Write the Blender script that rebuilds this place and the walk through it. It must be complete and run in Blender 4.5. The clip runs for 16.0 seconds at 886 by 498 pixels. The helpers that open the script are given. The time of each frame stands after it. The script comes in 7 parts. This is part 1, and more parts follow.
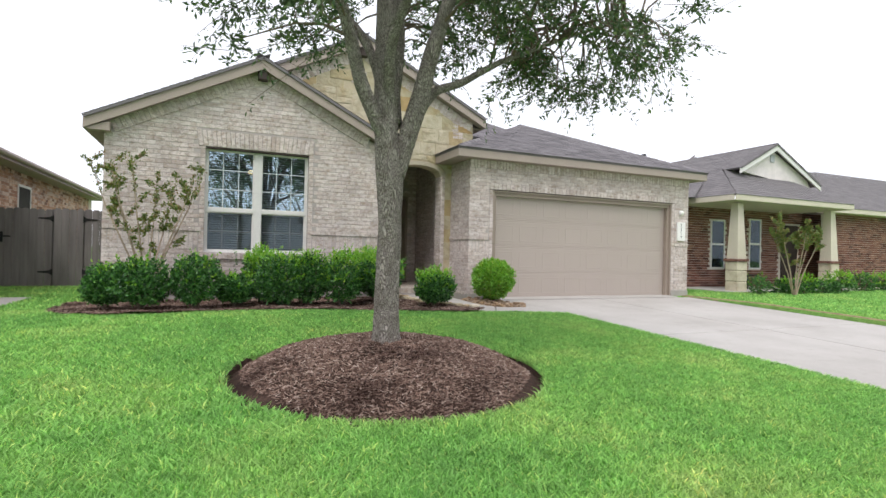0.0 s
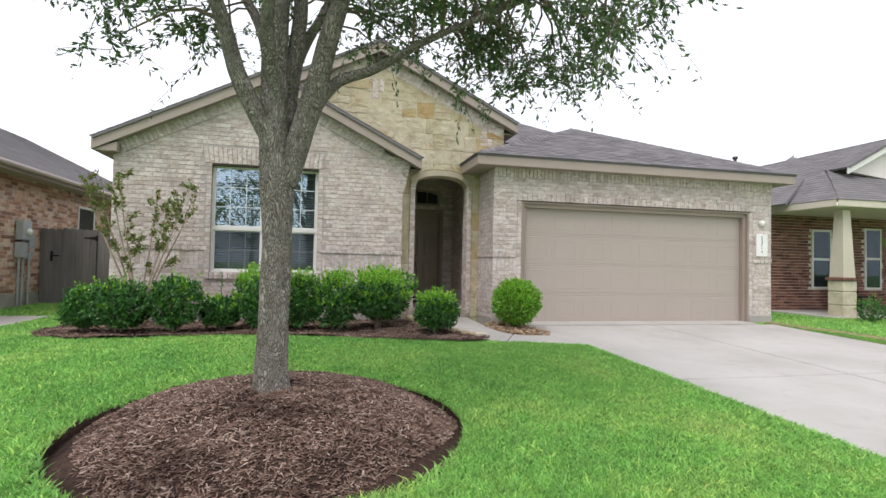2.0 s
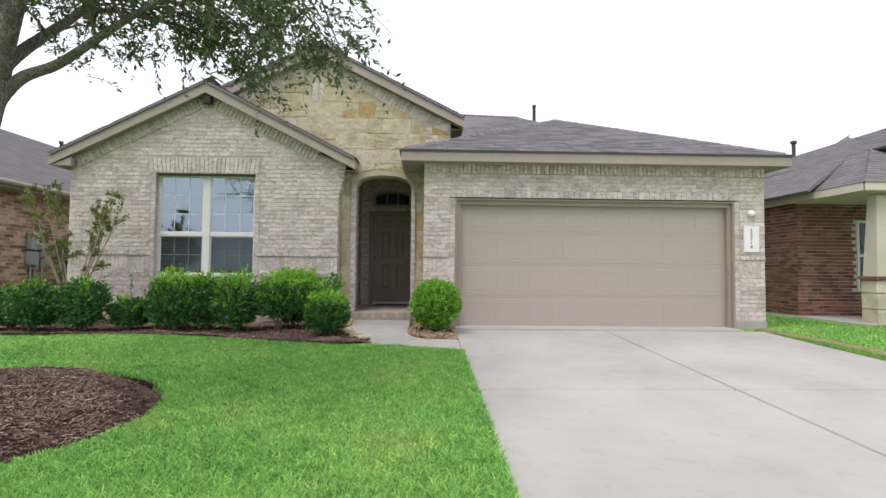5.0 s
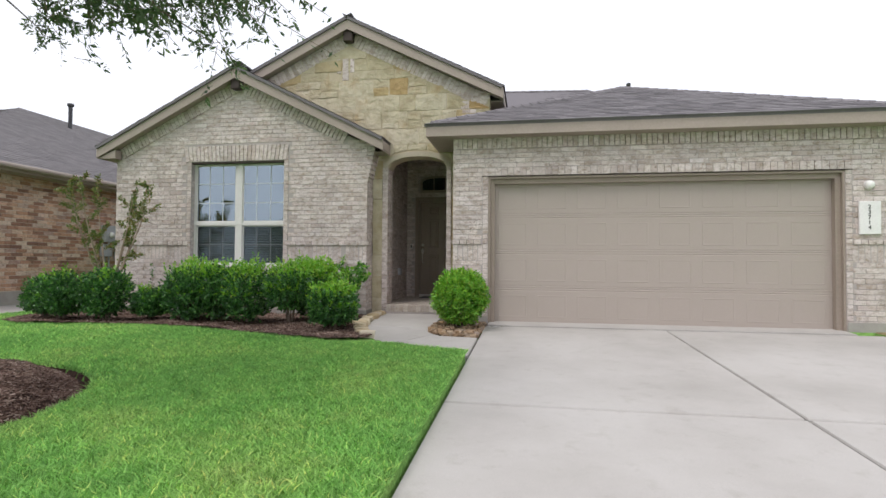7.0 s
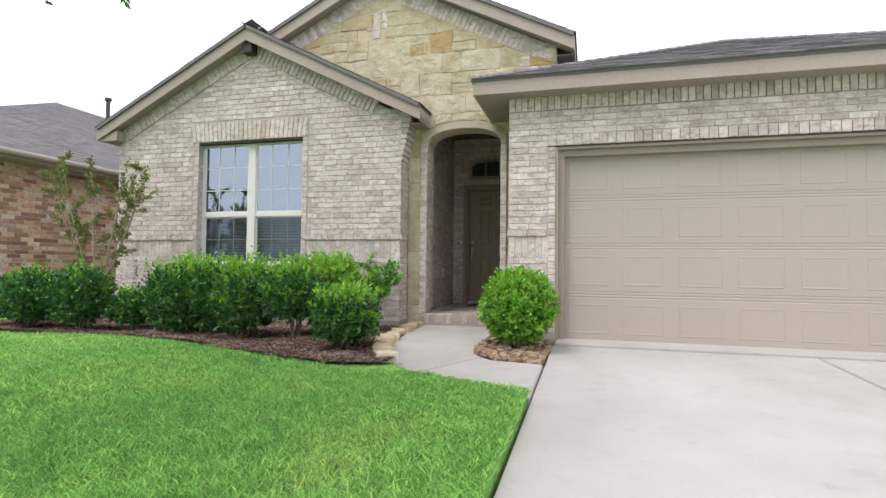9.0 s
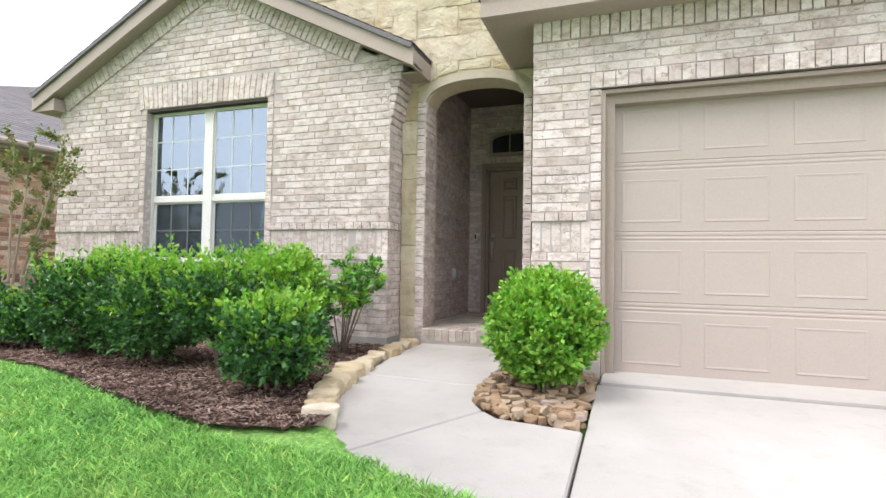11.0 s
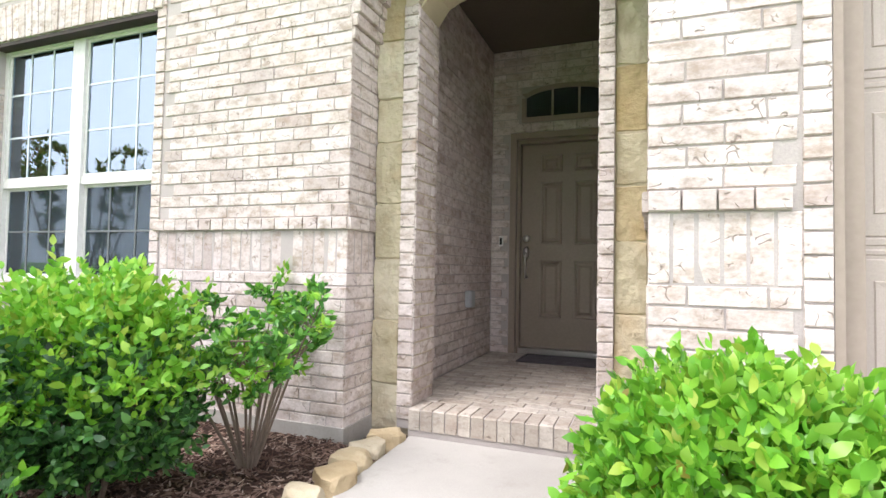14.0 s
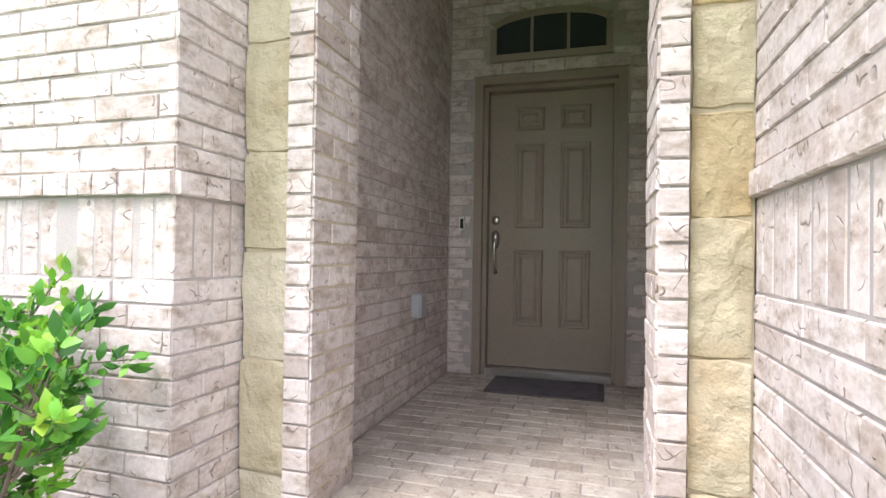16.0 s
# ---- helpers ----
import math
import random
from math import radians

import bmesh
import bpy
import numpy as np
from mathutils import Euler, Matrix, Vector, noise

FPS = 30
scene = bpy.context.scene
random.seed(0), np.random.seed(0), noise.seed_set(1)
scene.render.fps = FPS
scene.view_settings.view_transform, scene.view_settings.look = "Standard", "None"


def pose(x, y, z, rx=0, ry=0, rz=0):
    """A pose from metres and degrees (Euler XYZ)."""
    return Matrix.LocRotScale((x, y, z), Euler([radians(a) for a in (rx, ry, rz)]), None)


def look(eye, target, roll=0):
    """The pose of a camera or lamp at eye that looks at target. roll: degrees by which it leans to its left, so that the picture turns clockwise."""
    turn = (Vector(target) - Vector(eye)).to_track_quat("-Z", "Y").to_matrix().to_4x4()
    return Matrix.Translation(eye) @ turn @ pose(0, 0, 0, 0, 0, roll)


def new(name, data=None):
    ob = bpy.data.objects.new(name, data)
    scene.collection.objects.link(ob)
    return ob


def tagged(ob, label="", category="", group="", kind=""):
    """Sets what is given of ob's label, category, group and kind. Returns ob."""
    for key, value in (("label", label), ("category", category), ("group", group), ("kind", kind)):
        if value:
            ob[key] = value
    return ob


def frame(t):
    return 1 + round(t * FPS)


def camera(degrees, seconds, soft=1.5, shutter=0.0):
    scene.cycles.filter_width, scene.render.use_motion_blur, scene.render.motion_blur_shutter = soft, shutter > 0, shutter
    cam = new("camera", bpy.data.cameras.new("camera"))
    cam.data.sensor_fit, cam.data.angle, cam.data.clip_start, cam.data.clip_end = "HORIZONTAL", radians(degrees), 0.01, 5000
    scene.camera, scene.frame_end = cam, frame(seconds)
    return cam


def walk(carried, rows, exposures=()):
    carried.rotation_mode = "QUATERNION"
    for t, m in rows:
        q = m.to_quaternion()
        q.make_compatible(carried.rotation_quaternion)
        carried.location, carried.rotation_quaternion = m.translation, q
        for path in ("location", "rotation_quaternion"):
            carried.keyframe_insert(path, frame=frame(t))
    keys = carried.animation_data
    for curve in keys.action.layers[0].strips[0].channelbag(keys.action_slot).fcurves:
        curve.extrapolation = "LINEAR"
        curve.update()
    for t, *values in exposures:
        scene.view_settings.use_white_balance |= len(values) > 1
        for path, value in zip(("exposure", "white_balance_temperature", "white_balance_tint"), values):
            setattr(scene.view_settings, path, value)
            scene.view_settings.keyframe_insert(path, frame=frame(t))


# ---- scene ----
cam = camera(79.6, 16.0)
PATH = [
    (0, (1.641, 1.741, 0.928), (2.438, 3.575, 0.943), 1.3),
    (0.5, (1.959, 1.928, 0.953), (2.699, 3.786, 0.96), 1.4),
    (1, (2.353, 2.1, 1.006), (3.037, 3.979, 1.022), 1.4),
    (1.5, (2.829, 2.22, 1.016), (3.39, 4.139, 1.041), 1.3),
    (2, (3.376, 2.225, 1.053), (3.825, 4.173, 1.112), 1.2),
    (2.5, (3.945, 2.197, 1.043), (4.359, 4.153, 1.113), 1.2),
    (3, (4.488, 2.109, 1.07), (4.88, 4.068, 1.156), 1.1),
    (3.5, (4.953, 2.008, 1.047), (5.251, 3.984, 1.144), 0.9),
    (4, (5.493, 1.991, 1.028), (5.735, 3.974, 1.12), 0.9),
    (6.5, (7.506, 2.941, 0.938), (7.253, 4.924, 0.999), 0.2),
    (7, (7.648, 3.264, 0.921), (7.324, 5.237, 0.974), 0.4),
    (7.5, (7.695, 3.773, 0.886), (7.247, 5.721, 0.943), 0.3),
    (8, (7.556, 4.264, 0.835), (7.031, 6.192, 0.904), 0.4),
    (8.5, (7.445, 4.738, 0.824), (6.919, 6.666, 0.895), 0.4),
    (9, (7.385, 5.184, 0.821), (6.854, 7.11, 0.895), 0.7),
    (11.5, (7.162, 7.633, 0.834), (6.479, 9.511, 0.9), 0.9),
    (12, (7.082, 8.117, 0.859), (6.396, 9.994, 0.921), 0.9),
    (12.5, (6.973, 8.528, 0.884), (6.285, 10.404, 0.957), 0.9),
    (13, (6.888, 8.89, 0.919), (6.144, 10.745, 0.989), 0.9),
    (13.5, (6.652, 9.233, 0.959), (5.893, 11.083, 1.029), 1.0),
    (14, (6.459, 9.499, 1.006), (5.734, 11.362, 1.078), 1.1),
    (14.5, (6.31, 9.838, 1.039), (5.613, 11.712, 1.112), 1.0),
    (15, (6.189, 10.169, 1.032), (5.507, 12.047, 1.106), 1.0),
    (15.5, (6.091, 10.497, 1.029), (5.468, 12.397, 1.083), 1.2),
    (16, (6.056, 10.847, 1.052), (5.489, 12.765, 1.075), 0.9),
]
walk(cam, [(t, look(eye, target, roll)) for t, eye, target, roll in PATH],
     [(0, 0.26, 6500, 13.5), (4, 0.25, 6500, 13.5), (6.5, 0.05, 6500, 13.5), (7.5, 0.15, 6500, 13.5), (9, 0.5, 6500, 13.5), (11.5, 1.08, 6450, 14.8), (13, 1.30, 6450, 14.8), (14, 1.42, 6420, 15.1), (15, 1.47, 6380, 15.4), (16, 1.71, 6280, 15.8)])

# ---------------------------------------------------------------- light
world = bpy.data.worlds.new("overcast_sky")
scene.world = world
world.use_nodes = True
wn = world.node_tree.nodes
wl = world.node_tree.links
wn.clear()
sky = wn.new("ShaderNodeTexSky")
sky.sky_type = "NISHITA"
sky.sun_disc = False
sky.sun_elevation, sky.sun_rotation = radians(58), radians(200)
sky.dust_density = 6.0
cloud = wn.new("ShaderNodeRGB")
cloud.outputs[0].default_value = (10.5, 10.9, 11.6, 1)
veil = wn.new("ShaderNodeMix")
veil.data_type = "RGBA"
veil.inputs[0].default_value = 0.88
back = wn.new("ShaderNodeBackground")
back.inputs[1].default_value = 0.11
wout = wn.new("ShaderNodeOutputWorld")
wl.new(sky.outputs[0], veil.inputs[6])
wl.new(cloud.outputs[0], veil.inputs[7])
wl.new(veil.outputs[2], back.inputs[0])
wl.new(back.outputs[0], wout.inputs[0])

sun_data = bpy.data.lights.new("sun", "SUN")
sun_data.energy, sun_data.angle, sun_data.color = 1.45, radians(25), (1.0, 0.98, 0.95)
sun = new("sun", sun_data)
sun.matrix_world = look((-2, -8, 22), (6, 2, 0))

# ---------------------------------------------------------------- small helpers


class Build:
    """Collects vertices and faces of one mesh."""

    def __init__(self):
        self.v, self.f = [], []

    def add(self, verts, faces):
        n = len(self.v)
        self.v.extend(tuple(p) for p in verts)
        self.f.extend(tuple(i + n for i in f) for f in faces)

    def box(self, x0, x1, y0, y1, z0, z1):
        p = [(x, y, z) for z in (z0, z1) for y in (y0, y1) for x in (x0, x1)]
        self.add(p, [(0, 2, 3, 1), (4, 5, 7, 6), (0, 1, 5, 4), (1, 3, 7, 5), (3, 2, 6, 7), (2, 0, 4, 6)])

    def solid(self, low, high):
        """Two rings of equal length, joined and capped."""
        n = len(low)
        self.add(list(low) + list(high), [tuple(reversed(range(n))), tuple(range(n, 2 * n))] +
                 [(i, (i + 1) % n, n + (i + 1) % n, n + i) for i in range(n)])

    def prism(self, outline, axis, a, b):
        """An outline in the plane across an axis, drawn out from a to b."""
        put = {"x": lambda p, q: (q, p[0], p[1]), "y": lambda p, q: (p[0], q, p[1]), "z": lambda p, q: (p[0], p[1], q)}[axis]
        self.solid([put(p, a) for p in outline], [put(p, b) for p in outline])

    def tube(self, path, radii, sides=8, cap=True):
        rings = []
        path = [Vector(p) for p in path]
        ref = Vector((0.31, 0.95, 0.05)).normalized()
        for i, p in enumerate(path):
            d = (path[min(i + 1, len(path) - 1)] - path[max(i - 1, 0)]).normalized()
            s = d.cross(ref)
            if s.length < 0.05:
                s = d.cross(Vector((1, 0, 0)))
            s.normalize()
            c = d.cross(s)
            rings.append([p + radii[i] * (s * math.cos(a) + c * math.sin(a)) for a in (2 * math.pi * k / sides for k in range(sides))])
        n = len(self.v)
        for r in rings:
            self.v.extend(tuple(q) for q in r)
        for i in range(len(rings) - 1):
            for k in range(sides):
                a, b = n + i * sides + k, n + i * sides + (k + 1) % sides
                self.f.append((a, b, b + sides, a + sides))
        if cap:
            self.f.append(tuple(n + k for k in reversed(range(sides))))
            self.f.append(tuple(n + (len(rings) - 1) * sides + k for k in range(sides)))

    def mesh(self, name, material, smooth=False, fix=True):
        me = bpy.data.meshes.new(name)
        me.from_pydata(self.v, [], self.f)
        if fix:
            bm = bmesh.new()
            bm.from_mesh(me)
            bmesh.ops.recalc_face_normals(bm, faces=bm.faces)
            bm.to_mesh(me)
            bm.free()
        if smooth:
            me.polygons.foreach_set("use_smooth", [True] * len(me.polygons))
        me.materials.append(material)
        return me


def part(name, build, material, parent, label="", smooth=False, kind=""):
    """One mesh object under a thing; vertices are given in the world, the parent sits anywhere."""
    me = build.mesh(name, material, smooth) if isinstance(build, Build) else build
    ob = new(name, me)
    ob.parent = parent
    if isinstance(build, Build) and parent is not None:
        off = origin(parent)
        me.transform(Matrix.Translation(-off))
    return tagged(ob, label, kind=kind)


def origin(ob):
    p = ob.matrix_basis.translation.copy()
    while ob.parent is not None:
        ob = ob.parent
        p += ob.matrix_basis.translation
    return p


def thing(name, at, label, category, group="", kind=""):
    ob = new(name)
    ob.empty_display_size = 0.1
    ob.matrix_basis = Matrix.Translation(at)
    return tagged(ob, label, category, group, kind)


def setting(name, build, material, label, category, smooth=False):
    """A piece of the setting: one mesh in world coordinates."""
    ob = new(name, build.mesh(name, material, smooth))
    return tagged(ob, label, category, kind="structure")


def mesh_arrays(name, verts, tris, material, smooth=False):
    """A triangle mesh out of arrays."""
    me = bpy.data.meshes.new(name)
    k = tris.shape[1]
    me.vertices.add(len(verts))
    me.vertices.foreach_set("co", np.ascontiguousarray(verts, dtype=np.float32).ravel())
    me.loops.add(tris.size)
    me.loops.foreach_set("vertex_index", np.ascontiguousarray(tris, dtype=np.int32).ravel())
    me.polygons.add(len(tris))
    me.polygons.foreach_set("loop_start", np.arange(0, tris.size, k, dtype=np.int32))
    me.polygons.foreach_set("loop_total", np.full(len(tris), k, dtype=np.int32))
    if smooth:
        me.polygons.foreach_set("use_smooth", np.ones(len(tris), dtype=bool))
    me.update()
    me.validate()
    me.materials.append(material)
    return me


# ---------------------------------------------------------------- materials


def material(name, rough=0.8, metal=0.0, spec=0.5):
    m = bpy.data.materials.new(name)
    m.use_nodes = True
    b = m.node_tree.nodes["Principled BSDF"]
    b.inputs["Roughness"].default_value = rough
    b.inputs["Metallic"].default_value = metal
    b.inputs["Specular IOR Level"].default_value = spec
    return m, m.node_tree.nodes, m.node_tree.links, b


def noise_node(nodes, links, scale, detail=4, rough=0.55, coord=None, stretch=(1, 1, 1)):
    t = nodes.new("ShaderNodeTexNoise")
    t.inputs["Scale"].default_value, t.inputs["Detail"].default_value, t.inputs["Roughness"].default_value = scale, detail, rough
    if coord is None:
        coord = nodes.new("ShaderNodeNewGeometry").outputs["Position"]
    if stretch != (1, 1, 1):
        mp = nodes.new("ShaderNodeMapping")
        mp.inputs["Scale"].default_value = stretch
        links.new(coord, mp.inputs[0])
        coord = mp.outputs[0]
    links.new(coord, t.inputs["Vector"])
    return t.outputs[0]


def ramp(nodes, links, value, stops):
    r = nodes.new("ShaderNodeValToRGB")
    e = r.color_ramp.elements
    while len(e) < len(stops):
        e.new(0.5)
    for el, (p, c) in zip(e, stops):
        el.position, el.color = p, (*c, 1)
    links.new(value, r.inputs[0])
    return r.outputs[0]


def mixed(nodes, links, a, b, factor, kind="MIX"):
    x = nodes.new("ShaderNodeMix")
    x.data_type, x.blend_type = "RGBA", kind
    for value, slot in ((factor, 0), (a, 6), (b, 7)):
        if isinstance(value, (int, float)):
            x.inputs[slot].default_value = value
        elif isinstance(value, tuple):
            x.inputs[slot].default_value = (*value, 1)
        else:
            links.new(value, x.inputs[slot])
    return x.outputs[2]


def bump(nodes, links, b, height, strength, distance=0.01):
    n = nodes.new("ShaderNodeBump")
    n.inputs["Strength"].default_value, n.inputs["Distance"].default_value = strength, distance
    links.new(height, n.inputs["Height"])
    links.new(n.outputs[0], b.inputs["Normal"])


def chance(nodes, joined):
    """A random value for each piece: by object, or by island of a joined mesh."""
    if joined:
        return nodes.new("ShaderNodeNewGeometry").outputs["Random Per Island"]
    return nodes.new("ShaderNodeObjectInfo").outputs["Random"]


def brick_material(name, tones, streak, joined, amount=0.5, scale=1.0):
    """Tumbled, lime-washed brick: smears at hand size, short curved tool marks, grit."""
    m, n, l, b = material(name, 0.9, spec=0.2)
    base = ramp(n, l, chance(n, joined), tones)
    swirl = noise_node(n, l, 11 * scale, 7, 0.68, stretch=(1, 1, 1.8))
    smear = ramp(n, l, swirl, [(0.0, (0, 0, 0)), (0.46, (0, 0, 0)), (0.66, (amount, amount, amount)), (1, (amount, amount, amount))])
    col = mixed(n, l, base, streak, smear)
    soft = ramp(n, l, noise_node(n, l, 2.3 * scale, 3), [(0.3, (0.86, 0.86, 0.87)), (0.7, (1.05, 1.04, 1.02))])
    col = mixed(n, l, col, soft, 1.0, "MULTIPLY")
    line = noise_node(n, l, 15 * scale, 1, 0.4)
    curve = ramp(n, l, line, [(0.0, (0, 0, 0)), (0.478, (0, 0, 0)), (0.5, (1, 1, 1)), (0.522, (0, 0, 0)), (1, (0, 0, 0))])
    where = ramp(n, l, noise_node(n, l, 21 * scale, 2), [(0.0, (0, 0, 0)), (0.53, (0, 0, 0)), (0.60, (0.85, 0.85, 0.85)), (1, (0.85, 0.85, 0.85))])
    mark = mixed(n, l, curve, where, 1.0, "MULTIPLY")
    col = mixed(n, l, col, tuple(c * 0.55 for c in streak), mark)
    blush = ramp(n, l, noise_node(n, l, 6 * scale, 2), [(0.6, (0, 0, 0)), (0.75, (0.3, 0.3, 0.3))])
    col = mixed(n, l, col, mixed(n, l, col, (0.92, 0.76, 0.70), 1.0, "MULTIPLY"), blush)
    fine = ramp(n, l, noise_node(n, l, 60, 3), [(0.3, (0.88, 0.88, 0.88)), (0.7, (1.07, 1.07, 1.07))])
    col = mixed(n, l, col, fine, 1.0, "MULTIPLY")
    l.new(col, b.inputs["Base Color"])
    dent = n.new("ShaderNodeMath")
    dent.operation = "SUBTRACT"
    l.new(swirl, dent.inputs[0])
    l.new(mark, dent.inputs[1])
    bump(n, l, b, dent.outputs[0], 0.55, 0.006)
    return m


CREAM = [(0.0, (0.49, 0.42, 0.39)), (0.15, (0.60, 0.53, 0.502)), (0.5, (0.665, 0.60, 0.57)), (0.75, (0.71, 0.645, 0.62)), (0.92, (0.575, 0.495, 0.47)), (1.0, (0.75, 0.69, 0.67))]
brick_cream = brick_material("cream_brick", CREAM, (0.355, 0.28, 0.22), False, 0.8)
brick_cream_joined = brick_material("cream_brick_course", CREAM, (0.355, 0.28, 0.22), True, 0.8)
RED = [(0.0, (0.24, 0.14, 0.11)), (0.3, (0.50, 0.29, 0.20)), (0.55, (0.68, 0.46, 0.34)), (0.8, (0.74, 0.60, 0.50)), (1.0, (0.40, 0.26, 0.22))]
brick_orange = brick_material("orange_brick", RED, (0.20, 0.12, 0.09), True)
BROWN = [(0.0, (0.10, 0.05, 0.04)), (0.4, (0.22, 0.10, 0.075)), (0.75, (0.30, 0.16, 0.12)), (1.0, (0.16, 0.085, 0.07))]
brick_brown = brick_material("brown_brick", BROWN, (0.08, 0.045, 0.04), True)


def plain(name, tone, rough=0.8, vary=0.12, scale=3.0, grain=60.0, relief=0.15, metal=0.0, spec=0.4, stretch=(1, 1, 1)):
    """Paint, stone, metal: a tone that drifts at two scales, with a fine relief."""
    m, n, l, b = material(name, rough, metal, spec)
    lo, hi = tuple(c * (1 - vary) for c in tone), tuple(min(1, c * (1 + vary)) for c in tone)
    col = ramp(n, l, noise_node(n, l, scale, 4, stretch=stretch), [(0.3, lo), (0.7, hi)])
    g = noise_node(n, l, grain, 3, stretch=stretch)
    col = mixed(n, l, col, ramp(n, l, g, [(0.25, (0.92, 0.92, 0.92)), (0.75, (1.06, 1.06, 1.06))]), 1.0, "MULTIPLY")
    l.new(col, b.inputs["Base Color"])
    if relief:
        bump(n, l, b, g, relief, 0.004)
    return m


mortar = plain("mortar", (0.42, 0.38, 0.36), 0.95, 0.1, 5, 120, 0.4)
mortar_dark = plain("tan_mortar", (0.60, 0.54, 0.47), 0.95, 0.1, 5, 120, 0.4)
fascia_paint = plain("taupe_paint", (0.36, 0.30, 0.26), 0.55, 0.05, 2, 40, 0.06)
trim_paint = plain("garage_trim_paint", (0.31, 0.255, 0.21), 0.5, 0.05, 2, 40, 0.06)
garage_paint = plain("garage_door_paint", (0.40, 0.346, 0.305), 0.45, 0.015, 1.2, 160, 0.02)
door_paint = plain("front_door_paint", (0.28, 0.226, 0.18), 0.38, 0.05, 2, 40, 0.05)
# soffit tone darkened for the porch ceiling: shade of the recess in the colour
shaded_ceiling = plain("shade_darkened_soffit_paint", (0.13, 0.105, 0.085), 0.7, 0.06, 2, 40, 0.05)
soffit_paint = plain("soffit_paint", (0.34, 0.285, 0.24), 0.7, 0.05, 2, 40, 0.05)
grille_white = plain("grille_bar_vinyl", (0.56, 0.62, 0.65), 0.5, 0.02, 2, 40, 0.0)
# dark copy of the pale bar: dimming by the insect screen put into the colour
grille_dim = plain("screen_dimmed_grille_bar", (0.15, 0.165, 0.17), 0.6, 0.03, 2, 40, 0.0)
white_vinyl = plain("white_vinyl", (0.70, 0.69, 0.665), 0.4, 0.02, 2, 40, 0.0)
dark_wood = plain("dark_brown_beam", (0.05, 0.035, 0.03), 0.7, 0.2, 8, 60, 0.3)
foundation_mat = plain("grey_foundation", (0.36, 0.34, 0.31), 0.95, 0.15, 3, 70, 0.4)
black_metal = plain("black_iron", (0.02, 0.02, 0.02), 0.5, 0.2, 10, 60, 0.1, metal=0.6)
grey_metal = plain("grey_meter_metal", (0.42, 0.44, 0.46), 0.5, 0.08, 6, 60, 0.05, metal=0.2)
nickel = plain("satin_nickel", (0.62, 0.60, 0.57), 0.28, 0.05, 6, 60, 0.0, metal=1.0)
rubber = plain("door_mat_fibre", (0.10, 0.09, 0.098), 0.95, 0.25, 12, 150, 0.7)
plaque_white = plain("white_plaque", (0.80, 0.79, 0.77), 0.5, 0.04, 4, 60, 0.05)
ink = plain("black_lettering", (0.02, 0.02, 0.02), 0.5, 0.1, 4, 60, 0.0)
lamp_glass = plain("opal_glass", (0.82, 0.81, 0.78), 0.25, 0.03, 4, 60, 0.0)
cream_trim = plain("cream_trim_paint", (0.62, 0.56, 0.46), 0.6, 0.05, 2, 40, 0.05)
white_brick = plain("whitewashed_brick", (0.75, 0.69, 0.685), 0.9, 0.08, 5, 60, 0.4)
# near-black flat sheet in window openings; its colour stands for an unlit room
unlit_backing = plain("unlit_room_backing", (0.035, 0.033, 0.03), 0.9, 0.2, 3, 30, 0.0)
blind_slat = plain("pale_blind", (0.70, 0.74, 0.74), 0.6, 0.04, 4, 60, 0.0)
vent_metal = plain("dark_vent_pipe", (0.06, 0.06, 0.065), 0.5, 0.1, 6, 60, 0.0, metal=0.3)


def stone_material(name, stops, joined=False):
    m, n, l, b = material(name, 0.92, spec=0.2)
    base = ramp(n, l, chance(n, joined), stops)
    blot = ramp(n, l, noise_node(n, l, 5, 5, 0.65), [(0.3, (0.78, 0.74, 0.68)), (0.55, (1, 1, 1)), (0.8, (1.12, 1.1, 1.05))])
    col = mixed(n, l, base, blot, 1.0, "MULTIPLY")
    rust = ramp(n, l, noise_node(n, l, 2.7, 3), [(0.55, (0, 0, 0)), (0.75, (0.5, 0.5, 0.5))])
    col = mixed(n, l, col, (0.42, 0.27, 0.12), rust)
    l.new(col, b.inputs["Base Color"])
    bump(n, l, b, noise_node(n, l, 6, 7, 0.6), 0.9, 0.05)
    return m


TAN = [(0.0, (0.47, 0.415, 0.29)), (0.3, (0.52, 0.465, 0.335)), (0.6, (0.555, 0.505, 0.385)), (0.85, (0.465, 0.41, 0.28)), (0.96, (0.46, 0.36, 0.20)), (1.0, (0.44, 0.30, 0.14))]
limestone = stone_material("tan_limestone", TAN)
edging_stone_mat = stone_material("edging_limestone", [(0.0, (0.46, 0.36, 0.22)), (0.5, (0.53, 0.45, 0.31)), (1.0, (0.57, 0.51, 0.40))])
tan_joint = plain("tan_stone_mortar", (0.50, 0.43, 0.31), 0.95, 0.1, 5, 120, 0.4)
river_rock = stone_material("brown_river_rock", [(0.0, (0.25, 0.17, 0.11)), (0.4, (0.36, 0.255, 0.165)), (0.7, (0.43, 0.335, 0.235)), (1.0, (0.33, 0.265, 0.225))])
cream_stone = stone_material("cream_stone", [(0.0, (0.60, 0.54, 0.42)), (1.0, (0.66, 0.60, 0.48))])


def shingle_material(name, lo, mid, hi):
    m, n, l, b = material(name, 0.95, spec=0.15)
    base = ramp(n, l, chance(n, True), [(0.0, lo), (0.5, mid), (1.0, hi)])
    grit = ramp(n, l, noise_node(n, l, 140, 2), [(0.3, (0.7, 0.7, 0.7)), (0.7, (1.3, 1.3, 1.3))])
    col = mixed(n, l, base, grit, 1.0, "MULTIPLY")
    l.new(col, b.inputs["Base Color"])
    bump(n, l, b, noise_node(n, l, 160, 2), 0.4, 0.004)
    return m


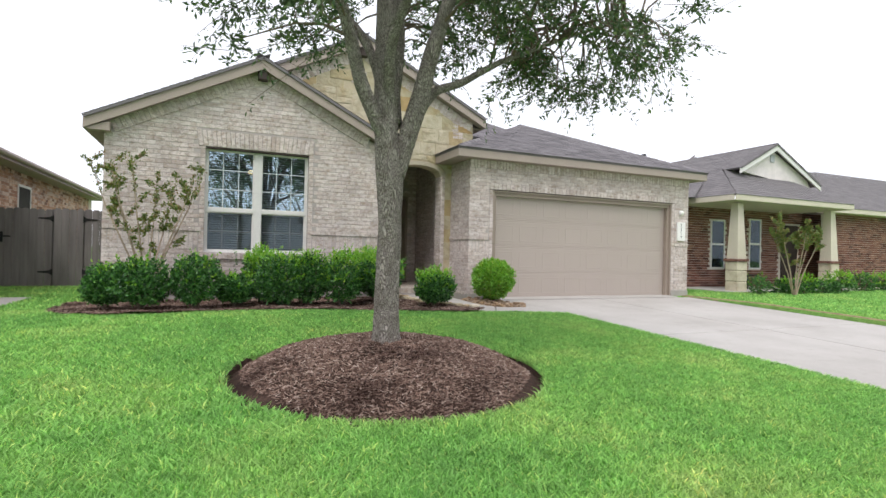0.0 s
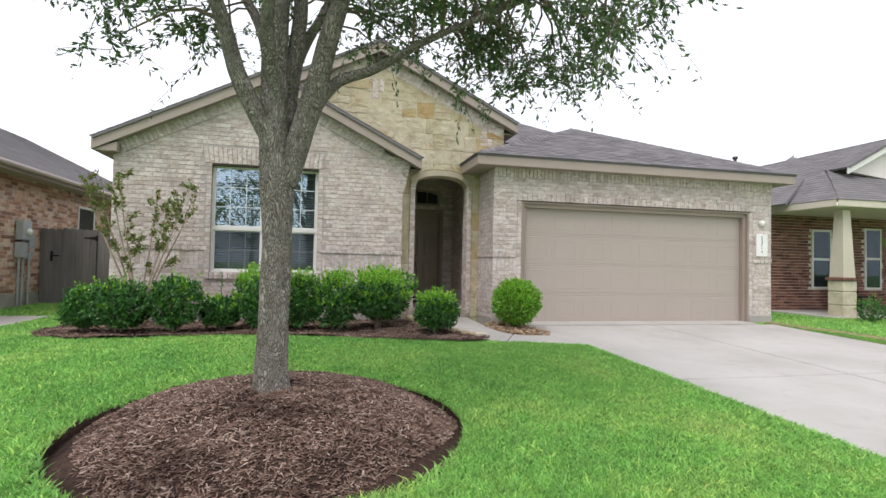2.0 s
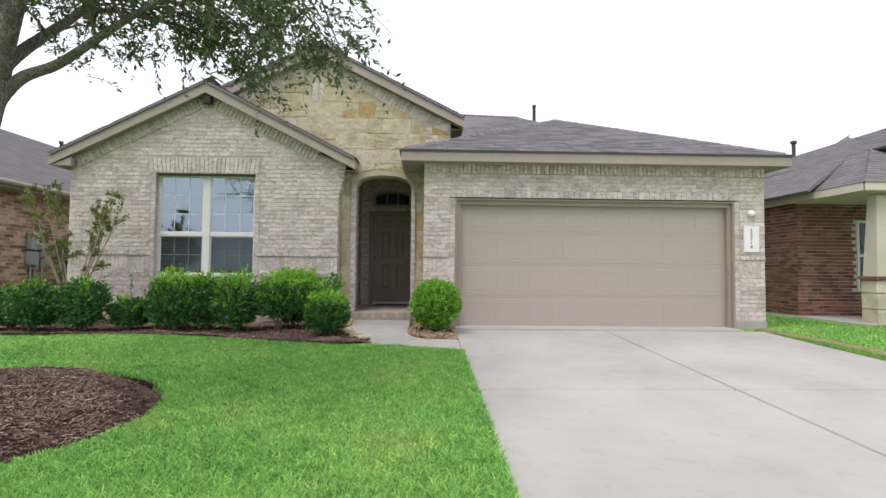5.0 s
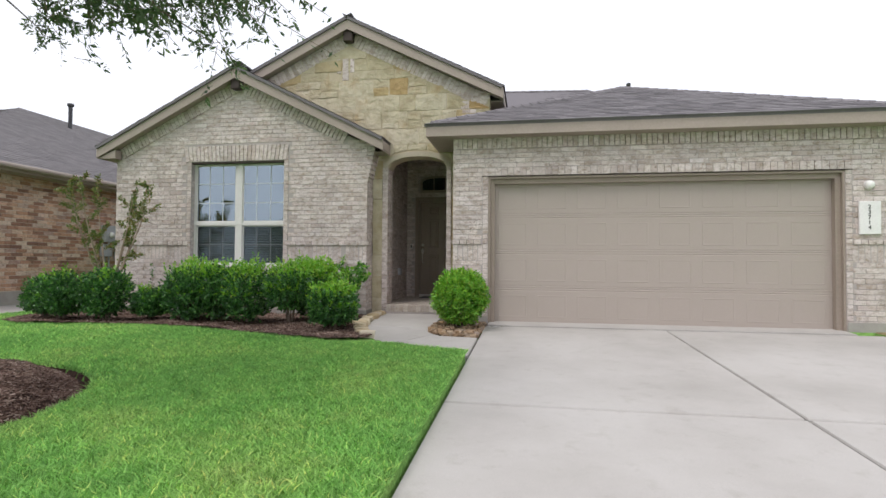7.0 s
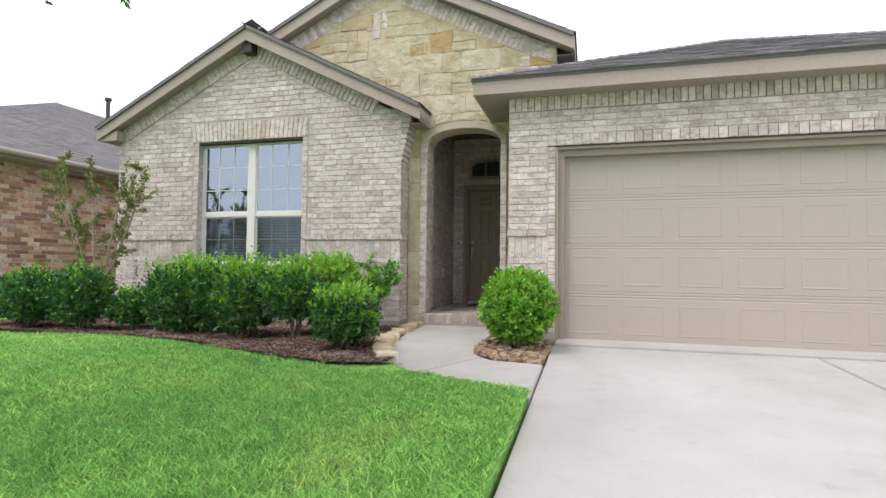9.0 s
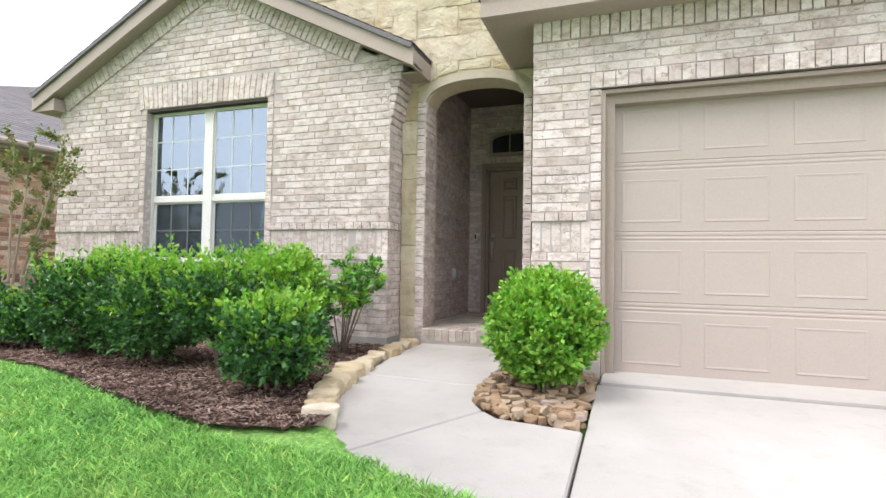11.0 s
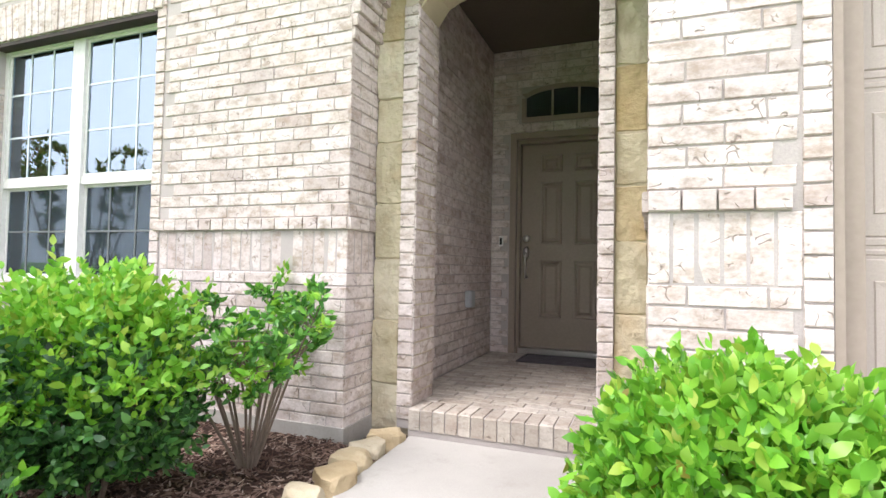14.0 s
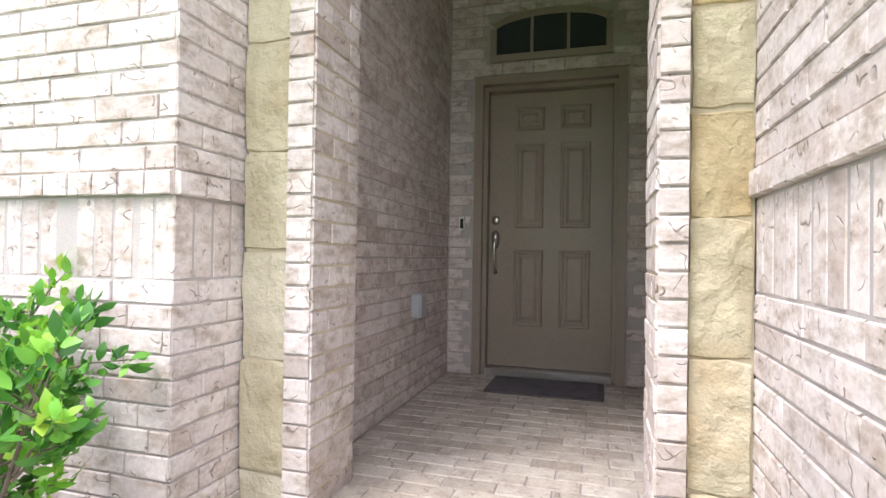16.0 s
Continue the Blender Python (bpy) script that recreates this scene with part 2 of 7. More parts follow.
shingles = shingle_material("weathered_shingle", (0.132, 0.124, 0.131), (0.170, 0.159, 0.167), (0.215, 0.202, 0.211))
shingles_grey = shingle_material("grey_shingle", (0.155, 0.146, 0.150), (0.176, 0.167, 0.170), (0.20, 0.188, 0.19))


def concrete_material():
    m, n, l, b = material("driveway_concrete", 0.88, spec=0.3)
    big = ramp(n, l, noise_node(n, l, 0.7, 5, 0.6), [(0.3, (0.37, 0.352, 0.325)), (0.5, (0.435, 0.415, 0.388)), (0.62, (0.465, 0.447, 0.42)), (0.8, (0.50, 0.48, 0.452))])
    spots = ramp(n, l, noise_node(n, l, 6, 6, 0.7), [(0.25, (0.87, 0.86, 0.84)), (0.45, (1, 1, 1))])
    fine = noise_node(n, l, 180, 3)
    col = mixed(n, l, big, spots, 1.0, "MULTIPLY")
    col = mixed(n, l, col, ramp(n, l, fine, [(0.25, (0.9, 0.9, 0.9)), (0.75, (1.05, 1.05, 1.05))]), 1.0, "MULTIPLY")
    broom = noise_node(n, l, 60, 2, stretch=(0.15, 3, 1))
    l.new(col, b.inputs["Base Color"])
    add = n.new("ShaderNodeMath")
    add.operation = "ADD"
    l.new(fine, add.inputs[0])
    l.new(broom, add.inputs[1])
    bump(n, l, b, add.outputs[0], 0.25, 0.004)
    return m


concrete = concrete_material()


def turf_material(name, joined):
    m, n, l, b = material(name, 0.6 if joined else 0.95, spec=0.25 if joined else 0.1)
    patch = noise_node(n, l, 0.9, 5, 0.65)
    green = ramp(n, l, patch, [(0.3, (0.215, 0.47, 0.13)), (0.5, (0.285, 0.56, 0.155)), (0.64, (0.375, 0.60, 0.185)), (0.78, (0.50, 0.63, 0.25))])
    clump = ramp(n, l, noise_node(n, l, 7, 4, 0.6), [(0.3, (0.82, 0.83, 0.78)), (0.7, (1.24, 1.2, 1.2))])
    green = mixed(n, l, green, clump, 1.0, "MULTIPLY")
    if joined:
        each = ramp(n, l, chance(n, True), [(0.0, (0.5, 0.58, 0.48)), (0.5, (1.0, 1.0, 1.0)), (0.93, (1.35, 1.3, 1.25)), (0.97, (2.3, 1.5, 1.6)), (1.0, (2.3, 1.5, 1.6))])
        col = mixed(n, l, green, each, 1.0, "MULTIPLY")
    else:
        col = mixed(n, l, green, ramp(n, l, noise_node(n, l, 45, 4), [(0.3, (0.32, 0.34, 0.31)), (0.7, (0.82, 0.83, 0.73))]), 1.0, "MULTIPLY")
    l.new(col, b.inputs["Base Color"])
    if joined:
        tr = n.new("ShaderNodeBsdfTranslucent")
        l.new(col, tr.inputs[0])
        mx = n.new("ShaderNodeMixShader")
        mx.inputs[0].default_value = 0.42
        l.new(b.outputs[0], mx.inputs[1])
        l.new(tr.outputs[0], mx.inputs[2])
        l.new(mx.outputs[0], n["Material Output"].inputs[0])
    return m


turf = turf_material("turf_ground", False)
grass_blade = turf_material("grass_blade", True)


def mulch_material(name, joined):
    m, n, l, b = material(name, 0.95, spec=0.15)
    if joined:
        col = ramp(n, l, chance(n, True), [(0.0, (0.10, 0.06, 0.046)), (0.4, (0.21, 0.135, 0.105)), (0.75, (0.31, 0.215, 0.17)), (0.93, (0.43, 0.33, 0.27)), (1.0, (0.56, 0.46, 0.39))])
    else:
        col = ramp(n, l, noise_node(n, l, 30, 6, 0.7), [(0.3, (0.03, 0.02, 0.016)), (0.55, (0.075, 0.046, 0.036)), (0.8, (0.14, 0.085, 0.066))])
    wet = ramp(n, l, noise_node(n, l, 1.6, 3), [(0.35, (0.45, 0.42, 0.42)), (0.55, (1, 1, 1))])
    col = mixed(n, l, col, wet, 1.0, "MULTIPLY")
    l.new(col, b.inputs["Base Color"])
    bump(n, l, b, noise_node(n, l, 70, 5), 0.8, 0.02)
    return m


mulch = mulch_material("mulch_bed", False)
mulch_chip = mulch_material("mulch_chip", True)


def leaf_material(name, stops, rough=0.4, through_light=0.3, spec=0.5):
    m, n, l, b = material(name, rough, spec=spec)
    col = ramp(n, l, chance(n, True), stops)
    col = mixed(n, l, col, ramp(n, l, noise_node(n, l, 3, 3), [(0.3, (0.8, 0.82, 0.8)), (0.7, (1.15, 1.12, 1.1))]), 1.0, "MULTIPLY")
    l.new(col, b.inputs["Base Color"])
    tr = n.new("ShaderNodeBsdfTranslucent")
    l.new(col, tr.inputs[0])
    mx = n.new("ShaderNodeMixShader")
    mx.inputs[0].default_value = through_light
    l.new(b.outputs[0], mx.inputs[1])
    l.new(tr.outputs[0], mx.inputs[2])
    l.new(mx.outputs[0], n["Material Output"].inputs[0])
    return m


oak_leaf = leaf_material("oak_leaf", [(0.0, (0.05, 0.095, 0.042)), (0.5, (0.09, 0.155, 0.062)), (0.85, (0.13, 0.205, 0.078)), (1.0, (0.20, 0.28, 0.10))], 0.5, 0.35)
hedge_leaf = leaf_material("hedge_leaf", [(0.0, (0.018, 0.06, 0.02)), (0.5, (0.06, 0.185, 0.048)), (0.85, (0.11, 0.29, 0.06)), (1.0, (0.17, 0.38, 0.08))], 0.32, 0.25)
shoot_leaf = leaf_material("young_hedge_leaf", [(0.0, (0.13, 0.38, 0.03)), (0.5, (0.22, 0.50, 0.045)), (0.85, (0.32, 0.56, 0.06)), (1.0, (0.40, 0.52, 0.08))], 0.4, 0.35)
ball_leaf = leaf_material("ball_shrub_leaf", [(0.0, (0.08, 0.27, 0.03)), (0.4, (0.17, 0.44, 0.045)), (0.8, (0.28, 0.54, 0.07)), (0.96, (0.26, 0.42, 0.05)), (1.0, (0.30, 0.20, 0.05))], 0.35, 0.3)
mid_leaf = leaf_material("open_shrub_leaf", [(0.0, (0.04, 0.15, 0.03)), (0.5, (0.10, 0.31, 0.045)), (0.85, (0.17, 0.42, 0.06)), (1.0, (0.25, 0.48, 0.08))], 0.35, 0.3)
crape_leaf = leaf_material("crape_leaf", [(0.0, (0.08, 0.15, 0.035)), (0.5, (0.17, 0.24, 0.055)), (0.8, (0.26, 0.26, 0.07)), (1.0, (0.30, 0.17, 0.08))], 0.5, 0.3)


def bark_material(name, dark, light, scale=10.0):
    m, n, l, b = material(name, 0.95, spec=0.15)
    geo = n.new("ShaderNodeTexCoord").outputs["Object"]
    mp = n.new("ShaderNodeMapping")
    mp.inputs["Scale"].default_value = (1, 1, 0.33)
    l.new(geo, mp.inputs[0])
    warp = n.new("ShaderNodeMix")
    warp.data_type = "RGBA"
    warp.inputs[0].default_value = 0.17
    nz = n.new("ShaderNodeTexNoise")
    nz.inputs["Scale"].default_value = 7
    l.new(mp.outputs[0], nz.inputs["Vector"])
    l.new(mp.outputs[0], warp.inputs[6])
    l.new(nz.outputs["Color"], warp.inputs[7])
    v = n.new("ShaderNodeTexVoronoi")
    v.feature = "DISTANCE_TO_EDGE"
    v.inputs["Scale"].default_value = scale * 8.5
    l.new(warp.outputs[2], v.inputs["Vector"])
    rag = n.new("ShaderNodeMath")
    rag.operation = "MULTIPLY_ADD"
    rag.inputs[1].default_value = 0.34
    l.new(noise_node(n, l, 38, 5, 0.7), rag.inputs[0])
    l.new(v.outputs["Distance"], rag.inputs[2])
    plate = ramp(n, l, rag.outputs[0], [(0.12, (0, 0, 0)), (0.22, (0.35, 0.35, 0.35)), (0.34, (0.75, 0.75, 0.75)), (0.6, (1, 1, 1))])
    col = mixed(n, l, dark, light, plate)
    col = mixed(n, l, col, ramp(n, l, noise_node(n, l, 9, 5, 0.7), [(0.3, (0.7, 0.68, 0.65)), (0.7, (1.2, 1.2, 1.2))]), 1.0, "MULTIPLY")
    l.new(col, b.inputs["Base Color"])
    add = n.new("ShaderNodeMath")
    add.operation = "ADD"
    l.new(plate, add.inputs[0])
    l.new(noise_node(n, l, 50, 4), add.inputs[1])
    bump(n, l, b, add.outputs[0], 0.9, 0.02)
    return m


oak_bark = bark_material("oak_bark", (0.11, 0.094, 0.085), (0.43, 0.395, 0.36))
twig_bark = plain("twig_bark", (0.17, 0.13, 0.10), 0.9, 0.2, 8, 60, 0.3)
crape_bark = plain("crape_bark", (0.36, 0.28, 0.21), 0.7, 0.25, 6, 60, 0.2)
fence_wood = plain("weathered_fence_wood", (0.17, 0.155, 0.15), 0.95, 0.25, 3, 40, 0.5, stretch=(3, 3, 0.25))


def glass_material(name, tint, ior, mesh_cover=0.0):
    m, n, l, b = material(name, 0.02)
    n.remove(b)
    clear = n.new("ShaderNodeBsdfTransparent")
    clear.inputs[0].default_value = (*tint, 1)
    gloss = n.new("ShaderNodeBsdfGlossy")
    gloss.inputs["Roughness"].default_value = 0.012
    gloss.inputs["Color"].default_value = (0.73, 0.88, 1.0, 1)
    fres = n.new("ShaderNodeFresnel")
    fres.inputs[0].default_value = ior
    mx = n.new("ShaderNodeMixShader")
    l.new(fres.outputs[0], mx.inputs[0])
    l.new(clear.outputs[0], mx.inputs[1])
    l.new(gloss.outputs[0], mx.inputs[2])
    last = mx
    if mesh_cover:
        # the fine grey insect screen over the pane
        wire = n.new("ShaderNodeBsdfDiffuse")
        wire.inputs[0].default_value = (0.09, 0.105, 0.11, 1)
        last = n.new("ShaderNodeMixShader")
        last.inputs[0].default_value = mesh_cover
        l.new(mx.outputs[0], last.inputs[1])
        l.new(wire.outputs[0], last.inputs[2])
    l.new(last.outputs[0], n["Material Output"].inputs[0])
    return m


glass = glass_material("window_glass", (0.80, 0.88, 0.90), 3.7)
screened_glass = glass_material("screened_glass", (0.62, 0.67, 0.68), 1.6, 0.2)
room_paint = plain("room_paint", (0.30, 0.28, 0.25), 0.8, 0.05, 2, 30, 0.0)
lamp_glow, n_, l_, b_ = material("lamp_glow", 0.4)
b_.inputs["Base Color"].default_value = (0.8, 0.6, 0.35, 1)
b_.inputs["Emission Color"].default_value = (1.0, 0.62, 0.25, 1)
b_.inputs["Emission Strength"].default_value = 2.2

arch_render = plain("cream_arch_mortar", (0.46, 0.405, 0.32), 0.95, 0.12, 6, 70, 0.5)
thatch = plain("brown_thatch", (0.24, 0.20, 0.10), 0.95, 0.35, 9, 70, 0.8)

# ---------------------------------------------------------------- plan of the ground


def lawn_z(y):
    return -0.035 * (9.5 - max(-4.0, min(9.5, y)))


def drive_z(y):
    return -0.035 * (11.5 - max(-4.0, y))


WALK = [(5.16, 12.36), (5.17, 11.6), (5.27, 10.8), (5.46, 10.1), (5.82, 9.5), (6.3, 9.12), (6.965, 8.93), (6.965, 10.06), (6.5, 10.13), (6.3, 10.38), (6.21, 10.75), (6.22, 12.36)]
BED = [(-0.4, 10.45), (-0.15, 10.05), (0.35, 9.82), (0.95, 9.84), (1.5, 10.0), (2.2, 10.06), (2.9, 9.97), (3.6, 9.78), (4.2, 9.55), (4.7, 9.4), (5.2, 9.27), (5.6, 9.36), (5.78, 9.47), (5.4, 10.1), (5.22, 10.8), (5.12, 11.6), (5.15, 12.0), (5.16, 12.43), (4.9, 12.43), (4.9, 12.11), (-0.4, 12.11)]
ROCKS = [(6.23, 11.5), (6.22, 10.75), (6.31, 10.4), (6.5, 10.16), (6.972, 10.09), (6.972, 11.5)]
RING, RING_R = (3.10, 6.23), 1.37


def inside(poly, x, y):
    hit = False
    j = len(poly) - 1
    for i in range(len(poly)):
        (xi, yi), (xj, yj) = poly[i], poly[j]
        if (yi > y) != (yj > y) and x < (xj - xi) * (y - yi) / (yj - yi) + xi:
            hit = not hit
        j = i
    return hit


def inside_all(poly, x, y):
    hit = np.zeros(len(x), dtype=bool)
    j = len(poly) - 1
    for i in range(len(poly)):
        (xi, yi), (xj, yj) = poly[i], poly[j]
        if yi != yj:
            hit ^= ((yi > y) != (yj > y)) & (x < (xj - xi) * (y - yi) / (yj - yi) + xi)
        j = i
    return hit


def ground_z(x, y):
    if 6.975 < x < 12.305 and -8 < y < 11.45:
        return drive_z(y) - 0.16
    if math.hypot(x - RING[0], y - RING[1]) < RING_R - 0.015:
        return lawn_z(y) - 0.2
    if 0.5 < x < 5.2 and 10.6 < y < 12.5:
        return lawn_z(y) - 0.12
    if inside(WALK, x, y) or inside(ROCKS, x, y) or (5.0 < x < 6.975 and 9.75 < y < 12.5) or (6.9 < x < 6.985 and 8.9 < y < 12.5):
        return lawn_z(y) - 0.14
    return lawn_z(y)


def ground_sheet():
    xs = [-400, -120, -50, -25, -12, -6, -3, -1, 0, 1] + [1.66 + 0.06 * i for i in range(49)] + [4.6] + [4.8 + 0.12 * i for i in range(18)] + [6.97, 6.98, 8, 10, 12.3, 12.31, 13, 15, 18, 24, 40, 80, 150, 400]
    ys = [-400, -120, -50, -25, -12, -8.01, -8, -4, -2, 0, 2, 3, 4] + [4.79 + 0.06 * i for i in range(49)] + [8] + [8.7 + 0.12 * i for i in range(32)] + [13, 16, 20, 30, 60, 120, 400]
    b = Build()
    for y in ys:
        for x in xs:
            b.v.append((x, y, ground_z(x, y)))
    w = len(xs)
    b.f = [(j * w + i, j * w + i + 1, (j + 1) * w + i + 1, (j + 1) * w + i) for j in range(len(ys) - 1) for i in range(w - 1)]
    return setting("ground", b, turf, "green turf ground with yellowish patches", "lawn")


ground = ground_sheet()


def slab(parent, outline, top, thick, name, mat=concrete, lip=0.012, label=""):
    """A cast slab with a rounded arris: outline in plan, top a function of y."""
    c = Vector((sum(p[0] for p in outline) / len(outline), sum(p[1] for p in outline) / len(outline)))
    inner = []
    for p in outline:
        d = c - Vector(p)
        inner.append(Vector(p) + d.normalized() * lip)
    b = Build()
    n = len(outline)
    b.v = [(p[0], p[1], top(p[1]) - thick) for p in outline] + [(p[0], p[1], top(p[1]) - lip) for p in outline] + [(p[0], p[1], top(p[1])) for p in inner]
    for r in (0, n):
        b.f += [(r + i, r + (i + 1) % n, r + n + (i + 1) % n, r + n + i) for i in range(n)]
    b.f.append(tuple(range(2 * n, 3 * n)))
    return part(name, b, mat, parent, label)


# driveway
b = Build()
b.box(6.985, 12.295, -7.9, 11.44, -0.9, -0.86)
driveway = setting("driveway", b, concrete, "pale grey broom-finished concrete driveway", "driveway")
G = 0.012
for y0, y1 in ((-8.0, -1.4), (-1.4, 2.95), (2.95, 7.34), (7.34, 11.22), (11.22, 11.68)):
    for x0, x1 in (((6.98, 9.55), (9.55, 12.3)) if y1 < 11.5 else ((7.0, 12.0),)):
        slab(driveway, [(x0 + G, y0 + 1.5 * G), (x1 - G, y0 + 1.5 * G), (x1 - G, y1 - 1.5 * G), (x0 + G, y1 - 1.5 * G)], drive_z if y1 < 11.5 else (lambda y: drive_z(y) + 0.012), 0.14, "concrete_slab")

# cut edge of the lawn next door, above the drive
b = Build()
edge_y = [-7.9 + 0.12 * k for k in range(162)]
for k, y in enumerate(edge_y):
    j = 0.02 * noise.noise((0.0, y * 3.1, 1.0)) + 0.012 * noise.noise((0.0, y * 11.0, 4.0))
    for dx, z in ((0.004, drive_z(y) - 0.05), (0.012 + j * 0.4, drive_z(y) + 0.02), (0.05 + j, lawn_z(y) + 0.012 + 0.4 * j), (0.16 + j, lawn_z(y) + 0.018 + 0.5 * j), (0.24, lawn_z(y) - 0.02)):
        b.v.append((12.3 + dx, y, z))
b.f = [(5 * k + i, 5 * k + i + 1, 5 * k + i + 6, 5 * k + i + 5) for k in range(len(edge_y) - 1) for i in range(4)]
setting("lawn_edge", b, thatch, "brown cut turf edge along the driveway", "turf edge", True)

# front walk
b = Build()
b.prism([(5.3, 9.9), (6.2, 9.4), (6.9, 9.1), (6.9, 9.9), (6.2, 10.2), (6.1, 12.2), (5.3, 12.2)], "z", -0.16, -0.13)
front_walk = setting("front_walk", b, concrete, "curved pale concrete walk to the porch", "path")


def walk_top(y):
    return 0.03 - 0.03 * max(0.0, 12.0 - y)


slab(front_walk, [(5.16, 12.36), (5.17, 11.6), (5.265, 10.86), (6.21, 10.80), (6.22, 12.36)], walk_top, 0.1, "concrete_slab")
slab(front_walk, [(5.27, 10.84), (5.46, 10.1), (5.82, 9.5), (5.95, 9.4), (6.39, 10.24), (6.3, 10.38), (6.21, 10.78)], walk_top, 0.1, "concrete_slab")
slab(front_walk, [(5.96, 9.39), (6.3, 9.12), (6.983, 8.93), (6.983, 10.06), (6.5, 10.13), (6.4, 10.23)], walk_top, 0.1, "concrete_slab")


def patch(name, keep, box, step, height, mat):
    """A bed of loose stuff: a relief over the cells that lie inside."""
    x0, x1, y0, y1 = box
    nx, ny = int((x1 - x0) / step) + 1, int((y1 - y0) / step) + 1
    b = Build()
    index = {}
    for j in range(ny):
        for i in range(nx):
            x, y = x0 + (i + 0.5) * step, y0 + (j + 0.5) * step
            if not keep(x, y):
                continue
            f = []
            for di, dj in ((0, 0), (1, 0), (1, 1), (0, 1)):
                k = (i + di, j + dj)
                if k not in index:
                    px, py = x0 + k[0] * step, y0 + k[1] * step
                    index[k] = len(b.v)
                    b.v.append((px, py, height(px, py)))
                f.append(index[k])
            b.f.append(tuple(f))
    return b.mesh(name, mat, smooth=True, fix=False)


def bed_height(x, y):
    return lawn_z(y) + 0.035 - 0.03 * max(0.0, min(1.0, (y - 10.8) / 0.8)) + 0.03 * noise.noise((x * 2, y * 2, 0)) + 0.018 * noise.noise((x * 9, y * 9, 3))


def ring_height(x, y):
    r = min(1.0, math.hypot(x - RING[0], y - RING[1]) / RING_R)
    a = math.atan2(y - RING[1], x - RING[0])
    h = 0.255 * (1 - r ** 1.8) - 0.095 * max(0, (r - 0.72) / 0.28)
    gully = 0.05 * math.exp(-((a + 2.25) / 0.13) ** 2) * min(1, 2 * r) * (1 - r)
    return lawn_z(y) + 0.012 + h - 2 * gully + 0.03 * noise.noise((x * 2.2, y * 2.2, 5)) * (1 - r) + 0.016 * noise.noise((x * 11, y * 11, 1))


tagged(new("mulch_bed", patch("mulch_bed", lambda x, y: inside(BED, x, y), (-0.5, 6, 9, 12.5), 0.06, bed_height, mulch)), "brown shredded mulch bed along the brick wall", "mulch bed", kind="structure")
tagged(new("mulch_ring", patch("mulch_ring", lambda x, y: math.hypot(x - RING[0], y - RING[1]) < RING_R, (1.6, 4.55, 4.7, 7.75), 0.045, ring_height, mulch)), "mounded ring of brown shredded mulch round the tree", "mulch bed", kind="structure")
b = Build()
N = 150
for k in range(N):
    a = 2 * math.pi * k / N
    for r, z in ((RING_R + 0.045, -0.012), (RING_R + 0.01, 0.004), (RING_R - 0.012, -0.045), (RING_R - 0.03, -0.15)):
        r += 0.02 * noise.noise((7 * math.cos(a), 7 * math.sin(a), 0)) + 0.012 * noise.noise((30 * math.cos(a), 30 * math.sin(a), z * 9))
        x, y = RING[0] + r * math.cos(a), RING[1] + r * math.sin(a)
        b.v.append((x, y, lawn_z(y) + z))
b.f = [(4 * k + j, 4 * ((k + 1) % N) + j, 4 * ((k + 1) % N) + j + 1, 4 * k + j + 1) for k in range(N) for j in range(3)]
setting("soil_edge", b, mulch, "dark spade-cut soil edge round the mulch ring", "soil edge", True)
tagged(new("rock_bed", patch("rock_bed", lambda x, y: any(inside(ROCKS, x + i, y + j) for i in (-0.06, 0.06) for j in (-0.06, 0.06)), (6.1, 6.94, 9.95, 11.5), 0.05, lambda x, y: -0.045 + 0.01 * noise.noise((x * 9, y * 9, 0)), mulch)), "dark soil of a small rock bed", "rock bed", kind="structure")

# ---------------------------------------------------------------- brickwork
COURSE, BRICK = 0.0765, 0.252
JOINT = 0.0075


def brick_shape(seed):
    """One unit brick: x along the wall, y out of it (front at 0), z up; chamfered, slightly uneven."""
    r = random.Random(seed)
    e = lambda s: r.uniform(-s, s)
    v = []
    for sx, sz in ((-0.5, -0.5), (0.5, -0.5), (0.5, 0.5), (-0.5, 0.5)):
        v.append((sx, 1.0, sz))
    for sx, sz in ((-0.5, -0.5), (0.5, -0.5), (0.5, 0.5), (-0.5, 0.5)):
        v.append((sx + e(0.012), 0.11 + e(0.05), sz + e(0.02)))
    for sx, sz in ((-0.49, -0.455), (0.49, -0.455), (0.49, 0.455), (-0.49, 0.455)):
        v.append((sx + e(0.008), e(0.035), sz + e(0.025)))
    f = [(8, 9, 10, 11)]
    for a in (0, 4):
        f += [(a + i, a + (i + 1) % 4, a + 4 + (i + 1) % 4, a + 4 + i) for i in range(4)]
    return v, f


SHAPES = [brick_shape(s) for s in range(6)]
UNIT = {}


def unit_bricks(mat):
    if mat.name not in UNIT:
        UNIT[mat.name] = []
        for v, f in SHAPES:
            me = bpy.data.meshes.new("brick")
            me.from_pydata(v, [], f)
            me.materials.append(mat)
            UNIT[mat.name].append(me)
    return UNIT[mat.name]


